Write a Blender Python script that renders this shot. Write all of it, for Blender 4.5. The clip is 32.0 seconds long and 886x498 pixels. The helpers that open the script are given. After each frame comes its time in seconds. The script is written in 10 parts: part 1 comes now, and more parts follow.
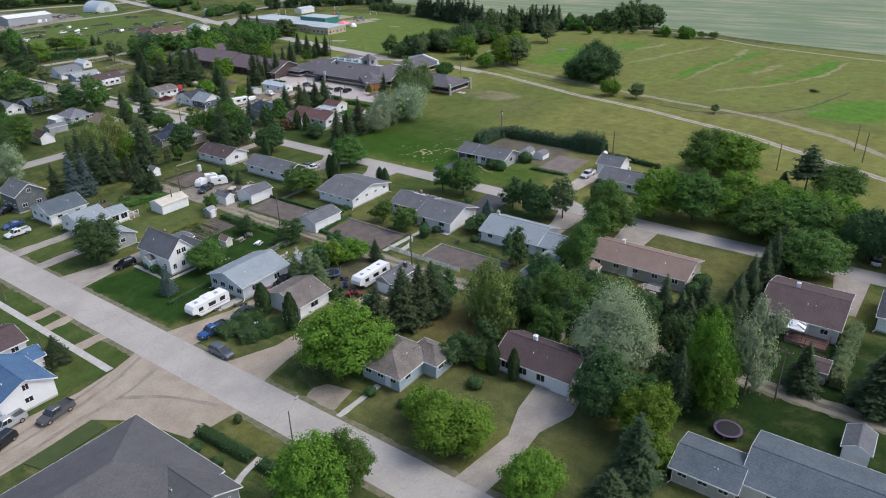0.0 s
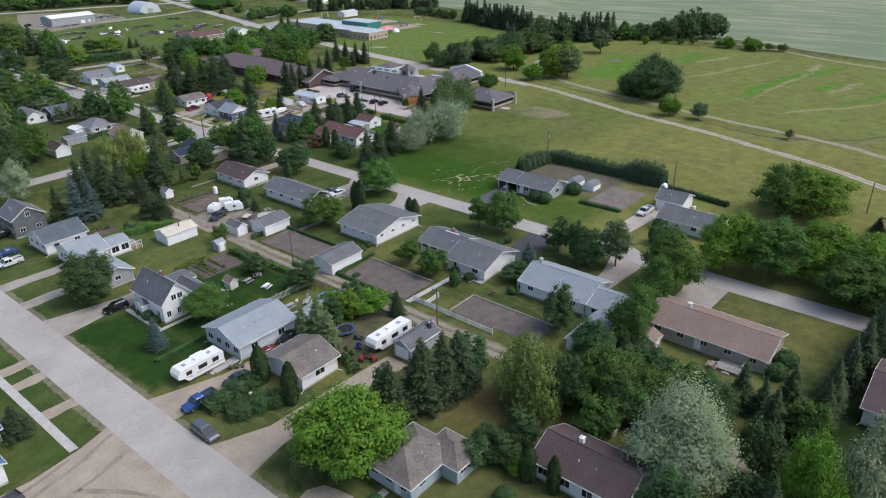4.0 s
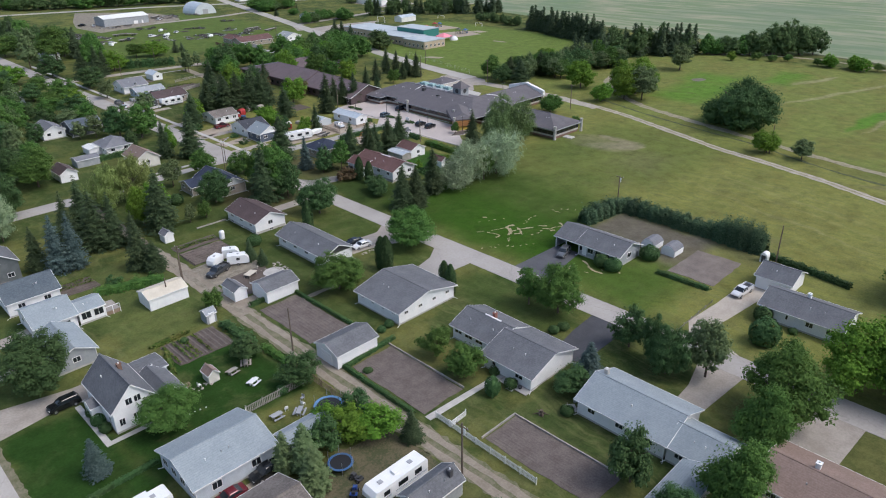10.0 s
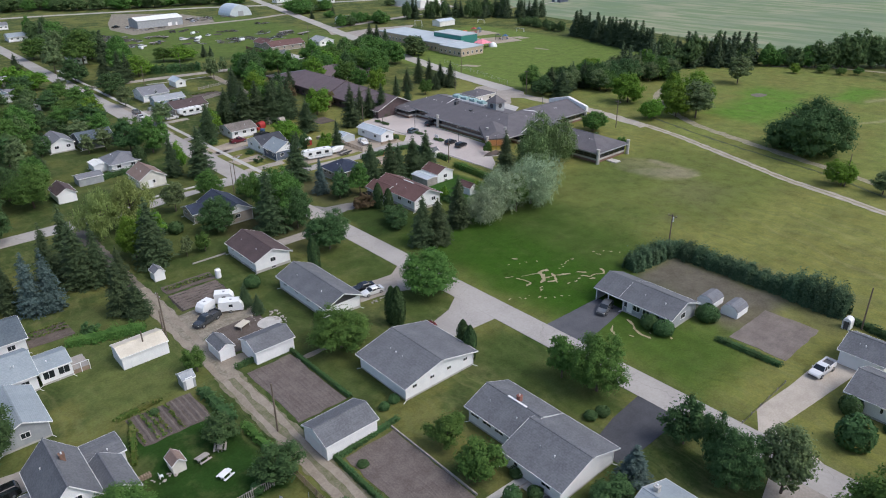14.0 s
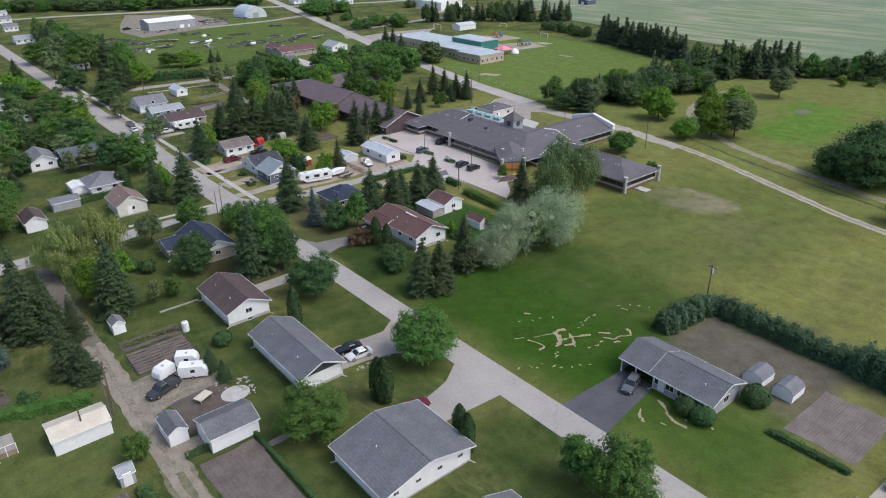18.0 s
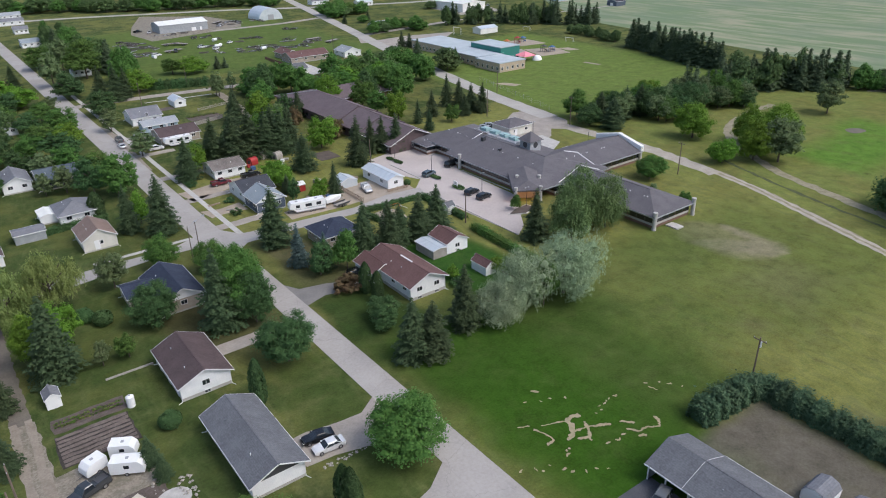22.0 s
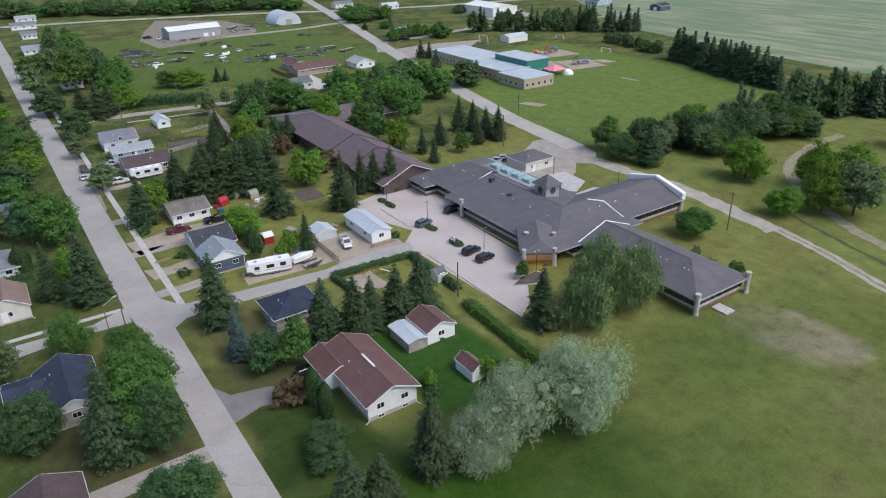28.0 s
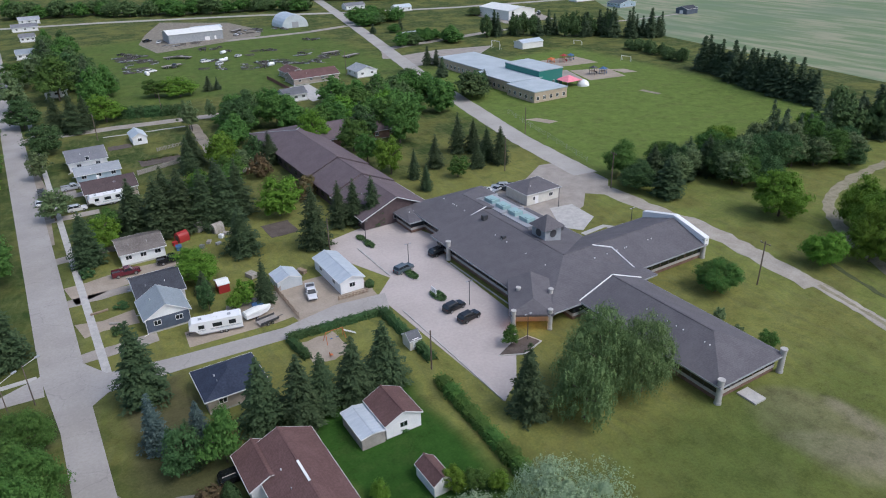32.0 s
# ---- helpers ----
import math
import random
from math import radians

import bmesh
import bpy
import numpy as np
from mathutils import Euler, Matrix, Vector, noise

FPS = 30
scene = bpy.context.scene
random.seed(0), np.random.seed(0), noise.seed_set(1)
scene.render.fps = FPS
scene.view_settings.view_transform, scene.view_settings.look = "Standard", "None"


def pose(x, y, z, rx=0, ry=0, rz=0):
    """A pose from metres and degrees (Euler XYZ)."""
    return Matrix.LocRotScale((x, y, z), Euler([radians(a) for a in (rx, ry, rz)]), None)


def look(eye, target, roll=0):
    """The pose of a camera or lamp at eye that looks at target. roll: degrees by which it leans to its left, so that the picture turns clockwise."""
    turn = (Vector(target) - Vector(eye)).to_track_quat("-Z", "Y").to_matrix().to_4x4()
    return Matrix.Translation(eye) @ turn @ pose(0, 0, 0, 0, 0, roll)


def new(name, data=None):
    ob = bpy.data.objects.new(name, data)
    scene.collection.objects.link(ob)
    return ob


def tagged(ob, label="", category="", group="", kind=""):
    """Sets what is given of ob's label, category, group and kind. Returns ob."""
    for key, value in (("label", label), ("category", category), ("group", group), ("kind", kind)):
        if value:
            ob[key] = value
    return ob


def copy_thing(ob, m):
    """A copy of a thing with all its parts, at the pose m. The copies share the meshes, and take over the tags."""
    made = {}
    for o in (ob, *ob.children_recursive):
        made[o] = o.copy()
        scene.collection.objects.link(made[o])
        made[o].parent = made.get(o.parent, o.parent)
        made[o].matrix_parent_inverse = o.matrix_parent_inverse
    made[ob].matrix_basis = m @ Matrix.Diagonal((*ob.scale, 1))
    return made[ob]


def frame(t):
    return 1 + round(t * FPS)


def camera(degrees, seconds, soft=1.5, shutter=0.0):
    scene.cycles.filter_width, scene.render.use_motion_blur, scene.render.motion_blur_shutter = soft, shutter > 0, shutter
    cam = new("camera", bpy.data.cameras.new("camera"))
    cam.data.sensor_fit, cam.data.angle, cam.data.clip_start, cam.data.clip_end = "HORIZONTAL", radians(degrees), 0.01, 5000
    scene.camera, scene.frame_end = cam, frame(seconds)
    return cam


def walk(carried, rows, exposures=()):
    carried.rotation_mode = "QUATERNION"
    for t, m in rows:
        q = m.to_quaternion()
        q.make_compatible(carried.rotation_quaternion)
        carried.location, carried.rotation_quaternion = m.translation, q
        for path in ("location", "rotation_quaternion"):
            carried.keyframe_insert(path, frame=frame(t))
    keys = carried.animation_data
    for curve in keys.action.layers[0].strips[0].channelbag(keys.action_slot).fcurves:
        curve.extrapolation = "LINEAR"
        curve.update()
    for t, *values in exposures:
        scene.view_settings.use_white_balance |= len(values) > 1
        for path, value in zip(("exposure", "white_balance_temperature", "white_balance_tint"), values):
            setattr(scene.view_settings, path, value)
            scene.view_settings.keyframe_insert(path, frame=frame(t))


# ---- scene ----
cam = camera(65.05, 32.0, soft=1.05)
PATH = [
    (0.0, -27.12, -17.25, 68.01, -54.31, -25.95, 1.12),
    (1.0, -22.31, -14.28, 67.96, -53.99, -25.94, 1.05),
    (2.0, -17.45, -11.25, 67.91, -52.91, -25.89, 1.00),
    (3.0, -12.49, -8.14, 67.86, -51.64, -25.84, 0.95),
    (3.5, -9.99, -6.58, 67.83, -51.02, -25.81, 0.93),
    (5.5, 0.00, 0.00, 67.73, -48.48, -25.75, 0.88),
    (6.0, 2.50, 1.71, 67.73, -47.89, -25.74, 0.85),
    (6.5, 4.99, 3.41, 67.72, -47.58, -25.74, 0.82),
    (7.0, 7.47, 5.12, 67.72, -47.34, -25.75, 0.79),
    (8.0, 12.35, 8.56, 67.70, -46.82, -25.75, 0.74),
    (9.0, 17.04, 12.03, 67.67, -46.32, -25.76, 0.72),
    (9.5, 19.36, 13.78, 67.64, -45.84, -25.75, 0.72),
    (10.0, 21.67, 15.53, 67.62, -45.05, -25.75, 0.73),
    (10.5, 23.98, 17.28, 67.59, -44.32, -25.74, 0.73),
    (11.0, 26.28, 19.01, 67.57, -43.74, -25.73, 0.74),
    (12.0, 30.82, 22.44, 67.53, -42.59, -25.71, 0.74),
    (12.5, 33.07, 24.14, 67.52, -42.24, -25.71, 0.74),
    (13.0, 35.30, 25.85, 67.50, -42.02, -25.71, 0.75),
    (14.0, 39.72, 29.29, 67.50, -41.54, -25.71, 0.76),
    (14.5, 41.92, 31.02, 67.51, -41.30, -25.71, 0.76),
    (16.5, 50.76, 37.99, 67.71, -40.24, -25.78, 0.77),
    (17.0, 52.98, 39.76, 67.77, -39.98, -25.79, 0.77),
    (18.0, 57.43, 43.36, 67.90, -39.45, -25.82, 0.76),
    (19.0, 61.94, 47.02, 68.02, -38.91, -25.85, 0.79),
    (20.0, 66.57, 50.70, 68.12, -38.38, -25.90, 0.85),
    (21.0, 71.32, 54.39, 68.21, -37.79, -25.96, 0.92),
    (22.0, 76.15, 58.11, 68.26, -37.23, -26.00, 1.00),
    (23.0, 81.01, 61.86, 68.26, -36.64, -26.03, 1.06),
    (24.0, 85.89, 65.62, 68.22, -36.07, -26.05, 1.09),
    (25.0, 90.79, 69.45, 68.16, -35.53, -26.04, 1.12),
    (25.5, 93.26, 71.38, 68.12, -35.24, -26.03, 1.14),
    (27.5, 103.46, 79.31, 68.00, -34.15, -26.06, 1.24),
    (28.0, 106.02, 81.31, 67.99, -33.89, -26.08, 1.26),
    (29.0, 111.15, 85.30, 67.97, -33.37, -26.11, 1.31),
    (30.0, 116.32, 89.27, 67.95, -32.87, -26.13, 1.33),
    (31.0, 121.43, 93.19, 67.94, -32.35, -26.17, 1.35),
    (32.0, 126.48, 97.07, 67.93, -31.87, -26.21, 1.36),
]
walk(cam, [(t, pose(x, y, z, 90 + p, r, w)) for t, x, y, z, w, p, r in PATH], exposures=[(0.0, 0.38, 6150, 10), (23.0, 0.37, 6150, 10), (28.0, 0.32, 6020, 10), (32.0, 0.2, 5880, 10)])

# ---- world, sun ----
world = bpy.data.worlds.new("overcast_sky")
scene.world = world
world.use_nodes = True
wn = world.node_tree.nodes
wl = world.node_tree.links
sky = wn.new("ShaderNodeTexSky")
sky.sky_type = "NISHITA"
sky.sun_disc = False
sky.sun_elevation = radians(52)
sky.sun_rotation = radians(150)
sky.dust_density = 4.0
sky.air_density = 1.0
hsv = wn.new("ShaderNodeHueSaturation")
hsv.inputs["Saturation"].default_value = 0.95
wl.new(sky.outputs[0], hsv.inputs["Color"])
wl.new(hsv.outputs[0], wn["Background"].inputs[0])
wn["Background"].inputs[1].default_value = 0.15

sun_data = bpy.data.lights.new("sun", "SUN")
sun_data.energy = 0.8
sun_data.angle = radians(28)
sun_data.color = (1.0, 0.99, 0.98)
sun_lamp = new("sun", sun_data)
sun_lamp.matrix_world = look((60, -100, 160), (0, 0, 0))

# ---- materials ----


def mat_base(name):
    m = bpy.data.materials.new(name)
    m.use_nodes = True
    return m, m.node_tree.nodes, m.node_tree.links, m.node_tree.nodes["Principled BSDF"]


def noise_tex(n, l, vec, scale, detail=4.0, rough=0.6):
    t = n.new("ShaderNodeTexNoise")
    t.inputs["Scale"].default_value = scale
    t.inputs["Detail"].default_value = detail
    t.inputs["Roughness"].default_value = rough
    if vec is not None:
        l.new(vec, t.inputs["Vector"])
    return t.outputs["Fac"]


def ramp(n, l, fac, lo, hi):
    r = n.new("ShaderNodeMapRange")
    r.interpolation_type = "SMOOTHSTEP"
    r.inputs["From Min"].default_value = lo
    r.inputs["From Max"].default_value = hi
    l.new(fac, r.inputs["Value"])
    return r.outputs["Result"]


def mixc(n, l, fac, a, b):
    x = n.new("ShaderNodeMix")
    x.data_type = "RGBA"
    for sock, val in ((x.inputs[0], fac), (x.inputs[6], a), (x.inputs[7], b)):
        if isinstance(val, (int, float)):
            sock.default_value = val
        elif isinstance(val, tuple):
            sock.default_value = (*val, 1.0)
        else:
            l.new(val, sock)
    return x.outputs[2]


def math_node(n, l, op, a, b=0.0):
    x = n.new("ShaderNodeMath")
    x.operation = op
    for sock, val in ((x.inputs[0], a), (x.inputs[1], b)):
        if isinstance(val, (int, float)):
            sock.default_value = val
        else:
            l.new(val, sock)
    return x.outputs[0]


def surf(name, c1, c2, big=0.5, fine=12.0, rough=0.85, bump=0.15, metal=0.0, vary=0.0, world_xy=False, stretch=(1, 1, 1), spec=0.4, lo=0.3, hi=0.7):
    """Two colours mixed at a broad and at a fine scale, with a fine relief."""
    m, n, l, b = mat_base(name)
    if world_xy:
        pos = n.new("ShaderNodeNewGeometry").outputs["Position"]
    else:
        pos = n.new("ShaderNodeTexCoord").outputs["Object"]
    mp = n.new("ShaderNodeMapping")
    mp.inputs["Scale"].default_value = stretch
    l.new(pos, mp.inputs["Vector"])
    vec = mp.outputs[0]
    a = noise_tex(n, l, vec, big)
    f = noise_tex(n, l, vec, fine, 3.0)
    mixed = math_node(n, l, "ADD", math_node(n, l, "MULTIPLY", a, 0.6), math_node(n, l, "MULTIPLY", f, 0.4))
    col = mixc(n, l, ramp(n, l, mixed, lo, hi), c1, c2)
    if vary:
        info = n.new("ShaderNodeObjectInfo").outputs["Random"]
        hs = n.new("ShaderNodeHueSaturation")
        l.new(col, hs.inputs["Color"])
        v = math_node(n, l, "ADD", math_node(n, l, "MULTIPLY", info, 2 * vary), 1 - vary)
        l.new(v, hs.inputs["Value"])
        col = hs.outputs[0]
    l.new(col, b.inputs["Base Color"])
    b.inputs["Roughness"].default_value = rough
    b.inputs["Metallic"].default_value = metal
    b.inputs["Specular IOR Level"].default_value = spec
    if bump:
        bp = n.new("ShaderNodeBump")
        bp.inputs["Strength"].default_value = bump
        bp.inputs["Distance"].default_value = 0.03
        l.new(f, bp.inputs["Height"])
        l.new(bp.outputs[0], b.inputs["Normal"])
    return m


def shingle(name, c1, c2):
    """Asphalt shingle: courses across the slope, patchy tabs and streaks."""
    m, n, l, b = mat_base(name)
    pos = n.new("ShaderNodeTexCoord").outputs["Object"]
    a = noise_tex(n, l, pos, 0.35)
    tab = noise_tex(n, l, pos, 3.5, 2.0)
    sp = n.new("ShaderNodeSeparateXYZ")
    l.new(pos, sp.inputs[0])
    course = math_node(n, l, "FRACT", math_node(n, l, "MULTIPLY", sp.outputs[2], 9.0))
    mixed = math_node(n, l, "ADD", math_node(n, l, "MULTIPLY", a, 0.45), math_node(n, l, "MULTIPLY", tab, 0.55))
    col = mixc(n, l, ramp(n, l, mixed, 0.32, 0.68), c1, c2)
    dark = mixc(n, l, math_node(n, l, "MULTIPLY", ramp(n, l, course, 0.75, 1.0), 0.35), col, tuple(0.55 * v for v in c1))
    l.new(dark, b.inputs["Base Color"])
    b.inputs["Roughness"].default_value = 0.92
    b.inputs["Specular IOR Level"].default_value = 0.25
    bp = n.new("ShaderNodeBump")
    bp.inputs["Strength"].default_value = 0.4
    bp.inputs["Distance"].default_value = 0.03
    l.new(math_node(n, l, "ADD", tab, course), bp.inputs["Height"])
    l.new(bp.outputs[0], b.inputs["Normal"])
    return m


def siding(name, c1, c2, pitch=5.0, vertical=False):
    """Lapped boards: fine lines every 20 cm, faint dirt."""
    m, n, l, b = mat_base(name)
    pos = n.new("ShaderNodeTexCoord").outputs["Object"]
    sp = n.new("ShaderNodeSeparateXYZ")
    l.new(pos, sp.inputs[0])
    axis = math_node(n, l, "ADD", sp.outputs[0], sp.outputs[1]) if vertical else sp.outputs[2]
    lap = math_node(n, l, "FRACT", math_node(n, l, "MULTIPLY", axis, pitch))
    a = noise_tex(n, l, pos, 0.8)
    col = mixc(n, l, ramp(n, l, a, 0.35, 0.75), c1, c2)
    col = mixc(n, l, math_node(n, l, "MULTIPLY", ramp(n, l, lap, 0.8, 1.0), 0.4), col, tuple(0.6 * v for v in c1))
    l.new(col, b.inputs["Base Color"])
    b.inputs["Roughness"].default_value = 0.6
    bp = n.new("ShaderNodeBump")
    bp.inputs["Strength"].default_value = 0.3
    bp.inputs["Distance"].default_value = 0.02
    l.new(lap, bp.inputs["Height"])
    l.new(bp.outputs[0], b.inputs["Normal"])
    return m


def leafy(name, c1, c2, c3, vary=0.12, thin=0.24):
    """Leaves: each leaf its own tone between two greens, each tree its own value."""
    m, n, l, b = mat_base(name)
    isl = n.new("ShaderNodeNewGeometry").outputs["Random Per Island"]
    info = n.new("ShaderNodeObjectInfo").outputs["Random"]
    pos = n.new("ShaderNodeTexCoord").outputs["Object"]
    clump = noise_tex(n, l, pos, 0.9, 2.0)
    col = mixc(n, l, isl, c1, c2)
    col = mixc(n, l, math_node(n, l, "MULTIPLY", ramp(n, l, clump, 0.45, 0.7), 0.6), col, c3)
    hs = n.new("ShaderNodeHueSaturation")
    l.new(col, hs.inputs["Color"])
    l.new(math_node(n, l, "ADD", math_node(n, l, "MULTIPLY", info, 2 * vary), 1 - vary), hs.inputs["Value"])
    l.new(math_node(n, l, "ADD", math_node(n, l, "MULTIPLY", info, 0.03), 0.485), hs.inputs["Hue"])
    l.new(hs.outputs[0], b.inputs["Base Color"])
    b.inputs["Roughness"].default_value = 0.7
    b.inputs["Specular IOR Level"].default_value = 0.12
    tr = n.new("ShaderNodeBsdfTranslucent")
    l.new(hs.outputs[0], tr.inputs["Color"])
    mx = n.new("ShaderNodeMixShader")
    mx.inputs[0].default_value = thin
    l.new(b.outputs[0], mx.inputs[1])
    l.new(tr.outputs[0], mx.inputs[2])
    l.new(mx.outputs[0], n["Material Output"].inputs["Surface"])
    return m


def glass(name, tint=(0.02, 0.025, 0.03)):
    m, n, l, b = mat_base(name)
    b.inputs["Base Color"].default_value = (*tint, 1)
    b.inputs["Roughness"].default_value = 0.08
    b.inputs["Specular IOR Level"].default_value = 0.7
    return m


def paint(name, c, rough=0.35, metal=0.0, coat=0.0):
    m, n, l, b = mat_base(name)
    pos = n.new("ShaderNodeTexCoord").outputs["Object"]
    a = noise_tex(n, l, pos, 2.5)
    col = mixc(n, l, math_node(n, l, "MULTIPLY", a, 0.25), c, tuple(0.8 * v + 0.01 for v in c))
    l.new(col, b.inputs["Base Color"])
    b.inputs["Roughness"].default_value = rough
    b.inputs["Metallic"].default_value = metal
    b.inputs["Coat Weight"].default_value = coat
    return m


ROOF_GREY = shingle("shingle_grey", (0.108, 0.113, 0.124), (0.172, 0.177, 0.190))
ROOF_MID = shingle("shingle_mid_grey", (0.15, 0.155, 0.17), (0.22, 0.225, 0.245))
ROOF_PALE = shingle("shingle_pale_grey", (0.27, 0.29, 0.31), (0.36, 0.38, 0.40))
BRICK_RED = surf("red_brick", (0.19, 0.075, 0.06), (0.30, 0.13, 0.10), 1.5, 14, 0.9, 0.3)
ROOF_COAL = shingle("shingle_weathered_charcoal", (0.088, 0.087, 0.092), (0.128, 0.127, 0.132))
ROOF_ICE = shingle("shingle_pale_blue", (0.235, 0.275, 0.30), (0.31, 0.35, 0.375))
ROOF_DARK = shingle("shingle_charcoal", (0.045, 0.048, 0.058), (0.075, 0.08, 0.095))
ROOF_SLATE = shingle("shingle_slate_blue", (0.075, 0.095, 0.115), (0.125, 0.15, 0.17))
ROOF_NAVY = shingle("shingle_navy", (0.028, 0.036, 0.06), (0.05, 0.062, 0.095))
ROOF_BROWN = shingle("shingle_brown", (0.075, 0.055, 0.056), (0.115, 0.085, 0.084))
ROOF_MAROON = shingle("shingle_maroon", (0.11, 0.062, 0.058), (0.17, 0.10, 0.092))
ROOF_PLUM = shingle("shingle_plum", (0.128, 0.100, 0.108), (0.172, 0.138, 0.146))
ROOF_TAN = shingle("shingle_tan", (0.20, 0.145, 0.12), (0.27, 0.20, 0.17))
ROOF_WORN = shingle("shingle_worn", (0.12, 0.105, 0.095), (0.23, 0.205, 0.185))
ROOF_BLUE = shingle("shingle_blue", (0.06, 0.12, 0.22), (0.10, 0.18, 0.30))
ROOF_SCHOOL = shingle("shingle_school", (0.108, 0.102, 0.112), (0.152, 0.143, 0.153))
METAL_PALE = surf("sheet_metal_pale", (0.50, 0.56, 0.60), (0.66, 0.70, 0.73), 0.4, 6, 0.45, 0.1, 0.3, stretch=(1, 4, 1))
METAL_CREAM = surf("sheet_metal_cream", (0.50, 0.45, 0.36), (0.64, 0.59, 0.49), 0.5, 5, 0.55, 0.1)
METAL_WHITE = surf("sheet_metal_white", (0.70, 0.70, 0.66), (0.82, 0.82, 0.78), 0.5, 5, 0.5, 0.1)
SIDE_WHITE = siding("siding_white", (0.78, 0.79, 0.80), (0.86, 0.86, 0.86))
SIDE_BLUEWHITE = siding("siding_ice_blue", (0.50, 0.55, 0.60), (0.60, 0.65, 0.70))
SIDE_CREAM = siding("siding_cream", (0.62, 0.60, 0.54), (0.70, 0.68, 0.62))
SIDE_GREY = siding("siding_grey", (0.30, 0.32, 0.34), (0.38, 0.40, 0.42))
SIDE_BEIGE = siding("siding_beige", (0.38, 0.35, 0.30), (0.46, 0.43, 0.38))
SIDE_BLUE = siding("siding_pale_blue", (0.36, 0.46, 0.54), (0.46, 0.55, 0.62))
SIDE_NAVY = siding("siding_slate_blue", (0.07, 0.09, 0.13), (0.10, 0.125, 0.17))
SIDE_DARK = siding("siding_charcoal", (0.10, 0.115, 0.12), (0.15, 0.165, 0.17))
SIDE_PLUM = siding("siding_dark_plum", (0.085, 0.058, 0.060), (0.12, 0.085, 0.085))
SIDE_TAN = siding("siding_tan", (0.34, 0.29, 0.24), (0.42, 0.37, 0.31))
BRICK_BROWN = surf("brick_brown", (0.13, 0.075, 0.055), (0.24, 0.15, 0.11), 1.2, 7, 0.9, 0.3)
BRICK_BUFF = surf("brick_buff", (0.42, 0.34, 0.25), (0.52, 0.43, 0.33), 0.8, 6, 0.9, 0.3)
CONCRETE = surf("concrete", (0.36, 0.35, 0.33), (0.52, 0.50, 0.47), 0.7, 9, 0.9, 0.2)
TRIM_WHITE = paint("trim_white", (0.82, 0.82, 0.82), 0.45)
TRIM_DARK = paint("trim_dark", (0.06, 0.06, 0.065), 0.5)
TRIM_GREY = paint("trim_grey", (0.35, 0.36, 0.38), 0.5)
WOOD_POLE = surf("weathered_pole_wood", (0.10, 0.075, 0.055), (0.19, 0.15, 0.12), 1.0, 14, 0.9, 0.3, stretch=(3, 3, 0.4))
WOOD_RED = surf("red_brown_deck_wood", (0.10, 0.05, 0.042), (0.17, 0.095, 0.08), 0.8, 10, 0.8, 0.2)
WOOD_RAW = surf("fence_wood", (0.22, 0.16, 0.11), (0.36, 0.28, 0.21), 0.8, 12, 0.85, 0.2)
WOOD_GREY = surf("grey_deck_wood", (0.25, 0.23, 0.21), (0.40, 0.37, 0.34), 0.8, 10, 0.85, 0.2)
BARK = surf("bark", (0.07, 0.052, 0.04), (0.15, 0.12, 0.095), 1.5, 12, 0.95, 0.5, stretch=(2, 2, 0.5))
GLASS = glass("window_glass")
RUBBER = paint("tyre_rubber", (0.02, 0.02, 0.021), 0.8)
RIM = paint("wheel_rim", (0.45, 0.45, 0.46), 0.3, 0.8)
LAMP_WHITE = paint("lamp_lens", (0.75, 0.75, 0.72), 0.2)
LAMP_RED = paint("tail_lens", (0.35, 0.015, 0.015), 0.25)
GALV = paint("galvanised", (0.42, 0.43, 0.44), 0.4, 0.7)
RED_PAINT = paint("red_paint", (0.35, 0.03, 0.03), 0.45)
ORANGE_PAINT = paint("orange_paint", (0.55, 0.14, 0.03), 0.5)
TEAL_METAL = paint("teal_metal", (0.03, 0.20, 0.17), 0.5)
PINK_CLOTH = surf("pink_canvas", (0.75, 0.22, 0.28), (0.82, 0.30, 0.36), 0.8, 8, 0.8, 0.1)
BLUE_CLOTH = surf("blue_tarp", (0.04, 0.10, 0.22), (0.07, 0.15, 0.30), 0.8, 6, 0.6, 0.2)
BLACK_MESH = paint("black_mesh", (0.012, 0.013, 0.016), 0.7)
STONE = surf("field_stone", (0.24, 0.22, 0.19), (0.42, 0.39, 0.35), 1.5, 9, 0.9, 0.4)

LEAF_DARK = leafy("leaf_dark", (0.060, 0.118, 0.041), (0.083, 0.147, 0.055), (0.042, 0.088, 0.030))
LEAF_MAPLE = leafy("leaf_green", (0.079, 0.155, 0.034), (0.109, 0.197, 0.045), (0.054, 0.115, 0.026))
LEAF_LIME = leafy("leaf_lime", (0.119, 0.218, 0.025), (0.156, 0.267, 0.036), (0.082, 0.165, 0.020))
LEAF_SILVER = leafy("leaf_silver", (0.265, 0.335, 0.190), (0.300, 0.370, 0.218), (0.215, 0.282, 0.150))
LEAF_SAGE = leafy("leaf_sage", (0.285, 0.365, 0.218), (0.325, 0.405, 0.250), (0.225, 0.300, 0.168))
LEAF_WILLOW = leafy("leaf_willow", (0.205, 0.255, 0.078), (0.250, 0.302, 0.102), (0.165, 0.215, 0.062))
LEAF_BIRCH = leafy("leaf_birch", (0.130, 0.190, 0.070), (0.185, 0.250, 0.100), (0.095, 0.145, 0.052))
LEAF_ASH = leafy("leaf_ash", (0.120, 0.168, 0.072), (0.160, 0.212, 0.094), (0.092, 0.138, 0.056))
LEAF_WEEP = leafy("leaf_weeping", (0.145, 0.220, 0.056), (0.185, 0.260, 0.072), (0.112, 0.178, 0.044))
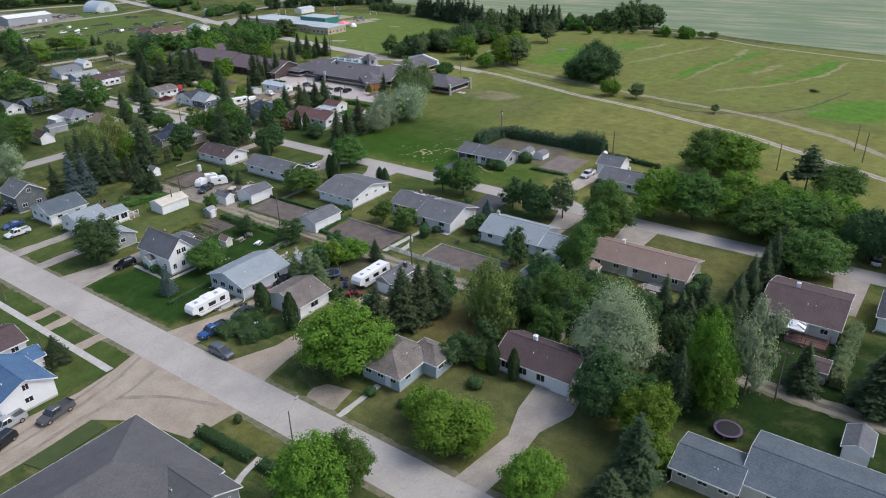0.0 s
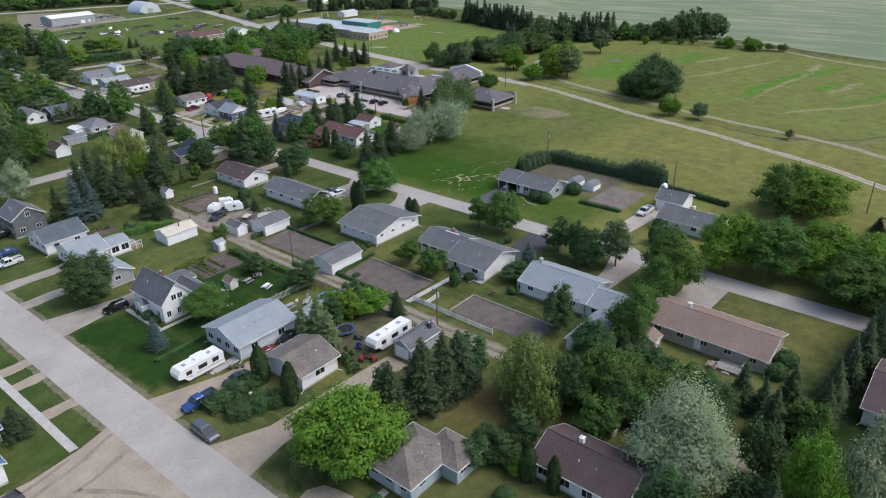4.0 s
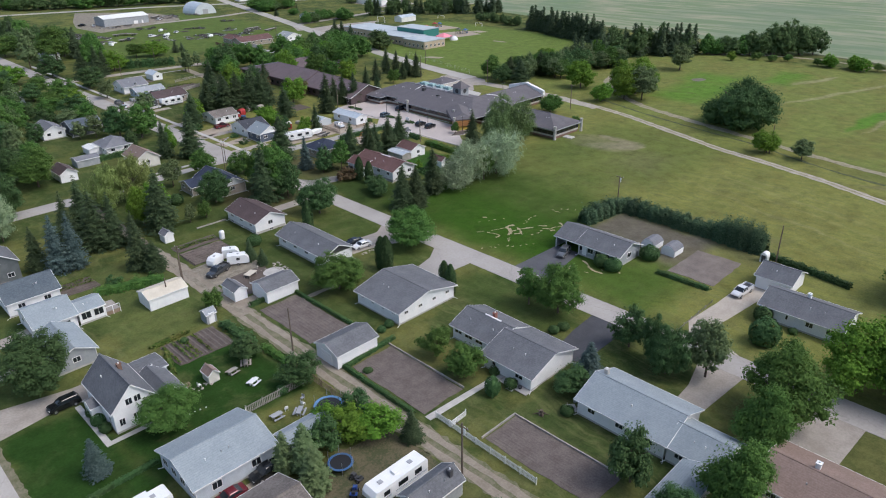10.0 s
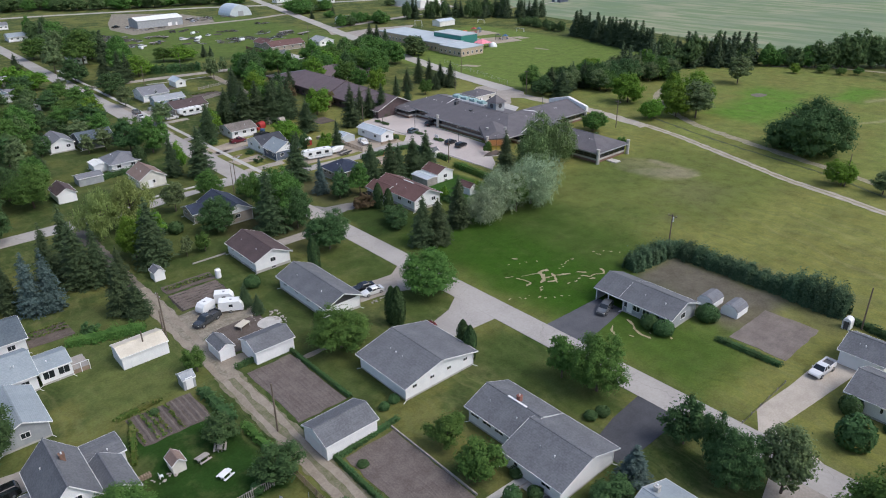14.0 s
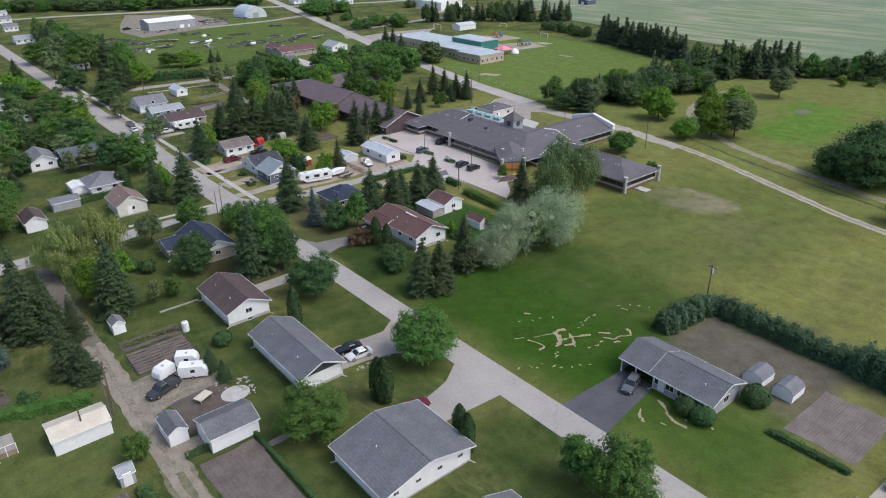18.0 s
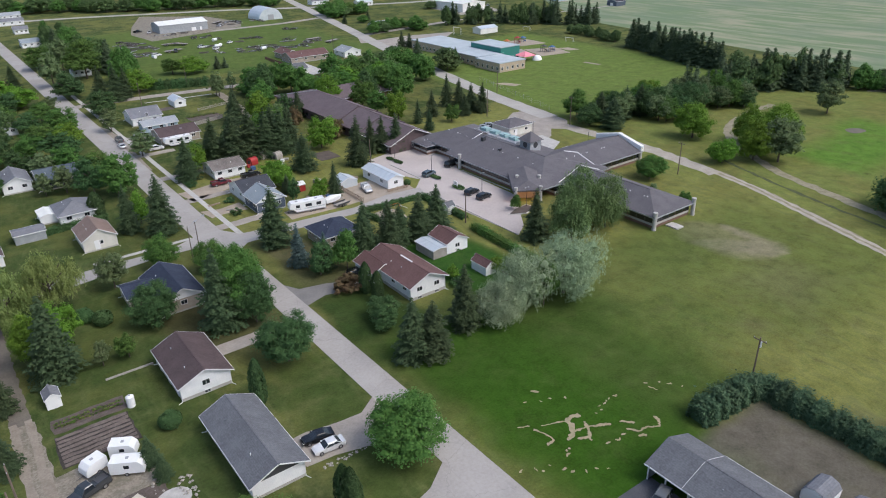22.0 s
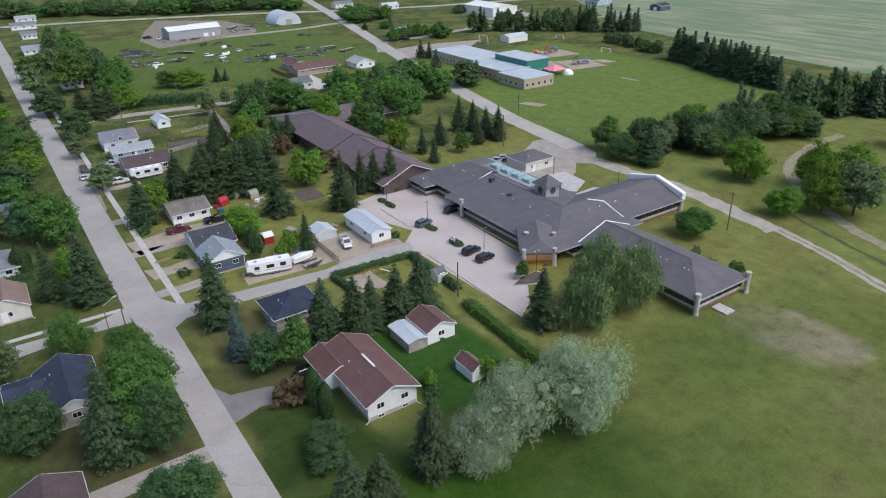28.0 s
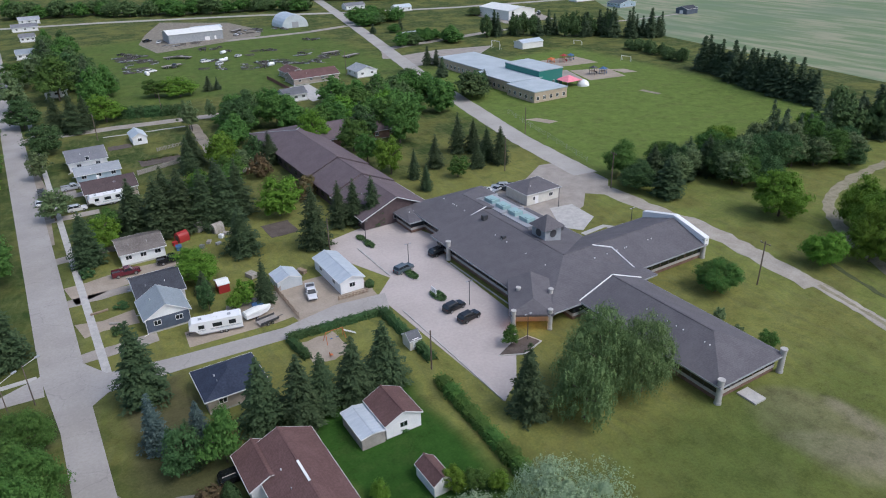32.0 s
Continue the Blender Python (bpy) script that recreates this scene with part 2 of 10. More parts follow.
# far leaves and needles: distance haze is put in as a lighter colour
LEAF_HAZE = leafy("leaf_haze", (0.084, 0.138, 0.050), (0.119, 0.175, 0.066), (0.060, 0.105, 0.037))
NEEDLE_HAZE = leafy("needle_haze", (0.064, 0.096, 0.049), (0.096, 0.129, 0.066), (0.046, 0.073, 0.037))
LEAF_RED = leafy("leaf_bronze", (0.135, 0.098, 0.050), (0.165, 0.125, 0.062), (0.088, 0.098, 0.042))
NEEDLE = leafy("needle_green", (0.051, 0.081, 0.037), (0.081, 0.115, 0.053), (0.037, 0.062, 0.029))
NEEDLE_BLUE = leafy("needle_blue", (0.065, 0.105, 0.1), (0.125, 0.175, 0.165), (0.045, 0.075, 0.068))
NEEDLE_CEDAR = leafy("needle_cedar", (0.040, 0.076, 0.028), (0.074, 0.120, 0.044), (0.032, 0.060, 0.024))
NEEDLE_HEDGE = leafy("needle_hedge", (0.053, 0.099, 0.051), (0.106, 0.163, 0.087), (0.040, 0.076, 0.039))
YARD_EARTH = surf("trodden_yard", (0.058, 0.066, 0.028), (0.125, 0.105, 0.062), 0.35, 3.0, 0.97, 0.3, world_xy=True, lo=0.4, hi=0.6)
TALL_GRASS = surf("tall_dark_grass", (0.045, 0.06, 0.022), (0.09, 0.105, 0.04), 0.6, 4.0, 0.95, 0.3, world_xy=True)
LEAF_FLOWER = leafy("leaf_flower_bed", (0.06, 0.12, 0.02), (0.16, 0.17, 0.05), (0.05, 0.09, 0.02))



def road_mat(name, c1, c2):
    """Worn road surface: mottled, with long cracks and darker tar-filled seams."""
    m = surf(name, c1, c2, 0.12, 2.2, 0.95, 0.1, world_xy=True)
    n, l = m.node_tree.nodes, m.node_tree.links
    b = n["Principled BSDF"]
    col = b.inputs["Base Color"].links[0].from_socket
    pos = n.new("ShaderNodeNewGeometry").outputs["Position"]
    wob = n.new("ShaderNodeTexNoise")
    wob.inputs["Scale"].default_value = 0.5
    wob.inputs["Detail"].default_value = 5.0
    l.new(pos, wob.inputs["Vector"])
    add = n.new("ShaderNodeVectorMath")
    add.operation = "MULTIPLY_ADD"
    l.new(wob.outputs["Color"], add.inputs[0])
    add.inputs[1].default_value = (3, 3, 0)
    l.new(pos, add.inputs[2])
    for scale, width, strength in ((0.10, 0.008, 0.26), (0.33, 0.010, 0.12)):
        v = n.new("ShaderNodeTexVoronoi")
        v.feature = "DISTANCE_TO_EDGE"
        v.inputs["Scale"].default_value = scale
        l.new(add.outputs[0], v.inputs["Vector"])
        line = ramp(n, l, v.outputs["Distance"], width, 0.0)
        col = mixc(n, l, math_node(n, l, "MULTIPLY", line, strength), col, tuple(0.45 * c for c in c1))
    stain = noise_tex(n, l, pos, 0.05, 5.0)
    col = mixc(n, l, math_node(n, l, "MULTIPLY", ramp(n, l, stain, 0.5, 0.72), 0.35), col, tuple(0.72 * c for c in c1))
    l.new(col, b.inputs["Base Color"])
    return m


ROAD_CHIP = road_mat("chip_seal_road", (0.336, 0.315, 0.288), (0.43, 0.405, 0.372))
ROAD_GREY = road_mat("worn_asphalt_road", (0.308, 0.288, 0.268), (0.394, 0.372, 0.348))
GRAVEL = surf("sandy_gravel", (0.27, 0.225, 0.175), (0.40, 0.34, 0.27), 0.22, 3.0, 0.97, 0.2, world_xy=True)
GRAVEL_GREY = surf("grey_gravel", (0.26, 0.23, 0.20), (0.38, 0.345, 0.305), 0.3, 3.0, 0.97, 0.2, world_xy=True)
TRACK_SAND = surf("pale_track_sand", (0.29, 0.26, 0.215), (0.44, 0.40, 0.345), 0.3, 3.0, 0.97, 0.2, world_xy=True)
PACKED_EARTH = surf("packed_earth_lane", (0.20, 0.17, 0.13), (0.31, 0.27, 0.22), 0.35, 3.0, 0.97, 0.2, world_xy=True)
ASPHALT_WORN = surf("worn_dark_asphalt", (0.15, 0.145, 0.14), (0.225, 0.215, 0.205), 0.3, 4.0, 0.9, 0.1, world_xy=True)
ASPHALT_NEW = surf("sealed_black_asphalt", (0.046, 0.047, 0.054), (0.072, 0.074, 0.083), 0.3, 4.0, 0.9, 0.1, world_xy=True)
DRIVE_SAND = surf("pale_sand_drive", (0.34, 0.30, 0.25), (0.48, 0.43, 0.365), 0.3, 4.0, 0.97, 0.2, world_xy=True)
ASPHALT_DARK = surf("fresh_asphalt", (0.068, 0.069, 0.078), (0.105, 0.107, 0.118), 0.3, 4.0, 0.9, 0.1, world_xy=True)
PAVE_PINK = surf("school_lot_concrete", (0.40, 0.35, 0.325), (0.50, 0.445, 0.415), 0.1, 1.8, 0.92, 0.1, world_xy=True)
SOIL_DARK = surf("dark_wet_soil", (0.028, 0.025, 0.022), (0.065, 0.056, 0.048), 0.6, 4.0, 0.98, 0.6, world_xy=True)
SOIL = surf("tilled_soil", (0.075, 0.06, 0.05), (0.135, 0.11, 0.095), 0.5, 4.0, 0.98, 0.6, world_xy=True)
SOIL_MID = surf("grey_tilled_soil", (0.098, 0.080, 0.072), (0.165, 0.138, 0.124), 0.5, 4.0, 0.98, 0.5, world_xy=True)
SOIL_PINK = surf("dry_plot_soil", (0.13, 0.108, 0.095), (0.21, 0.18, 0.16), 0.4, 4.0, 0.98, 0.5, world_xy=True)
LANE_PALE = surf("pale_lane_earth", (0.155, 0.14, 0.105), (0.285, 0.25, 0.20), 0.5, 3.0, 0.97, 0.2, world_xy=True, lo=0.38, hi=0.62)
LANE_EARTH = surf("dark_lane_earth", (0.115, 0.10, 0.082), (0.175, 0.155, 0.125), 0.35, 3.0, 0.97, 0.25, world_xy=True)
VERGE_EARTH = surf("trodden_grass_earth", (0.095, 0.105, 0.045), (0.215, 0.19, 0.135), 0.7, 4.0, 0.97, 0.3, world_xy=True)
FAINT_TRACK = surf("faint_track_earth", (0.18, 0.17, 0.10), (0.33, 0.29, 0.21), 0.6, 4.0, 0.97, 0.25, world_xy=True)
DIRT_PALE = surf("bare_sand", (0.24, 0.21, 0.12), (0.38, 0.32, 0.21), 0.8, 5.0, 0.97, 0.2, world_xy=True)

# ---- ground ----
GND, gn, gl, gb = mat_base("grass_ground")
gpos = gn.new("ShaderNodeNewGeometry").outputs["Position"]
g_wide = noise_tex(gn, gl, gpos, 0.035, 5.0)
g_mid = noise_tex(gn, gl, gpos, 0.22, 5.0)
g_fine = noise_tex(gn, gl, gpos, 2.6, 4.0, 0.7)
g_warp = gn.new("ShaderNodeTexNoise")
g_warp.inputs["Scale"].default_value = 0.09
g_warp.inputs["Detail"].default_value = 5.0
gl.new(gpos, g_warp.inputs["Vector"])
g_shift = gn.new("ShaderNodeVectorMath")
g_shift.operation = "MULTIPLY_ADD"
gl.new(g_warp.outputs["Color"], g_shift.inputs[0])
g_shift.inputs[1].default_value = (7, 7, 0)
gl.new(gpos, g_shift.inputs[2])
g_sep = gn.new("ShaderNodeSeparateXYZ")
gl.new(g_shift.outputs[0], g_sep.inputs[0])
GX = math_node(gn, gl, "SUBTRACT", g_sep.outputs[0], 3.5)
GY = math_node(gn, gl, "SUBTRACT", g_sep.outputs[1], 3.5)
g_patch = noise_tex(gn, gl, gpos, 0.5, 6.0, 0.7)
g_bare = noise_tex(gn, gl, gpos, 0.13, 7.0, 0.65)
g_map = gn.new("ShaderNodeMapping")
g_map.inputs["Rotation"].default_value = (0, 0, radians(-28))
g_map.inputs["Scale"].default_value = (0.9, 0.06, 1)
gl.new(g_shift.outputs[0], g_map.inputs["Vector"])
g_streak = noise_tex(gn, gl, g_map.outputs[0], 1.0, 5.0, 0.65)
ground_col = mixc(gn, gl, ramp(gn, gl, g_wide, 0.38, 0.62), (0.037, 0.065, 0.017), (0.067, 0.089, 0.028))
ground_col = mixc(gn, gl, math_node(gn, gl, "MULTIPLY", ramp(gn, gl, g_mid, 0.4, 0.7), 0.6), ground_col, (0.094, 0.106, 0.034))
ground_col = mixc(gn, gl, math_node(gn, gl, "MULTIPLY", ramp(gn, gl, g_bare, 0.54, 0.70), 0.6), ground_col, (0.150, 0.136, 0.066))


def inside(far, soft, strength):
    r = gn.new("ShaderNodeMapRange")
    r.interpolation_type = "SMOOTHSTEP"
    r.inputs["From Min"].default_value = soft
    r.inputs["From Max"].default_value = -soft
    r.inputs["To Max"].default_value = strength
    gl.new(far, r.inputs["Value"])
    return r.outputs["Result"]


def zone(x0, y0, x1, y1, soft, c, strength=1.0):
    """A grass colour laid within a box, with a ragged soft edge."""
    global ground_col
    dx = math_node(gn, gl, "ABSOLUTE", math_node(gn, gl, "SUBTRACT", GX, (x0 + x1) / 2))
    dy = math_node(gn, gl, "ABSOLUTE", math_node(gn, gl, "SUBTRACT", GY, (y0 + y1) / 2))
    ex = math_node(gn, gl, "SUBTRACT", dx, (x1 - x0) / 2)
    ey = math_node(gn, gl, "SUBTRACT", dy, (y1 - y0) / 2)
    ground_col = mixc(gn, gl, inside(math_node(gn, gl, "MAXIMUM", ex, ey), soft, strength), ground_col, c)


def strip(ax, ay, bx, by, wide, soft, c, strength=1.0):
    """A strip of other grass from one point to another, tapering to its ends."""
    global ground_col
    d = math.hypot(bx - ax, by - ay)
    ux, uy = (bx - ax) / d, (by - ay) / d
    px, py = math_node(gn, gl, "SUBTRACT", GX, (ax + bx) / 2), math_node(gn, gl, "SUBTRACT", GY, (ay + by) / 2)
    u = math_node(gn, gl, "ADD", math_node(gn, gl, "MULTIPLY", px, ux), math_node(gn, gl, "MULTIPLY", py, uy))
    v = math_node(gn, gl, "ADD", math_node(gn, gl, "MULTIPLY", px, -uy), math_node(gn, gl, "MULTIPLY", py, ux))
    far = math_node(gn, gl, "ADD", math_node(gn, gl, "ABSOLUTE", v), math_node(gn, gl, "MULTIPLY", math_node(gn, gl, "POWER", math_node(gn, gl, "ABSOLUTE", math_node(gn, gl, "MULTIPLY", u, 2 / d)), 4.0), wide / 2))
    ground_col = mixc(gn, gl, inside(math_node(gn, gl, "SUBTRACT", far, wide / 2), soft, strength), ground_col, c)


LUSH, LAWN, OLIVE, DRY, BARE = (0.026, 0.059, 0.011), (0.060, 0.108, 0.022), (0.250, 0.246, 0.064), (0.125, 0.123, 0.046), (0.22, 0.185, 0.115)
FRESH = (0.098, 0.205, 0.022)
zone(126, 84, 256, 260, 5, OLIVE, 0.85)                # mown field beside the school
zone(126, -40, 236, 84, 6, OLIVE, 0.85)
zone(240, -60, 385, 235, 8, (0.205, 0.230, 0.056), 0.9)
g_band = noise_tex(gn, gl, gpos, 0.06, 6.0, 0.62)
ground_col = mixc(gn, gl, math_node(gn, gl, "MULTIPLY", ramp(gn, gl, g_band, 0.44, 0.60), 0.75), ground_col, (0.188, 0.176, 0.050))
g_mow = math_node(gn, gl, "SINE", math_node(gn, gl, "MULTIPLY", math_node(gn, gl, "ADD", math_node(gn, gl, "MULTIPLY", GX, 0.94), math_node(gn, gl, "MULTIPLY", GY, -0.34)), 2.6))
ground_col = mixc(gn, gl, math_node(gn, gl, "MULTIPLY", math_node(gn, gl, "MULTIPLY", ramp(gn, gl, g_mow, -0.2, 1.0), ramp(gn, gl, g_mid, 0.42, 0.6)), 0.28), ground_col, (0.185, 0.185, 0.075))
# long dry mowing streaks in the open grass
ground_col = mixc(gn, gl, math_node(gn, gl, "MULTIPLY", ramp(gn, gl, g_streak, 0.46, 0.68), 0.55), ground_col, (0.156, 0.156, 0.060))
ground_col = mixc(gn, gl, math_node(gn, gl, "MULTIPLY", ramp(gn, gl, g_patch, 0.46, 0.66), 0.3), ground_col, (0.060, 0.090, 0.022))
zone(128, 90, 152, 146, 6, (0.042, 0.088, 0.011), 1.0)   # watered lawn in the field's corner
zone(148, 100, 168, 136, 8, (0.046, 0.084, 0.016), 0.8)
zone(166, 108, 188, 132, 9, (0.068, 0.108, 0.023), 0.65)
zone(128, 70, 150, 92, 4, (0.055, 0.108, 0.018), 0.7)
zone(188, 100, 236, 146, 8, (0.098, 0.132, 0.030), 0.6)
strip(211, 146, 213, 122, 13, 2.0, (0.231, 0.203, 0.122), 0.6)
strip(206, 138, 217, 121, 6, 1.5, (0.263, 0.227, 0.156), 0.75)
strip(218, 140, 218, 122, 4, 1.5, (0.263, 0.227, 0.156), 0.7)   # worn strip at the school wing
zone(196, 108, 212, 122, 6, (0.16, 0.15, 0.07), 0.5)
zone(182, 108, 186, 112, 4, (0.16, 0.13, 0.07), 0.5)
for ax, ay, bx, by, wide in ((209, 96, 197, 47, 1.2), (204, 92, 190, 40, 0.9), (213, 92, 205, 60, 0.8), (199, 100, 184, 52, 0.9), (192, 80, 180, 36, 1.0)):
    strip(ax, ay, bx, by, wide, 0.8, (0.237, 0.225, 0.100), 0.4)
zone(-30, 84, 22, 330, 2, (0.050, 0.088, 0.020), 0.75)
zone(30, 116, 44, 200, 2, (0.058, 0.092, 0.024), 0.6)
zone(31, 88, 43, 116, 1.5, LUSH)
zone(43, 94, 70, 106, 2, LUSH)
zone(56, 100, 70, 118, 2, LUSH)
# darker grass along the street and round the spruces and sage trees
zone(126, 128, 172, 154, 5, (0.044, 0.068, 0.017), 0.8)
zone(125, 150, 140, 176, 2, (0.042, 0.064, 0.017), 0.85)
zone(150, 150, 168, 180, 2, (0.040, 0.090, 0.015))  # yard behind the maroon roof
zone(48, 55, 72, 66, 2, DRY, 0.8)
zone(56, 36, 66, 56, 3, (0.15, 0.112, 0.045), 0.95)
zone(30, 24, 52, 44, 3, (0.125, 0.128, 0.046), 0.8)
zone(30, 6, 60, 18, 3, DRY, 0.5)
# dark lawn among trees: their shade is put into this grass colour
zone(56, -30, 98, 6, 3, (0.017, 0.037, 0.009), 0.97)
zone(102, 8, 119, 30, 3, (0.14, 0.135, 0.046), 0.7)
zone(108, 116, 118, 152, 3, (0.066, 0.092, 0.022), 0.85)
zone(108, 76, 119, 104, 3, (0.060, 0.088, 0.021), 0.75)
zone(53, 125, 72, 160, 3, (0.098, 0.124, 0.036), 0.7)
zone(77, 100, 100, 200, 4, (0.052, 0.078, 0.020), 0.6)
zone(160, 62, 176, 88, 3, (0.125, 0.118, 0.068), 0.5)
zone(150, 72, 165, 98, 2, (0.122, 0.108, 0.082), 0.95)
zone(128, 170, 138, 200, 2, (0.096, 0.086, 0.048), 0.9)
zone(126, 170, 150, 182, 3, (0.092, 0.096, 0.036), 0.7)
zone(100, 165, 118, 182, 3, (0.082, 0.078, 0.036), 0.75)
zone(262, 232, 380, 380, 6, (0.142, 0.190, 0.042))        # far sports field
zone(150, 390, 290, 560, 10, (0.105, 0.150, 0.034), 0.85)
zone(40, 200, 118, 345, 8, (0.045, 0.072, 0.020), 0.45)
# fresh strips and pale tracks in the far right field
for ax, ay, bx, by, wide, c in ((278, 81, 330, 75, 5, FRESH), (318, 78, 364, 60, 6, FRESH), (306, 60, 331, 54, 4, FRESH), (286, 46, 326, 33, 3, FRESH), (308, 36, 355, 26, 8, FRESH), (263, 61, 292, 38, 1.4, (0.31, 0.285, 0.16)), (289, 39.5, 324, 26, 1.4, (0.31, 0.285, 0.16)), (346, 120, 366, 111, 1.6, (0.31, 0.285, 0.16)), (300, 111, 368, 90, 2.4, (0.29, 0.27, 0.145)), (282, 76, 348, 70, 1.4, (0.31, 0.28, 0.165)), (346, 71, 366, 72, 3, (0.31, 0.28, 0.165)), (305, 55, 334, 47, 3.5, (0.28, 0.25, 0.14)), (310, 29, 352, 22, 1.6, (0.33, 0.295, 0.175)), (336, 121, 364, 112, 2.4, (0.29, 0.27, 0.145)), (300, 128, 345, 122, 3, (0.15, 0.16, 0.05))):
    strip(ax, ay, bx, by, wide * (1.05 if c == FRESH else 1.2), 1.2, c, 0.9 if c == FRESH else 0.75)
zone(280, 134, 318, 156, 6, FRESH, 0.8)
zone(318, 140, 336, 162, 6, FRESH, 0.75)
zone(334, 122, 362, 134, 4, FRESH, 0.8)
strip(244, 20, 280, -10, 26, 3, FRESH, 0.9)
strip(236, 32, 262, 14, 3, 1.5, (0.21, 0.185, 0.095), 0.7)
strip(225, 62, 240, 24, 5, 2, (0.19, 0.165, 0.085), 0.7)
# worn and thin places in every lawn, and darker tufts
g_thin = noise_tex(gn, gl, g_shift.outputs[0], 0.17, 7.0, 0.68)
ground_col = mixc(gn, gl, math_node(gn, gl, "MULTIPLY", ramp(gn, gl, g_thin, 0.48, 0.66), 0.38), ground_col, (0.126, 0.126, 0.048))
g_tuft = noise_tex(gn, gl, g_shift.outputs[0], 0.31, 7.0, 0.7)
ground_col = mixc(gn, gl, math_node(gn, gl, "MULTIPLY", ramp(gn, gl, g_tuft, 0.48, 0.66), 0.24), ground_col, (0.030, 0.055, 0.013))
# watered lawns stay even and green
zone(128, 90, 152, 146, 4, (0.040, 0.090, 0.007), 0.62)
zone(150, 102, 170, 140, 8, (0.047, 0.088, 0.011), 0.45)
zone(126, 66, 142, 90, 3, (0.048, 0.094, 0.010), 0.5)
zone(31, 88, 43, 116, 1.5, LUSH, 0.6)
zone(150, 150, 168, 180, 2, (0.036, 0.088, 0.014), 0.6)
zone(148, 74, 165, 98, 2, (0.140, 0.122, 0.100), 0.6)
zone(168, 130, 212, 150, 6, (0.078, 0.108, 0.026), 0.5)
zone(147, 69, 158, 76, 2, (0.150, 0.130, 0.085), 0.55)
# shade of trees and houses is put into these two lawn colours
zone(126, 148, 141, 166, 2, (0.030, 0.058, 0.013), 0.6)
zone(100, 158, 118, 182, 3, (0.066, 0.062, 0.030), 0.6)
hsg = gn.new("ShaderNodeHueSaturation")
gl.new(ground_col, hsg.inputs["Color"])
gl.new(math_node(gn, gl, "ADD", math_node(gn, gl, "MULTIPLY", math_node(gn, gl, "ADD", math_node(gn, gl, "ADD", g_fine, g_patch), g_mid), 0.75), -0.225), hsg.inputs["Value"])
gl.new(hsg.outputs[0], gb.inputs["Base Color"])
gb.inputs["Roughness"].default_value = 0.95
gb.inputs["Sheen Weight"].default_value = 0.03
gb.inputs["Sheen Roughness"].default_value = 0.45
gb.inputs["Sheen Tint"].default_value = (0.6, 0.8, 0.25, 1.0)
hsg.inputs["Hue"].default_value = 0.508
hsg.inputs["Saturation"].default_value = 0.98
gb.inputs["Specular IOR Level"].default_value = 0.05
g_bump = gn.new("ShaderNodeBump")
g_bump.inputs["Strength"].default_value = 0.5
g_bump.inputs["Distance"].default_value = 0.12
gl.new(g_fine, g_bump.inputs["Height"])
gl.new(g_bump.outputs[0], gb.inputs["Normal"])

CROP, cn, cl, cb = mat_base("far_crop")
cpos = cn.new("ShaderNodeNewGeometry").outputs["Position"]
cmap = cn.new("ShaderNodeMapping")
cmap.inputs["Rotation"].default_value = (0, 0, radians(38))
cmap.inputs["Scale"].default_value = (0.10, 0.018, 0.1)
cl.new(cpos, cmap.inputs["Vector"])
c_streak = noise_tex(cn, cl, cmap.outputs[0], 1.0, 6.0, 0.65)
c_spot = noise_tex(cn, cl, cpos, 0.012, 4.0)
c_col = mixc(cn, cl, ramp(cn, cl, c_streak, 0.42, 0.62), (0.135, 0.195, 0.090), (0.275, 0.272, 0.175))
c_col = mixc(cn, cl, math_node(cn, cl, "MULTIPLY", ramp(cn, cl, c_spot, 0.4, 0.65), 0.7), c_col, (0.13, 0.185, 0.105))
cl.new(c_col, cb.inputs["Base Color"])
cb.inputs["Roughness"].default_value = 0.95

# ---- mesh helpers ----


def part(name, v, f, m, parent=None, label="", smooth=False):
    me = bpy.data.meshes.new(name)
    me.from_pydata([tuple(p) for p in v], [], f)
    if smooth:
        me.polygons.foreach_set("use_smooth", [True] * len(f))
    me.materials.append(m)
    ob = new(name, me)
    if parent is not None:
        ob.parent = parent
    if label:
        ob["label"] = label
    return ob


def share(name, me, loc, parent, rz=0.0, scale=(1, 1, 1)):
    ob = new(name, me)
    ob.matrix_basis = Matrix.LocRotScale(loc, Euler((0, 0, rz)), scale)
    ob.parent = parent
    return ob


def thing(name, x, y, z=0.0, rz=0.0, label="", category="", group="", kind=""):
    ob = new(name)
    ob.empty_display_size = 0.3
    ob.matrix_basis = pose(x, y, z, 0, 0, rz)
    return tagged(ob, label, category, group, kind)


BOX_F = [(0, 3, 2, 1), (4, 5, 6, 7), (0, 1, 5, 4), (1, 2, 6, 5), (2, 3, 7, 6), (3, 0, 4, 7)]


def boxes(*bs):
    v, f = [], []
    for x0, y0, z0, x1, y1, z1 in bs:
        k = len(v)
        v += [(x0, y0, z0), (x1, y0, z0), (x1, y1, z0), (x0, y1, z0), (x0, y0, z1), (x1, y0, z1), (x1, y1, z1), (x0, y1, z1)]
        f += [tuple(k + i for i in q) for q in BOX_F]
    return v, f


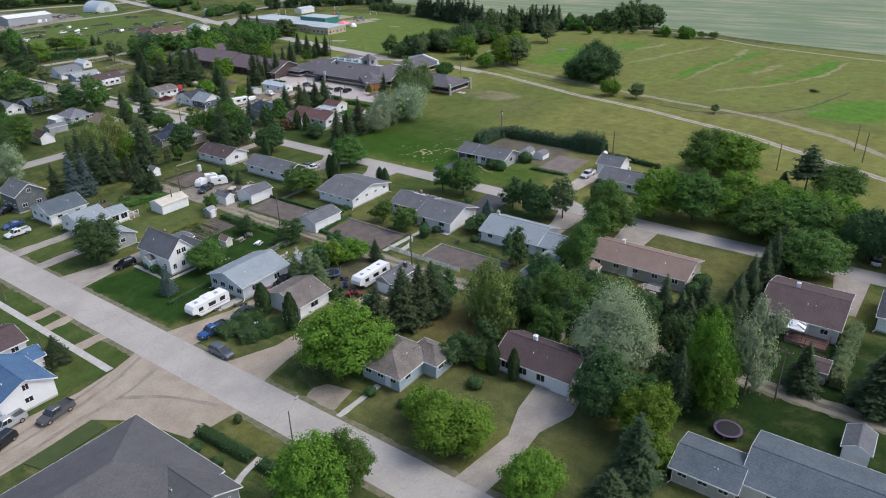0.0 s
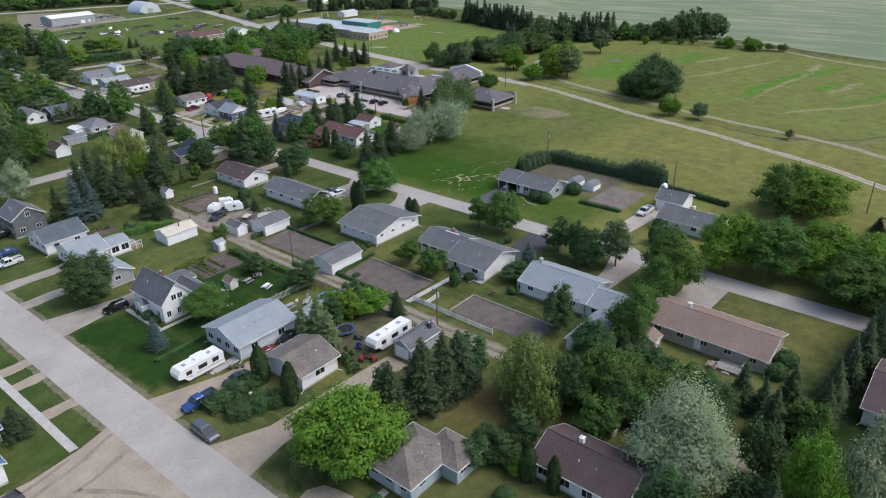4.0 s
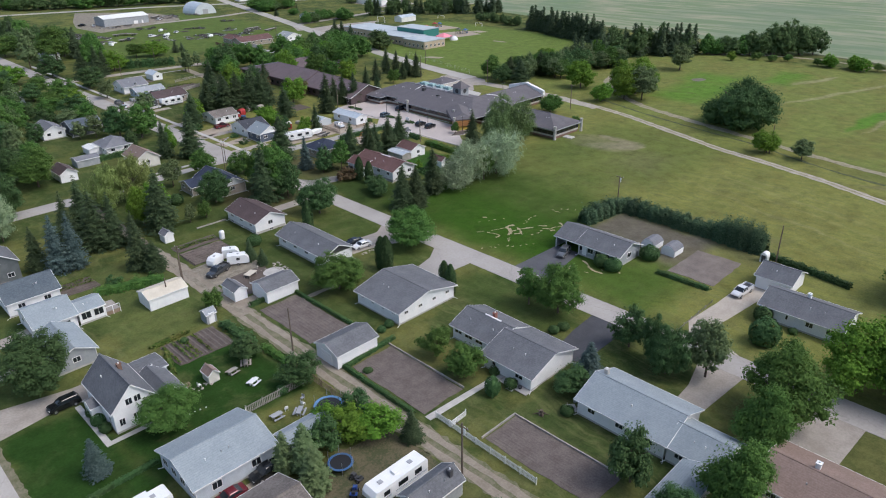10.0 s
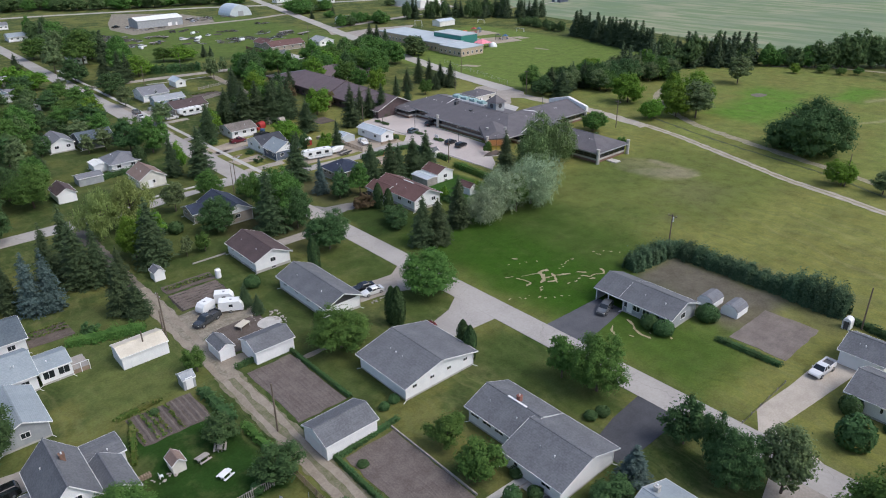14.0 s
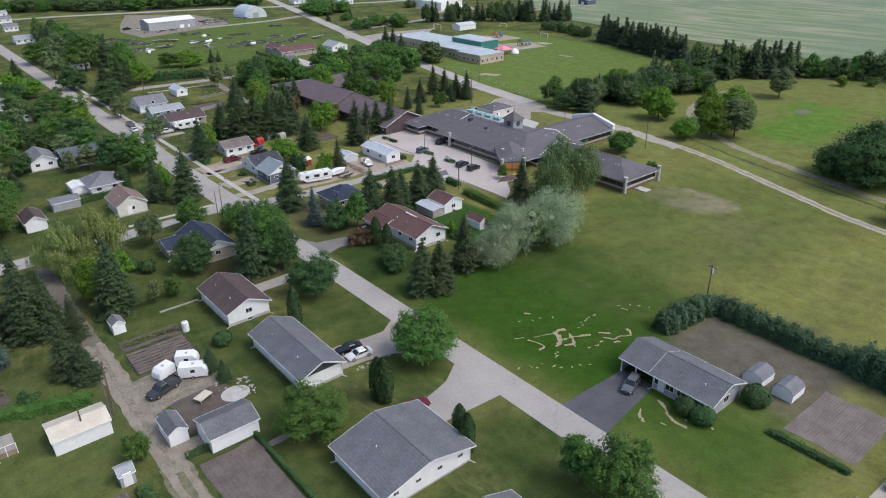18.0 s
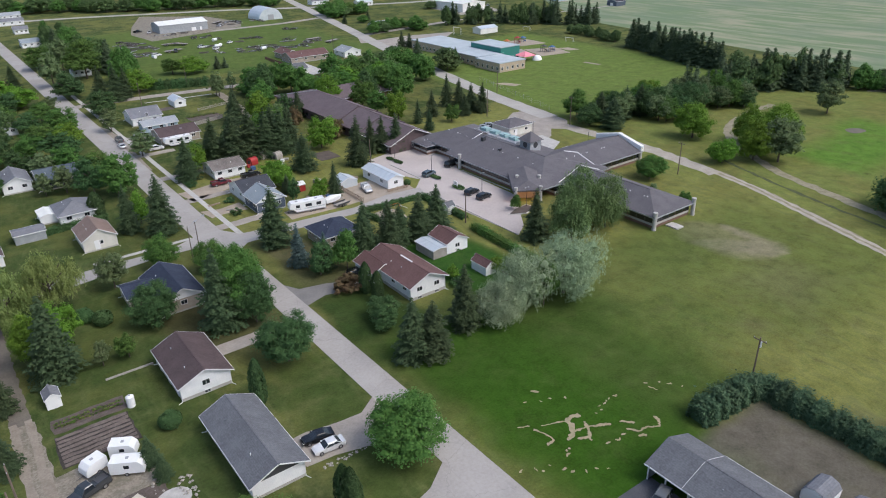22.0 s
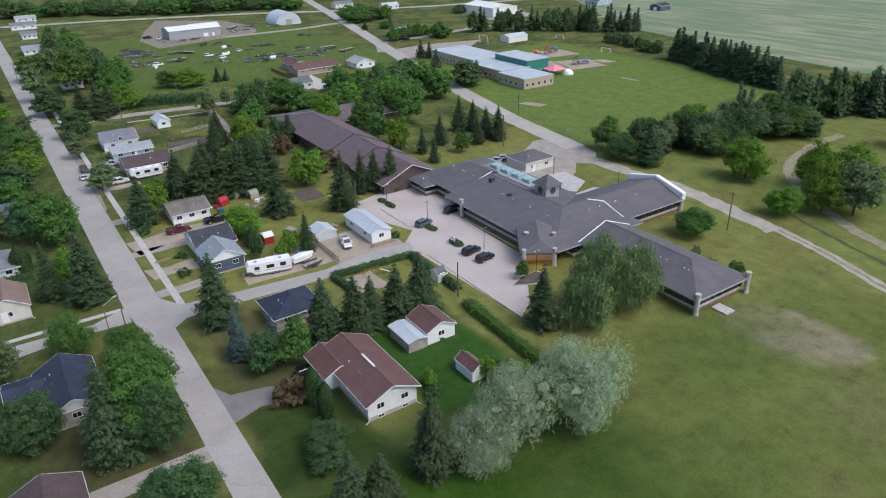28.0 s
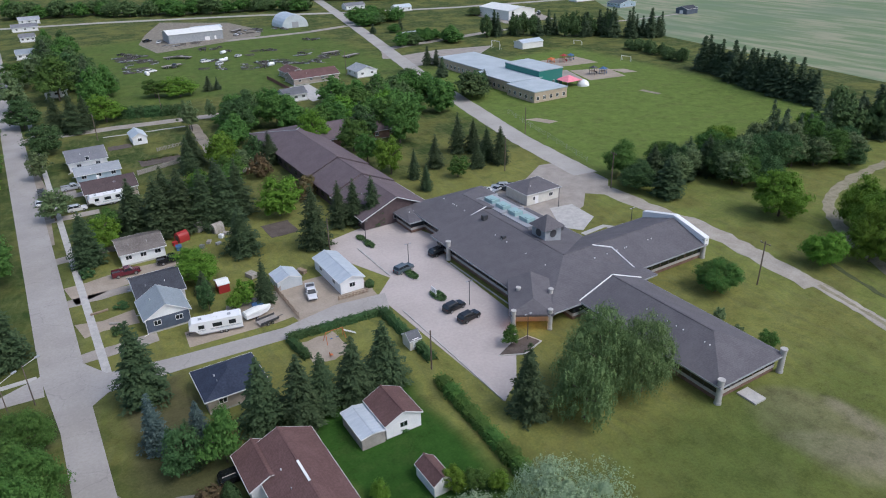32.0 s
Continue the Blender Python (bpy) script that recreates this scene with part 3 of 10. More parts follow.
def cyl(x, y, z0, z1, r0, r1=None, n=10, axis="z"):
    r1 = r0 if r1 is None else r1
    v, f = [], []
    for z, r in ((z0, r0), (z1, r1)):
        for i in range(n):
            a = 2 * math.pi * i / n
            c, s = r * math.cos(a), r * math.sin(a)
            v.append((x + c, y + s, z) if axis == "z" else (x + c, z, y + s) if axis == "y" else (z, x + c, y + s))
    flip = axis == "y"
    for i in range(n):
        q = (i, (i + 1) % n, n + (i + 1) % n, n + i)
        f.append(q[::-1] if flip else q)
    top, bot = tuple(range(n, 2 * n)), tuple(range(n - 1, -1, -1))
    f += [top[::-1], bot[::-1]] if flip else [top, bot]
    return v, f


def join(*vf):
    v, f = [], []
    for a, b in vf:
        k = len(v)
        v += list(a)
        f += [tuple(k + i for i in q) for q in b]
    return v, f


def bar(p, q, r, n=6):
    """A round bar from p to q."""
    p, q = Vector(p), Vector(q)
    d = q - p
    rot = d.to_track_quat("Z", "Y").to_matrix()
    v, f = cyl(0, 0, 0, d.length, r, r, n)
    return [tuple(rot @ Vector(a) + p) for a in v], f


def slab(name, pts, z, m, label="", category="", kind="structure", thick=0.1, parent=None):
    """A flat piece of ground with a small edge, from its outline."""
    n = len(pts)
    area = sum(pts[i][0] * pts[(i + 1) % n][1] - pts[(i + 1) % n][0] * pts[i][1] for i in range(n))
    if area < 0:
        pts = pts[::-1]
    v = [(x, y, z) for x, y in pts] + [(x, y, z - thick) for x, y in pts]
    f = [tuple(range(n))] + [(i, n + i, n + (i + 1) % n, (i + 1) % n) for i in range(n)]
    return tagged(part(name, v, f, m, parent), label, category, kind=kind)


def ribbon(name, line, width, z, m, label="", category="", wob=0.25, step=3.0, seed=1, thick=0.1):
    """A road or track along a line, with uneven edges."""
    rnd = random.Random(seed)
    fine = []
    for (ax, ay), (bx, by) in zip(line, line[1:]):
        k = max(1, int(math.hypot(bx - ax, by - ay) / step))
        fine += [(ax + (bx - ax) * i / k, ay + (by - ay) * i / k) for i in range(k)]
    fine.append(line[-1])
    for _ in range(3):
        fine = [fine[0]] + [((a[0] + 2 * b[0] + c[0]) / 4, (a[1] + 2 * b[1] + c[1]) / 4) for a, b, c in zip(fine, fine[1:], fine[2:])] + [fine[-1]]
    v, f = [], []
    for i, p in enumerate(fine):
        a, b = fine[max(0, i - 1)], fine[min(len(fine) - 1, i + 1)]
        d = Vector((b[0] - a[0], b[1] - a[1])).normalized()
        nx, ny = -d.y, d.x
        h1, h2 = width / 2 + rnd.uniform(-wob, wob), width / 2 + rnd.uniform(-wob, wob)
        left, right = (p[0] + nx * h1, p[1] + ny * h1), (p[0] - nx * h2, p[1] - ny * h2)
        v += [(*left, z), (*right, z), (*left, z - thick), (*right, z - thick)]
        if i:
            k = 4 * i
            f += [(k - 4, k - 3, k + 1, k), (k - 2, k - 4, k, k + 2), (k - 3, k - 1, k + 3, k + 1)]
    return tagged(part(name, v, f, m), label, category, kind="structure")


def rect(x0, y0, x1, y1):
    return [(x0, y0), (x1, y0), (x1, y1), (x0, y1)]


def ragged(x0, y0, x1, y1, j=0.35, step=2.0, seed=3):
    """A rectangle with a worn, uneven outline."""
    rnd = random.Random(seed)
    c = rect(x0, y0, x1, y1)
    out = []
    for (ax, ay), (bx, by) in zip(c, c[1:] + c[:1]):
        k = max(1, int(math.hypot(bx - ax, by - ay) / step))
        for i in range(k):
            out.append((ax + (bx - ax) * i / k + rnd.uniform(-j, j), ay + (by - ay) * i / k + rnd.uniform(-j, j)))
    return out


# ---- large structure: ground, roads, lanes ----
gv = [(-1500, -1500, 0), (3500, -1500, 0), (3500, 3500, 0), (-1500, 3500, 0)]
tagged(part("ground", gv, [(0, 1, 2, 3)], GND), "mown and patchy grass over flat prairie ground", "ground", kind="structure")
slab("ground_field", [(372, -30), (386, 26), (393, 58), (402, 88), (412, 112), (420, 160), (426, 240), (445, 385), (470, 430), (640, 700), (3000, 2600), (3000, -1200), (372, -1200)], 0.03, CROP, "pale green crop field with dry streaks", "field")
slab("road", rect(22.6, -400, 29.8, 700), 0.06, ROAD_CHIP, "worn pale chip-seal street with cracks", "road")
slab("road", [(119.6, -60), (125.6, -60), (124.9, 90), (124.3, 200), (124.6, 212), (124.2, 700), (117.8, 700), (118.0, 212), (119.4, 195), (119.3, 90)], 0.06, ROAD_GREY, "narrow worn asphalt street between lawns", "road")
slab("road", [(-200, 203.6), (88, 204.0), (108, 206.8), (118.2, 206.0), (118.2, 212.4), (112, 209.5), (100, 210), (-200, 209.6)], 0.055, ROAD_GREY, "side street of worn grey asphalt", "road")
slab("road", [(124, 199.0), (127, 201.6), (138, 201.3), (155, 200.3), (176, 198.6), (178.2, 205), (168, 206.2), (157, 204.0), (137, 205.8), (127.5, 207.3), (124, 213.5)], 0.055, ROAD_GREY, "short asphalt road leading to a parking lot", "road")
slab("lot", [(178.0, 165), (182.6, 168.2), (194.5, 184), (195.5, 210), (201, 219), (196.3, 236), (187, 235.6), (178.5, 233.4), (176.0, 226), (182.0, 210), (176.5, 204.6)], 0.05, PAVE_PINK, "pale pinkish concrete parking lot", "parking lot")
slab("lot", [(216, 236), (218, 214), (224, 210), (232, 212), (240, 216), (246, 222), (250, 218), (258, 226), (260, 244), (250, 246), (238, 238), (226, 241)], 0.045, GRAVEL_GREY, "grey gravel service yard behind the school", "yard")
ribbon("road", [(256, 233), (261, 270), (282, 366), (312, 480), (340, 590), (372, 720)], 7.5, 0.06, ROAD_CHIP, "straight pale gravel road leaving the village", "road", 0.2)
ribbon("road", [(80, 690), (190, 661), (290, 622), (345, 590)], 8.0, 0.05, ROAD_CHIP, "distant pale road across the village edge", "road")
ribbon("road", [(345, 590), (420, 560), (560, 530)], 7.0, 0.05, ROAD_CHIP, "distant pale road towards the fields", "road")
ribbon("road", [(124, 366), (150, 365), (185, 360), (196, 358)], 5.5, 0.05, GRAVEL_GREY, "gravel cross street beside a lawn", "road")
ribbon("road", [(290, 415), (302, 440), (340, 445), (390, 452)], 6.0, 0.05, GRAVEL_GREY, "gravel turning into a school yard", "road")
ribbon("road", [(240, 524), (290, 523), (320, 530)], 6.0, 0.05, GRAVEL_GREY, "gravel road to a workshop yard", "road")
ribbon("path", [(252, 226), (252, 205), (254, 190), (251, 172), (249, 160)], 5.2, 0.042, TRACK_SAND, "broad pale sandy track leaving a service yard", "track", 0.6, 2.5, 41)
TRACK = [(251, 166), (249.6, 158), (247, 147), (238, 122), (231, 103), (228, 88), (222.6, 68.6), (215.3, 49), (210, 33), (200, 15), (186, -11), (160, -60)]
ribbon("path", TRACK, 2.9, 0.034, FAINT_TRACK, "worn grassy crown of a field track", "track", 0.5, 2.5, 42)
for side, seed in ((-0.85, 43), (0.85, 44)):
    ribbon("path", [(x + side, y - 0.3 * side) for x, y in TRACK], 0.95, 0.044, TRACK_SAND, "sandy wheel rut of a field track", "track", 0.28, 1.8, seed)
ribbon("path", [(332, 190.5), (317, 190), (300, 187), (288, 182), (279, 173), (273, 166), (262.5, 148.4), (255, 123.4), (249, 100), (241.5, 71.3), (238.4, 51), (234, 31), (222, 8), (205, -12)], 3.1, 0.035, FAINT_TRACK, "faint earth track through grass", "track", 0.5, 2.5)
ribbon("ditch", [(262, 168), (258.3, 158), (252, 138), (246.5, 114.6), (243.6, 98.3), (237, 82), (232.4, 68), (229.8, 55), (234.5, 44), (243, 31), (258, 21.6), (290, 13)], 1.1, 0.03, TALL_GRASS, "shallow ditch of dark uncut grass", "ditch", 0.35, 2.0, 14)
ribbon("ditch", [(366, -40), (384, 26), (391, 58), (400, 88), (410, 112), (418, 150)], 2.2, 0.03, TALL_GRASS, "dark uncut strip along a crop field", "field edge", 0.5, 4.0, 15)
ribbon("path", [(362, -20), (367, 23), (377, 67), (386, 84), (398, 108), (403, 130), (396, 160), (380, 178)], 2.6, 0.035, FAINT_TRACK, "faint earth track beside a crop field", "track", 0.3, 4.0, 16)
for x, s in ((73.6, 5), (75.7, 9)):
    ribbon("path", [(x - 1.5, -60), (x - 1.2, -10), (x - 0.5, 20), (x, 40), (x - 0.3, 80), (x - 0.2, 110), (x - 0.1, 128), (x - 0.4, 145), (x - 0.2, 163)], 1.15, 0.045, PACKED_EARTH, "wheel rut of a back lane", "lane", 0.22, 1.6, s)
ribbon("path", [(74.5, 160), (74.4, 172), (74.6, 186), (74.5, 203.4)], 3.0, 0.034, LANE_EARTH, "shaded worn earth back lane", "lane", 0.2, 0.9, 9)
ribbon("path", [(74.7, 122), (74.8, 128), (74.6, 136), (74.7, 146), (74.5, 162)], 3.5, 0.038, LANE_PALE, "packed earth widening of a back lane", "lane", 0.22, 0.9, 8)
ribbon("path", [(73.2, -40), (73.4, 0), (74.2, 20), (74.6, 60), (74.5, 124)], 4.0, 0.03, VERGE_EARTH, "worn grassy crown and edges of a back lane", "lane", 0.3, 0.9, 18)
for x, s in ((30.2, 31), (22.2, 32)):
    ribbon("verge", [(x, -60), (x + 0.1, 20), (x - 0.1, 60), (x, 120), (x + 0.1, 200)], 1.2, 0.036, VERGE_EARTH, "worn sandy edge of a street", "verge", 0.22, 0.8, s)
# sand lot and driveways
slab("lot", [(22.7, 86), (18, 84.5), (10.8, 83.4), (-8, 84.8), (-40, 85.5), (-40, 73.6), (-1.5, 74.6), (8.5, 75.4), (12, 70), (14.4, 59.4), (22.7, 58.4)], 0.05, GRAVEL, "bare sandy gravel lot at a street corner", "lot")
slab("driveway", [(29.6, 125), (29.6, 116.2), (38, 117.6), (44, 117.2), (50, 118), (50, 122), (43, 122)], 0.045, GRAVEL_GREY, "worn gravel driveway beside a white house", "driveway")
slab("driveway", ragged(29.6, 132, 44, 135.5, 0.3, 2, 6), 0.04, GRAVEL_GREY, "gravel driveway across a lawn", "driveway")
slab("driveway", ragged(29.6, 143, 44, 146.5, 0.3, 2, 7), 0.04, GRAVEL_GREY, "gravel driveway across a lawn", "driveway")
slab("driveway", [(29.6, 87.3), (29.6, 79.6), (41, 79.8), (45.6, 80.2), (56, 80.4), (56, 83.2), (41.5, 83.6)], 0.045, GRAVEL, "sandy driveway with parked trailers", "driveway")
slab("driveway", [(29.6, 70.6), (29.6, 61), (36, 62.4), (47, 63.2), (62, 61.4), (62, 66), (47, 67), (38, 67.2)], 0.045, GRAVEL, "sandy gravel driveway to a back garage", "driveway")
slab("driveway", [(29.6, 23.4), (29.6, 18.6), (36, 18.0), (44, 18.4), (50, 16.2), (53.8, 16.6), (53.6, 24.2), (47, 23.6), (41, 21.8)], 0.045, GRAVEL_GREY, "pale cracked driveway to an attached garage", "driveway")
slab("yard", ragged(56.5, 67.5, 72, 79.5, 0.7, 1.5, 23), 0.03, YARD_EARTH, "trodden dark earth yard with tufts of grass", "yard")
slab("path", [(41.6, 116.6), (41.6, 104.0), (48.8, 104.0), (48.8, 104.9), (42.5, 104.9), (42.5, 116.6)], 0.05, CONCRETE, "concrete walk round a white house", "path")
for line, s in (([(-30, 77), (-4.9, 74.9), (7.7, 77.2), (14.4, 76.2), (22.0, 79.0)], 31), ([(-30, 79.4), (-2.9, 78.6), (8.6, 79.8), (17.0, 81.6), (22.3, 84.0)], 32), ([(-30, 81.6), (-2.9, 80.6), (8.6, 81.8), (16.0, 83.4)], 33), ([(14.0, 76.6), (19.0, 70.0), (21.6, 62.0)], 34)):
    ribbon("path", line, 0.7, 0.058, PACKED_EARTH, "faint wheel track across a sandy lot", "track", 0.15, 2.0, s)
ribbon("path", [(17.6, 47.9), (16.3, 47.5), (13.8, 47.5), (10.8, 45.7)], 0.9, 0.05, CONCRETE, "curved pale stone walk to a house", "path", 0.08, 1.0, 35)
slab("driveway", ragged(30.2, 44.4, 39.5, 45.4, 0.08, 1.5, 2), 0.05, CONCRETE, "narrow concrete walk to a front step", "path")
slab("driveway", ragged(29.6, 47.0, 35.5, 52.5, 0.7, 1.5, 4), 0.035, PACKED_EARTH, "worn bare verge beside a street", "verge")
slab("driveway", [(104.2, 107), (119.6, 106.0), (119.6, 117.2), (115.2, 114.2), (110, 112.8), (104.2, 113)], 0.045, ROAD_GREY, "broad grey driveway mouth", "driveway")
slab("driveway", [(104.2, 134.2), (107.2, 134.3), (112.1, 133.3), (116.0, 133.0), (119.6, 135.4), (119.6, 122.6), (116.4, 124.6), (112.9, 126.2), (108.4, 127.4), (104.2, 127.8)], 0.045, GRAVEL_GREY, "grey gravel driveway with two parked cars", "driveway")
slab("driveway", rect(104, 161, 119.6, 164.5), 0.045, GRAVEL_GREY, "grey driveway to a bungalow", "driveway")
slab("driveway", [(124.6, 98.2), (124.6, 89.6), (139.4, 91.8), (139.4, 97.8)], 0.045, ASPHALT_DARK, "smooth dark asphalt driveway with a parked car", "driveway")
slab("driveway", [(119.6, 75), (119.6, 67.6), (110, 67.6), (104.8, 68.4), (104.8, 73), (112, 74.4)], 0.045, ASPHALT_NEW, "dark asphalt driveway beside a bungalow", "driveway")
slab("driveway", [(124.6, 58.4), (124.8, 49.0), (129.0, 57.0), (139, 55.8), (151.5, 54.4), (151.5, 60.0), (139, 60.4), (129.8, 61.2)], 0.045, DRIVE_SAND, "sandy driveway with a parked pickup", "driveway")
slab("driveway", [(104.5, 47.5), (119.6, 46.5), (119.6, 54), (112, 52), (104.5, 51.5)], 0.045, GRAVEL_GREY, "grey driveway behind trees", "driveway")
slab("driveway", [(106, 36), (106, 29.2), (119.6, 28.6), (122, 37.5), (115, 36.2)], 0.045, GRAVEL_GREY, "grey gravel driveway to a long tan house", "driveway")
slab("driveway", [(104, -10), (104, -14), (119.6, -14.5), (119.6, -8)], 0.045, GRAVEL_GREY, "grey gravel drive behind spruces", "driveway")
slab("driveway", [(124.4, 166.9), (129, 168.4), (137, 166.5), (137, 170), (131.6, 172.6), (126.2, 173.9), (124.4, 177.5)], 0.045, ASPHALT_WORN, "grey driveway under trees", "driveway")
slab("driveway", [(75.8, 147.0), (80, 147.4), (88.4, 142.0), (88.0, 137.8), (80, 137.6), (75.8, 136)], 0.042, LANE_PALE, "packed brown gravel parking place off a back lane", "parking place")
slab("driveway", [(75.8, 124.6), (80, 123.4), (80, 127.6), (75.8, 128)], 0.042, PACKED_EARTH, "short earth drive to a garage", "driveway")
slab("lot", ragged(160, 204.6, 177, 218.5, 0.4, 2, 5), 0.04, GRAVEL, "sandy yard with trailers and a carport", "yard")
slab("yard", ragged(78.8, 128.4, 88.0, 137.6, 0.3, 1.5, 21), 0.038, SOIL, "dark bare earth yard with clutter", "yard")
slab("path", [(228.6, 202.8), (235.2, 203.4), (238.2, 199.4), (239.2, 200.4), (235.8, 204.8), (228.4, 204.2)], 0.04, CONCRETE, "curved pale concrete walk", "path")
slab("lot", [(226.8, 209.2), (229.9, 205.0), (237.3, 209.4), (238.2, 218.4), (232, 219.5)], 0.06, CONCRETE, "pale concrete patio behind the school", "patio")
slab("path", rect(126.9, 206.5, 128.3, 420), 0.05, CONCRETE, "straight narrow concrete sidewalk", "sidewalk")
slab("path", rect(16.6, 84.9, 17.9, 300), 0.058, CONCRETE, "straight narrow concrete sidewalk", "sidewalk")
slab("path", rect(96, 211.6, 117.5, 212.8), 0.05, CONCRETE, "narrow concrete sidewalk by a side street", "sidewalk")
for y in (214, 236, 258, 284, 300):
    slab("driveway", ragged(124.2, y - 1.6, 137, y + 1.6, 0.25, 2, int(y)), 0.042, GRAVEL_GREY, "short gravel driveway off a street", "driveway")
slab("path", [(103.6, 74.2), (103.2, 75.2), (77.6, 76.4), (77.6, 75.2)], 0.045, CONCRETE, "concrete garden walk between lawns", "path")
slab("path", ragged(84, 118.6, 96, 119.8, 0.15, 2, 3), 0.03, PACKED_EARTH, "thin worn path", "path")
for y in (96, 107, 113):
    slab("path", ragged(17.0, y - 1.3, 22.6, y + 1.3, 0.3, 1.5, int(y)), 0.04, GRAVEL, "sandy crossing over a verge", "verge")

# ---- houses ----
WIN_MESH = {}


def window(parent, face, u, z0, w, h, x0, y0, x1, y1, pane=None):
    """A framed window on one wall; u is the place along the wall, in metres from its near end."""
    key = (round(w, 2), round(h, 2))
    if key not in WIN_MESH:
        fr = boxes((-w / 2 - 0.08, -0.05, -0.08, w / 2 + 0.08, 0.04, 0), (-w / 2 - 0.08, -0.05, h, w / 2 + 0.08, 0.04, h + 0.08), (-w / 2 - 0.08, -0.05, 0, -w / 2, 0.04, h), (w / 2, -0.05, 0, w / 2 + 0.08, 0.04, h), (-0.025, -0.04, 0, 0.025, 0.04, h))
        pn = boxes((-w / 2, -0.015, 0, w / 2, 0.03, h))
        a, b = bpy.data.meshes.new("window"), bpy.data.meshes.new("pane")
        a.from_pydata(fr[0], [], fr[1])
        b.from_pydata(pn[0], [], pn[1])
        a.materials.append(TRIM_WHITE)
        b.materials.append(GLASS)
        WIN_MESH[key] = (a, b)
    a, b = WIN_MESH[key]
    loc, rz = {"S": ((x0 + u, y0, z0), 0), "N": ((x0 + u, y1, z0), math.pi), "W": ((x0, y0 + u, z0), -math.pi / 2), "E": ((x1, y0 + u, z0), math.pi / 2)}[face]
    ob = share("window", a, loc, parent, rz)
    share("pane", b, (0, 0, 0), ob)
    return ob


DOOR_MESH = {}


def door(parent, face, u, z0, x0, y0, x1, y1, w=0.95, h=2.05, m=None, name="door"):
    m = m or TRIM_WHITE
    key = (round(w, 2), round(h, 2), m.name)
    if key not in DOOR_MESH:
        v, f = boxes((-w / 2, -0.05, 0, w / 2, 0.03, h), (-w / 2 - 0.1, -0.035, 0, -w / 2, 0.03, h + 0.1), (w / 2, -0.035, 0, w / 2 + 0.1, 0.03, h + 0.1), (-w / 2, -0.035, h, w / 2, 0.03, h + 0.1))
        if w > 2:
            e = ([], [])
        else:
            e = boxes((-w / 2 + 0.12, -0.065, 0.15, w / 2 - 0.12, -0.05, 0.95), (-w / 2 + 0.12, -0.065, 1.1, w / 2 - 0.12, -0.05, h - 0.15))
        v, f = join((v, f), e)
        me = bpy.data.meshes.new(name)
        me.from_pydata(v, [], f)
        me.materials.append(m)
        DOOR_MESH[key] = me
    loc, rz = {"S": ((x0 + u, y0, z0), 0), "N": ((x0 + u, y1, z0), math.pi), "W": ((x0, y0 + u, z0), -math.pi / 2), "E": ((x1, y0 + u, z0), math.pi / 2)}[face]
    ob = share(name, DOOR_MESH[key], loc, parent, rz)
    if w > 2:
        pk = key + ("panel",)
        if pk not in DOOR_MESH:
            DOOR_MESH[pk] = bpy.data.meshes.new("door_panel")
            v, f = boxes((-w / 2 + 0.05, -0.065, 0.06, w / 2 - 0.05, -0.05, h / 4 - 0.04))
            DOOR_MESH[pk].from_pydata(v, [], f)
            DOOR_MESH[pk].materials.append(m)
        for i in range(4):
            share("door_panel", DOOR_MESH[pk], (0, 0, i * h / 4), ob)
    return ob


def roof_shape(x0, y0, x1, y1, ez, rise, axis, t=0.16, hip=None):
    """Closed roof: axis x or y is a gable roof, hx or hy a hip roof with its ridge that way. hip: how far each end runs in."""
    cx, cy = (x0 + x1) / 2, (y0 + y1) / 2
    if axis in ("y", "hy"):
        d = 0 if axis == "y" else (hip if hip is not None else (x1 - x0) / 2)
        d, d2 = d if isinstance(d, tuple) else (d, d)
        r = [(cx, y0 + d), (cx, y1 - d2)]
    else:
        d = 0 if axis == "x" else (hip if hip is not None else (y1 - y0) / 2)
        d, d2 = d if isinstance(d, tuple) else (d, d)
        r = [(x0 + d, cy), (x1 - d2, cy)]
    c = [(x0, y0), (x1, y0), (x1, y1), (x0, y1)]
    v = [(*p, ez) for p in c] + [(*p, ez + rise) for p in r] + [(*p, ez - t) for p in c] + [(*p, ez + rise - t) for p in r]
    if axis in ("y", "hy"):
        f = [(0, 1, 4), (1, 2, 5, 4), (2, 3, 5), (3, 0, 4, 5)]
        gables = [(0, 1, 4), (2, 3, 5)]
    else:
        f = [(0, 1, 5, 4), (1, 2, 5), (2, 3, 4, 5), (3, 0, 4)]
        gables = [(1, 2, 5), (3, 0, 4)]
    if not axis.startswith("h"):
        f = [q for q in f if q not in gables]
        for a, b, k in gables:
            f += [(a, k, k + 6, a + 6), (k, b, b + 6, k + 6)]
        f += [tuple(i + 6 for i in q)[::-1] for q in [q for q in f if max(q) < 6]]
        rim = [(0, 1), (2, 3)] if axis == "x" else [(1, 2), (3, 0)]
        f += [(b, a, a + 6, b + 6) for a, b in rim]
    else:
        f += [tuple(i + 6 for i in q)[::-1] for q in list(f)]
        f += [(b, a, a + 6, b + 6) for a, b in ((0, 1), (1, 2), (2, 3), (3, 0))]
    return v, f, r


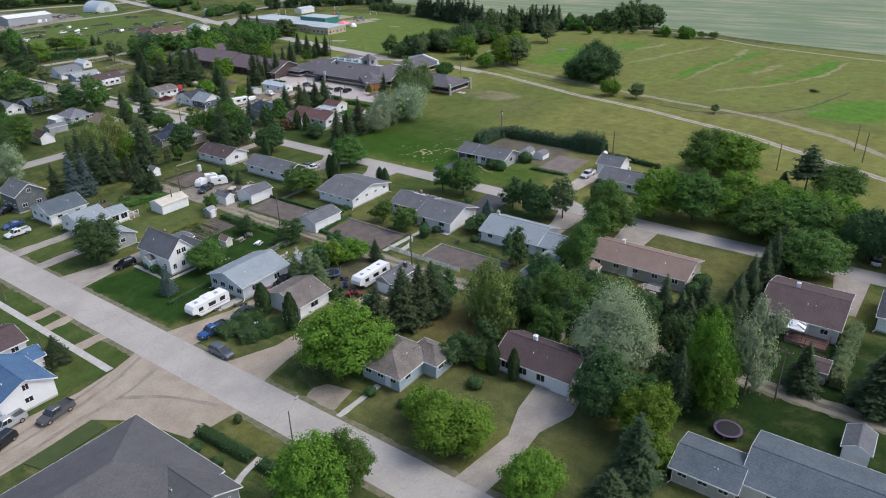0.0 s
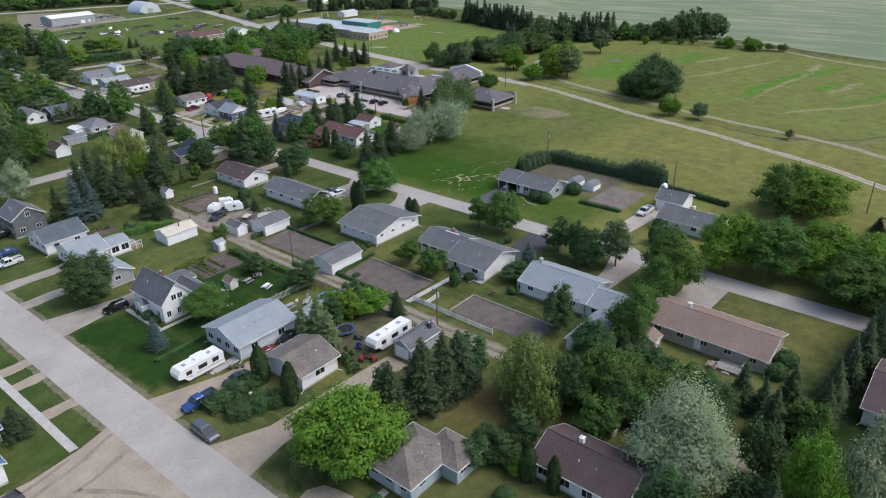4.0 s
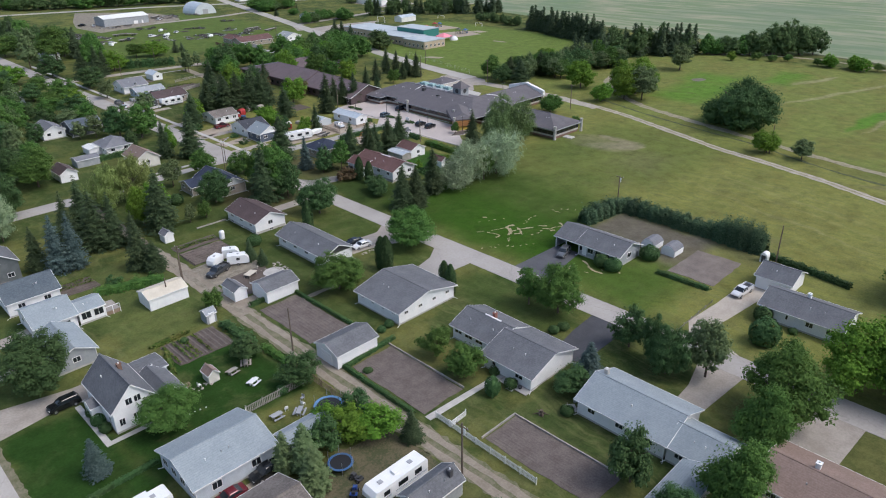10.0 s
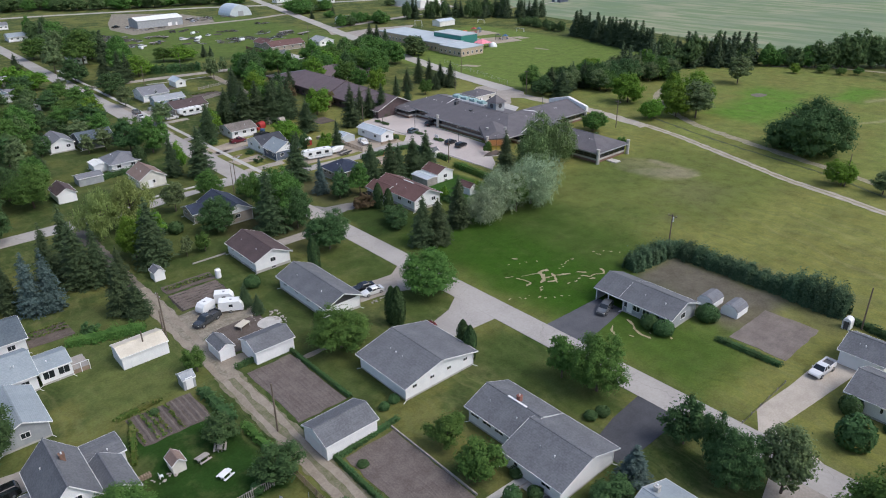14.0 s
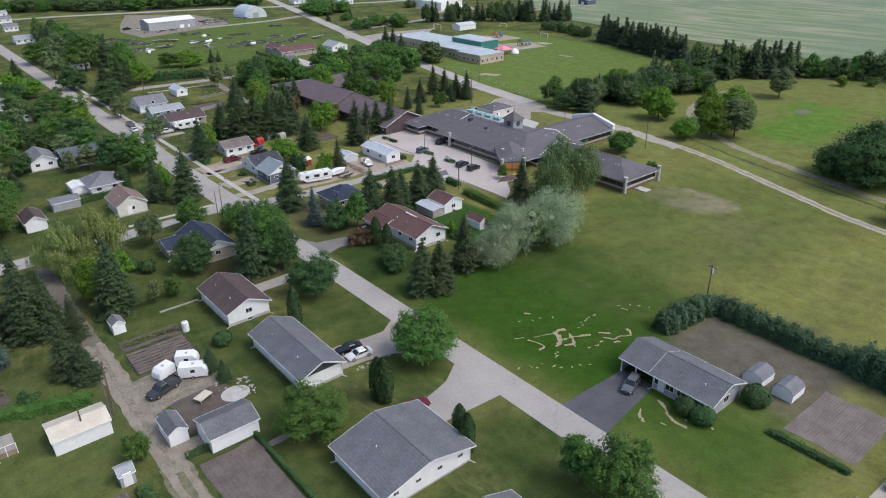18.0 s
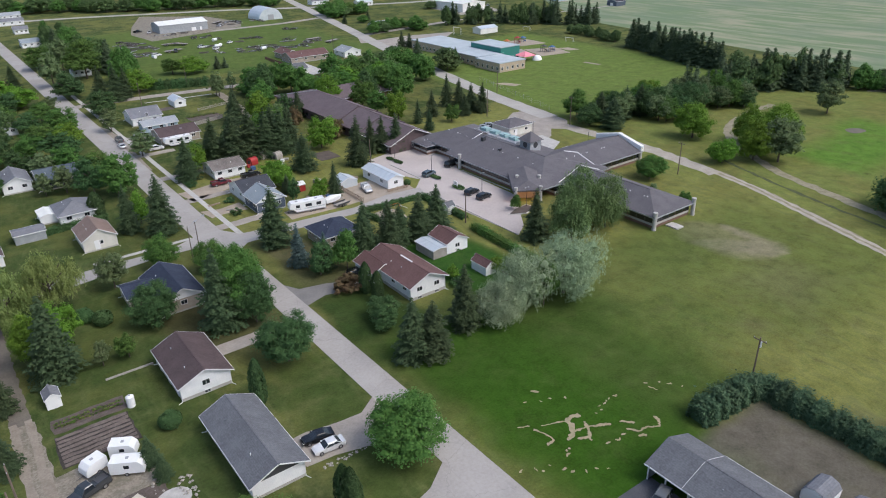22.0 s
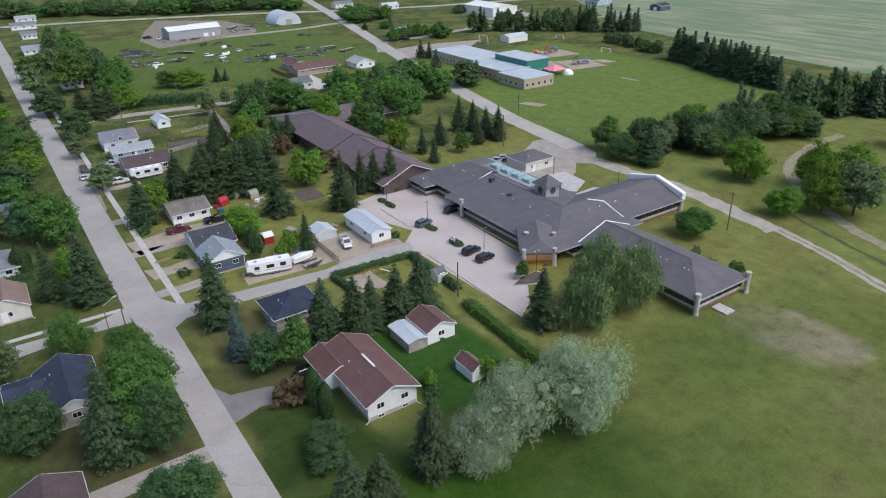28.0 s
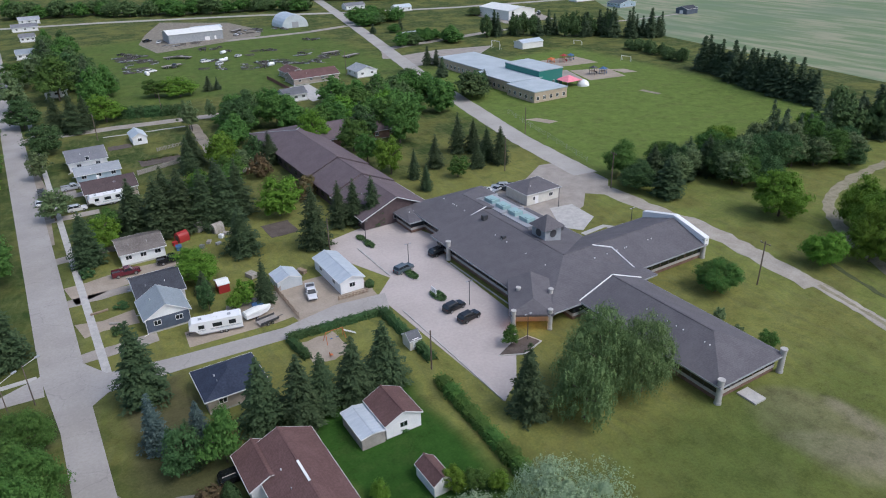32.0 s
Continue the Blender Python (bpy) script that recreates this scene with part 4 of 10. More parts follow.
def house(name, label, x0, y0, x1, y1, ez, axis, rise, roof, wall, wins="", over=0.45, category="house", found=0.35, chimney=None, trim=None, hip=None, win=(1.15, 0.85), base=None, group="", vents=2, gable=None, flash=0.0):
    """A house from its roof outline. wins such as 'W3 S2' puts evenly spaced windows on walls; D a door, G a garage door."""
    trim = trim or TRIM_WHITE
    cx, cy = (x0 + x1) / 2, (y0 + y1) / 2
    hx, hy = (x1 - x0) / 2, (y1 - y0) / 2
    e = thing(name, cx, cy, 0, 0, label, category, group)
    wx, wy = hx - over, hy - over
    v, f, r = roof_shape(-hx, -hy, hx, hy, ez, rise, axis, 0.16, hip)
    rf = part("roof", v, f, roof, e)
    # ridge cap
    (ax, ay), (bx, by) = r
    part("ridge_cap", *boxes((min(ax, bx) - 0.12, min(ay, by) - 0.12, ez + rise - 0.05, max(ax, bx) + 0.12, max(ay, by) + 0.12, ez + rise + 0.035)), roof, rf)
    # walls with gable ends
    slope = rise / (hx if axis in ("y", "hy") else hy)
    top = ez - 0.17 + slope * over * (0 if axis.startswith("h") else 1)
    v = [(-wx, -wy, found), (wx, -wy, found), (wx, wy, found), (-wx, wy, found), (-wx, -wy, top), (wx, -wy, top), (wx, wy, top), (-wx, wy, top)]
    f = [(0, 1, 5, 4), (1, 2, 6, 5), (2, 3, 7, 6), (3, 0, 4, 7)]
    if axis == "y":
        v += [(0, -wy, ez + rise - 0.17), (0, wy, ez + rise - 0.17)]
        f += [(4, 5, 8), (6, 7, 9)]
    elif axis == "x":
        v += [(-wx, 0, ez + rise - 0.17), (wx, 0, ez + rise - 0.17)]
        f += [(5, 6, 9), (7, 4, 8)]
    part("wall", v, f, wall, e)
    if found:
        part("foundation", *boxes((-wx + 0.03, -wy + 0.03, -0.1, wx - 0.03, wy - 0.03, found + 0.01)), base or CONCRETE, e)
    # fascia, gutters
    bs = []
    if axis != "x":
        bs += [(-hx - 0.05, -hy, ez - 0.19, -hx + 0.0, hy, ez - 0.0), (hx, -hy, ez - 0.19, hx + 0.05, hy, ez)]
    if axis != "y":
        bs += [(-hx, -hy - 0.05, ez - 0.19, hx, -hy, ez), (-hx, hy, ez - 0.19, hx, hy + 0.05, ez)]
    for b in bs:
        part("fascia", *boxes(b), trim, e)
    if axis in ("x", "y"):
        for s in (-1, 1):
            for q in (-1, 1):
                if axis == "y":
                    a, b = (q * hx, s * hy), (0, s * hy)
                    off = (0, s * 0.04)
                else:
                    a, b = (s * hx, q * hy), (s * hx, 0)
                    off = (s * 0.04, 0)
                vv = [(a[0], a[1], ez - 0.19), (b[0], b[1], ez + rise - 0.19), (b[0], b[1], ez + rise + 0.01), (a[0], a[1], ez + 0.01)]
                vv += [(p[0] + off[0], p[1] + off[1], p[2]) for p in vv]
                part("bargeboard", vv, BOX_F, trim, e)
    if gable and axis == "y":
        g0 = ez - 0.1
        for s in (-1, 1):
            yy = s * (wy + 0.03)
            q = [(-wx + 0.1, yy, g0), (wx - 0.1, yy, g0), (0, yy, ez + rise - 0.25)]
            part("gable_panel", q, [(0, 1, 2) if s < 0 else (2, 1, 0)], gable, e)
    if flash:
        if axis in ("y", "hy"):
            part("ridge_flashing", *boxes((-0.16, -flash, ez + rise - 0.02, 0.16, flash * 0.4, ez + rise + 0.06)), TRIM_WHITE, rf)
        else:
            part("ridge_flashing", *boxes((-flash, -0.16, ez + rise - 0.02, flash * 0.4, 0.16, ez + rise + 0.06)), TRIM_WHITE, rf)
    # openings
    for w in wins.split():
        face, kind = w[0], w[1:]
        length = 2 * wx if face in "SN" else 2 * wy
        z = found + 1.95 - win[1]
        if kind[0] == "D":
            door(e, face, length * float(kind[1:] or 0.5), found, -wx, -wy, wx, wy)
        elif kind[0] == "G":
            door(e, face, length * float(kind[1:] or 0.5), 0.05, -wx, -wy, wx, wy, 2.7, 2.1, name="garage_door")
        elif kind[0] == "U":
            window(e, face, length * float(kind[1:] or 0.5), ez + 0.25, 0.9, 1.0, -wx, -wy, wx, wy)
        elif kind[0] == "B":
            n = int(kind[1:])
            for i in range(n):
                window(e, face, length * (i + 0.5) / n, 0.15, 0.9, 0.45, -wx, -wy, wx, wy)
        else:
            n = int(kind)
            for i in range(n):
                window(e, face, length * (i + 0.5) / n, z, *win, -wx, -wy, wx, wy)
    if chimney:
        px, py, pm = chimney
        zr = ez + rise * (1 - (abs(px) / hx if axis in ("y", "hy") else abs(py) / hy))
        ch = part("chimney", *boxes((px - 0.3, py - 0.3, zr - 0.6, px + 0.3, py + 0.3, zr + 0.8), (px - 0.36, py - 0.36, zr + 0.8, px + 0.36, py + 0.36, zr + 0.92)), pm, e)
        part("flue", *cyl(px, py, zr + 0.92, zr + 1.15, 0.12, 0.1, 8), TRIM_WHITE, ch)
    if category == "house" and axis in ("x", "y") and ez < 3.3:
        for a, b in (((-wx, -wy), (-0.75, -0.35)), ((wx, -wy), (0.3, -0.8)), ((-wx, wy), (-0.7, 0.3))):
            part("downspout", *join(boxes((a[0] - 0.1, a[1] - 0.1, 0.1, a[0] - 0.02, a[1] - 0.02, ez - 0.15)), bar((a[0] - 0.06, a[1] - 0.06, 0.14), (a[0] + b[0], a[1] + b[1], 0.06), 0.05, 5)), trim, e)
    rnd = random.Random(name + str(round(x0)))
    for i in range(vents):
        if axis in ("y", "hy"):
            px, py = -hx * 0.45, rnd.uniform(-0.5, 0.5) * hy
        else:
            px, py = rnd.uniform(-0.5, 0.5) * hx, -hy * 0.45
        zz = ez + rise * 0.55
        part("roof_vent", *join(cyl(px, py, zz - 0.1, zz + 0.25, 0.06, 0.06, 8), cyl(px, py, zz + 0.25, zz + 0.31, 0.1, 0.09, 8)), GALV if i else TRIM_WHITE, rf)
    return e


# street A, near side
house("house", "large charcoal hip-roofed house at the corner of a sandy lot", -30, 47, 11.4, 67.0, 3.0, "hx", 3.3, ROOF_COAL, SIDE_GREY, "E4 N4", 0.6, hip=9)
house("house_wing", "low gabled front wing of a charcoal-roofed house", 2.5, 43.0, 11.0, 53.0, 2.8, "y", 1.9, ROOF_COAL, SIDE_GREY, "S2")
house("house", "white house with a faded blue shingle roof", 0.2, 85.0, 9.3, 97.0, 3.4, "y", 2.2, ROOF_BLUE, SIDE_WHITE, "S1 SU0.5 W3 E2", chimney=(-1.5, 1.5, BRICK_BROWN))
house("porch", "blue-roofed side porch of a white house", 5.5, 94.0, 12.0, 99.0, 2.7, "x", 1.2, ROOF_BLUE, SIDE_WHITE, "E1 SD0.7")
house("house", "small house with a brown roof by a sidewalk", 4.0, 101.0, 12.5, 110.0, 2.8, "x", 1.7, ROOF_BROWN, SIDE_WHITE, "E2 S2")
# street A, far side
house("house", "white storey-and-a-half house with a steep grey gable roof", 43.4, 105.2, 50.4, 116.4, 3.9, "y", 3.6, ROOF_GREY, SIDE_WHITE, "S3 SU0.4 SU0.6 W3 N1", 0.35, chimney=(1.0, 1.0, BRICK_BROWN), win=(0.75, 1.1), vents=1)
house("porch", "small gabled entry on the side of a white house", 42.2, 110.4, 44.4, 113.4, 2.7, "x", 0.9, ROOF_GREY, SIDE_WHITE, "SD0.5", 0.2, vents=0)
house("house_wing", "lower gabled side wing of a white house", 49.2, 104.8, 54.6, 112.4, 2.9, "y", 1.9, ROOF_GREY, SIDE_WHITE, "S3 E3", 0.3, win=(1.1, 1.3), vents=0)
house("porch", "flat-roofed white back addition", 50.0, 112.8, 55.4, 117.8, 2.9, "x", 0.3, ROOF_GREY, SIDE_WHITE, "E1 N1", 0.25)
house("house", "bungalow with a pale grey-blue gable roof beside a driveway", 44.9, 83.9, 57.4, 94.8, 3.1, "x", 1.9, ROOF_ICE, SIDE_BLUEWHITE, "W4 S2 N3", 0.5, win=(1.3, 1.1), vents=3)
house("house", "small white house with a worn brown shingle roof", 46.0, 69.3, 54.4, 79.4, 2.9, "x", 1.8, ROOF_WORN, SIDE_WHITE, "S1 W1 WD0.6", 0.5, win=(1.8, 1.0))
house("garage", "small grey-roofed garage at the end of a drive", 62.6, 61.4, 70.6, 65.8, 2.6, "x", 1.4, ROOF_GREY, SIDE_GREY, "WG0.5", 0.3, "garage", 0.1, chimney=(2.5, -0.8, TRIM_DARK))
house("garage", "lean pale-roofed outbuilding behind a bungalow", 58.2, 83.0, 66.4, 86.8, 2.4, "x", 0.9, ROOF_ICE, SIDE_GREY, "S2", 0.3, "outbuilding", 0.1)
house("house", "small grey-blue cottage with a worn hip roof", 39.4, 40.4, 49.4, 49.0, 2.8, "hx", 2.3, ROOF_WORN, SIDE_BLUE, "W3 S2 WD0.3", 0.5, hip=3.6)
house("porch", "projecting side room of a grey-blue cottage", 45.6, 37.8, 51.4, 44.6, 2.8, "hy", 1.5, ROOF_WORN, SIDE_BLUE, "S2", 0.4)
house("house", "white bungalow with a dark maroon-brown roof and front garage", 53.2, 18.2, 62.4, 32.0, 2.9, "y", 2.2, ROOF_BROWN, SIDE_WHITE, "W4 WG0.12 S1", 0.45, chimney=(0.6, 2.0, SIDE_WHITE), win=(1.4, 1.2))
house("house", "white house with a pale grey roof and glazed porch", 43.4, 139.6, 51.2, 149.8, 3.0, "x", 2.1, ROOF_ICE, SIDE_WHITE, "S2 W2", 0.4)
house("porch", "glazed white sunroom with a grey roof", 51.2, 140.4, 56.2, 146.4, 2.7, "x", 1.0, ROOF_ICE, SIDE_WHITE, "S2 E2 W1", 0.25, win=(1.6, 1.3))
house("house", "grey garage-like house with a pale grey roof", 42.4, 126.4, 49.6, 138.0, 2.7, "y", 1.7, ROOF_ICE, SIDE_GREY, "S1 W2", 0.4)
house("house", "white house with a grey cross-gabled roof", 42.6, 152.6, 52.6, 162.6, 3.0, "x", 2.2, ROOF_SLATE, SIDE_WHITE, "S2 W3", 0.4)
house("house", "dark grey-green two-storey gabled house", 42.0, 168.0, 50.0, 177.0, 4.6, "y", 2.6, ROOF_GREY, SIDE_DARK, "S2 SU0.5 W3", 0.35)
house("shed", "long white metal-roofed shed on a lawn", 62.4, 136.0, 70.4, 141.4, 2.5, "x", 0.9, METAL_CREAM, SIDE_WHITE, "", 0.15, "shed", 0.05, vents=0)
house("shed", "tiny pale garden shed by a back lane", 67.6, 123.8, 69.8, 126.4, 2.0, "x", 0.7, ROOF_PALE, SIDE_GREY, "SD0.5", 0.12, "shed", 0.05, vents=0)
house("shed", "small white shed with a grey roof", 75.4, 127.4, 78.4, 132.4, 2.2, "y", 0.9, ROOF_GREY, SIDE_WHITE, "", 0.15, "shed", 0.05, vents=0)
house("garage", "white garage with a grey roof by a back lane", 79.4, 122.2, 87.0, 128.2, 2.6, "x", 1.2, ROOF_GREY, SIDE_WHITE, "WG0.5", 0.25, "garage", 0.1, vents=0)
house("garage", "white garage with a grey gable roof between gardens", 75.6, 95.0, 84.6, 101.4, 2.7, "x", 1.3, ROOF_GREY, SIDE_WHITE, "WG0.5", 0.25, "garage", 0.1, vents=0)
house("house", "white bungalow with a broad grey hip roof", 91.4, 97.6, 106.8, 110.6, 2.8, "y", 1.9, ROOF_GREY, SIDE_WHITE, "S4 W4 N2", 0.6, win=(0.8, 0.5), vents=3)
house("house", "long white bungalow with a grey roof and brick chimney", 95.4, 78.0, 104.8, 88.8, 2.8, "y", 1.9, ROOF_GREY, SIDE_WHITE, "W4 N1", 0.55, chimney=(0.6, -0.6, BRICK_RED), win=(1.6, 0.75), flash=2.6)
house("house_wing", "broad end wing of a long white bungalow", 92.6, 68.2, 104.8, 79.0, 2.8, "y", 2.1, ROOF_GREY, SIDE_WHITE, "W2 WD0.7", 0.6, win=(1.4, 0.9))
house("house", "long pale grey-roofed bungalow behind trees", 93.4, 46.0, 104.4, 61.0, 2.8, "y", 2.2, ROOF_ICE, SIDE_WHITE, "W3 N2", 0.5, chimney=(1.0, 6.2, CONCRETE))
house("house_wing", "stepped rear wing under a pale grey roof", 93.6, 38.6, 101.6, 46.6, 2.7, "y", 1.8, ROOF_ICE, SIDE_WHITE, "S2 W2", 0.4)
house("garage", "low pale-roofed outbuilding among trees", 82.0, 38.8, 93.6, 43.6, 2.4, "x", 0.8, ROOF_ICE, SIDE_WHITE, "S1", 0.3, "outbuilding", 0.1, vents=0)
house("house", "long beige bungalow with a tan shingle roof and deck", 95.2, 14.2, 106.0, 35.4, 2.8, "y", 1.9, ROOF_TAN, SIDE_BEIGE, "W5 WD0.55 S1", 0.5, chimney=(0.8, 5.0, TRIM_WHITE))
house("house", "beige house with a brown roof and wooden deck", 91.6, -13.0, 107.0, 0.6, 3.0, "y", 2.2, ROOF_BROWN, SIDE_CREAM, "W3 WD0.4 S2", 0.5, chimney=(1.0, 2.0, TRIM_WHITE))
house("house", "long house with a slate-grey roof by a dark lawn", 46.8, -44.0, 58.6, -8.0, 3.0, "y", 1.6, ROOF_SLATE, SIDE_CREAM, "W5", 0.5)
house("house_wing", "lower front wing under a slate-blue roof", 45.0, -8.6, 53.2, 0.2, 2.6, "y", 1.1, ROOF_SLATE, SIDE_BEIGE, "W3 N1", 0.5)
house("shed", "small white garden shed with a grey roof", 62.2, -21.2, 67.6, -17.4, 2.3, "x", 1.0, ROOF_GREY, SIDE_WHITE, "WG0.5", 0.25, "shed", 0.05, vents=0)
house("house", "white house with a dark roof at the lawn's end", 100.4, -30.0, 112, -17.0, 3.0, "y", 2.0, ROOF_DARK, SIDE_WHITE, "W3 N2", 0.4)
house("shed", "low open shed with a brown roof", 78.6, -13.2, 83.0, -9.8, 2.3, "y", 0.5, ROOF_BROWN, WOOD_GREY, "", 0.2, "shed", 0.05, vents=0)
house("shed", "brown hip-roofed garden shed by a deck", 90.4, 31.0, 93.6, 34.8, 2.1, "x", 0.9, ROOF_TAN, SIDE_TAN, "SD0.5", 0.2, "shed", 0.05, vents=0)
# street B
house("house", "grey bungalow with an open carport and slate-grey roof", 138.2, 81.2, 147.6, 92.4, 2.8, "y", 1.9, ROOF_GREY, SIDE_GREY, "W5 WD0.85 S1", 0.6, win=(1.4, 1.1))
cpt = thing("carport", 142.9, 95.2, 0, 0, "open carport under a slate-grey roof", "carport")
cv, cf, _ = roof_shape(-4.7, -2.9, 4.7, 2.9, 2.8, 1.9, "y")
part("roof", cv, cf, ROOF_GREY, cpt)
for px, py in ((-4.2, 2.5), (-4.2, -0.2), (4.2, 2.5), (0, 2.5)):
    part("post", *boxes((px - 0.08, py - 0.08, 0, px + 0.08, py + 0.08, 2.75)), TRIM_WHITE, cpt)
part("back_wall", *boxes((4.1, -2.5, 0, 4.25, 2.5, 2.7)), SIDE_GREY, cpt)
part("side_wall", [(-4.2, 2.5, 0), (4.2, 2.5, 0), (4.2, 2.5, 2.7), (0, 2.5, 4.4), (-4.2, 2.5, 2.7), (-4.2, 2.6, 0), (4.2, 2.6, 0), (4.2, 2.6, 2.7), (0, 2.6, 4.4), (-4.2, 2.6, 2.7)], [(0, 1, 2, 3, 4), (9, 8, 7, 6, 5), (0, 4, 9, 5), (1, 6, 7, 2)], SIDE_GREY, cpt)
part("fascia", *boxes((-4.76, -2.9, 2.6, -4.7, 2.9, 2.8)), TRIM_WHITE, cpt)
house("garage", "grey gable-roofed double garage", 150.4, 51.0, 158.4, 58.4, 2.7, "y", 1.8, ROOF_GREY, SIDE_WHITE, "WG0.3 WG0.75", 0.4, "garage", 0.1)
house("house", "grey-roofed bungalow beside a sandy drive", 139.4, 38.4, 149.0, 53.2, 2.8, "y", 1.9, ROOF_GREY, SIDE_WHITE, "W4 WD0.6 S2", 0.5, chimney=(0.5, 0.5, TRIM_WHITE))
house("house", "white bungalow with a dark brown roof", 95.0, 152.0, 104.0, 165.8, 2.8, "y", 2.0, ROOF_BROWN, SIDE_WHITE, "S1 SB1 W3 WB3", 0.5, found=0.6)
house("house", "white bungalow with a grey gable roof and carport end", 95.4, 125.8, 104.0, 144.0, 2.8, "y", 1.9, ROOF_GREY, SIDE_WHITE, "W4 N1", 0.6, found=0.5, gable=TRIM_DARK)
house("house", "tan house with a dark navy hip roof", 100.9, 179.6, 109.8, 194.0, 2.8, "y", 2.3, ROOF_NAVY, SIDE_TAN, "W3 S1", 0.6, gable=SIDE_WHITE)
house("house_wing", "navy-roofed side wing of a tan house", 96.6, 186.4, 102.6, 193.8, 2.6, "x", 1.3, ROOF_NAVY, SIDE_TAN, "W2 S1", 0.5)
house("house_wing", "low maroon-roofed rear entry of a white bungalow", 138.6, 165.4, 144.6, 173.4, 2.7, "y", 1.5, ROOF_MAROON, SIDE_WHITE, "W1 SD0.3", 0.4, flash=0.0, vents=0)
house("house", "white bungalow with a maroon shingle roof", 140.3, 154.9, 149.8, 172.4, 3.2, "y", 2.1, ROOF_MAROON, SIDE_WHITE, "S2 SB2 W4 WD0.6", 0.6, found=0.7, flash=3.0)
house("garage", "small white garage with a maroon roof", 158.6, 167.1, 164.8, 174.2, 2.6, "y", 1.5, ROOF_MAROON, SIDE_WHITE, "S1 SD0.3", 0.25, "garage", 0.1, vents=0)
house("shed", "lean-to shed with a pale corrugated metal roof", 154.8, 167.0, 158.8, 174.0, 2.2, "y", 0.35, METAL_PALE, WOOD_GREY, "", 0.2, "shed", 0.0, vents=0)
house("shed", "barn-shaped maroon and white garden shed", 158.8, 154.2, 161.8, 159.2, 2.0, "y", 1.1, ROOF_MAROON, SIDE_WHITE, "SD0.5", 0.15, "shed", 0.05, vents=0)
house("house", "dark navy-roofed house behind spruces", 138.6, 186.4, 148.6, 195.6, 2.8, "hy", 2.2, ROOF_NAVY, SIDE_TAN, "W3 S2", 0.5, hip=4.0)
house("shed", "little grey garden shed under spruces", 172.4, 184.6, 174.8, 187.6, 2.0, "x", 1.0, ROOF_GREY, SIDE_CREAM, "SD0.5", 0.15, "shed", 0.05, vents=0)
house("house", "slate-blue house with a pale grey front gable", 135.4, 215.2, 143.8, 223.8, 3.0, "y", 2.4, ROOF_ICE, SIDE_NAVY, "S2 W2", 0.4, gable=SIDE_WHITE)
house("house", "low blue-grey farmhouse beyond a crop field", 508, 474, 524, 488, 3.0, "y", 2.0, ROOF_SLATE, SIDE_BLUE, "W4 S2", 0.4)
house("shed", "dark farm shed beyond a crop field", 517, 422, 528, 432, 3.4, "x", 1.6, ROOF_DARK, SIDE_NAVY, "WG0.5", 0.3, "shed", 0.05, vents=0)
house("house", "white house with a near-black roof", 135.8, 224.2, 145.0, 235.2, 2.7, "x", 2.2, ROOF_DARK, SIDE_WHITE, "W2 S2", 0.35)
house("house", "low white house with a grey-brown roof", 136.2, 246.4, 146.0, 256.6, 2.8, "x", 1.5, ROOF_WORN, SIDE_WHITE, "S3 W2", 0.4)
house("garage", "white carport building with a pale metal roof", 170.4, 208.8, 176.0, 222.6, 2.7, "y", 1.0, METAL_PALE, SIDE_WHITE, "W2 S1", 0.3, "garage", 0.1, vents=0)
house("house", "low house with a dark blue-grey roof behind bare branches", 95.0, 269.0, 106.0, 280.0, 2.9, "x", 2.1, ROOF_SLATE, SIDE_DARK, "S2 W2", 0.4)
house("house", "small house with a pale grey roof between trees", 93.6, 337.0, 100.4, 345.0, 2.6, "x", 1.4, ROOF_PALE, SIDE_WHITE, "S2 W2", 0.4, vents=0)
house("house", "house with a flat white metal roof by a street", 98.6, 396.0, 107.0, 406.0, 2.9, "x", 1.0, METAL_WHITE, SIDE_TAN, "S2 W2", 0.4, vents=0)
house("house", "grey-blue gabled house among village trees", 88.6, 361.0, 95.6, 369.0, 3.0, "y", 2.4, ROOF_SLATE, SIDE_BLUE, "S2 W1", 0.4, vents=0)
house("house", "long white house with a pale blue roof by a street", 131.0, 536.0, 145.0, 548.0, 3.0, "x", 1.8, ROOF_ICE, SIDE_WHITE, "S4 W2", 0.4, vents=0)
house("house", "grey hip-roofed house with a bright side porch", 94.4, 238.6, 103.6, 249.0, 2.8, "hy", 2.2, ROOF_MID, SIDE_WHITE, "S2 W2", 0.5, hip=4.0)
house("porch", "bright metal-roofed porch beside a house", 91.0, 243.0, 95.0, 249.0, 2.3, "y", 0.5, METAL_WHITE, SIDE_WHITE, "", 0.2, vents=0)
house("house", "tan cottage with a beige roof by a sidewalk", 95.6, 219.0, 103.4, 229.0, 2.9, "y", 2.4, ROOF_TAN, SIDE_CREAM, "S1 SD0.4 W2", 0.35)
house("garage", "old white garage with a brown roof", 75.8, 223.6, 81.0, 232.0, 2.5, "y", 1.6, ROOF_BROWN, SIDE_WHITE, "SG0.5", 0.3, "garage", 0.1, vents=0)
house("shed", "flat grey-roofed outbuilding behind a house", 84.0, 234.0, 91.0, 239.0, 2.3, "x", 0.6, ROOF_MID, SIDE_GREY, "", 0.2, "shed", 0.05, vents=0)
house("house", "house with a grey roof under leafy trees", 86.6, 272.0, 94.4, 284.0, 2.8, "y", 2.0, ROOF_MID, SIDE_WHITE, "S2 W3", 0.4)
house("house", "brown-roofed bungalow with a parked trailer", 134.6, 290.0, 148.2, 301.4, 2.8, "x", 1.9, ROOF_BROWN, SIDE_TAN, "W2 S3", 0.4, chimney=(-2.0, 1.0, TRIM_WHITE))
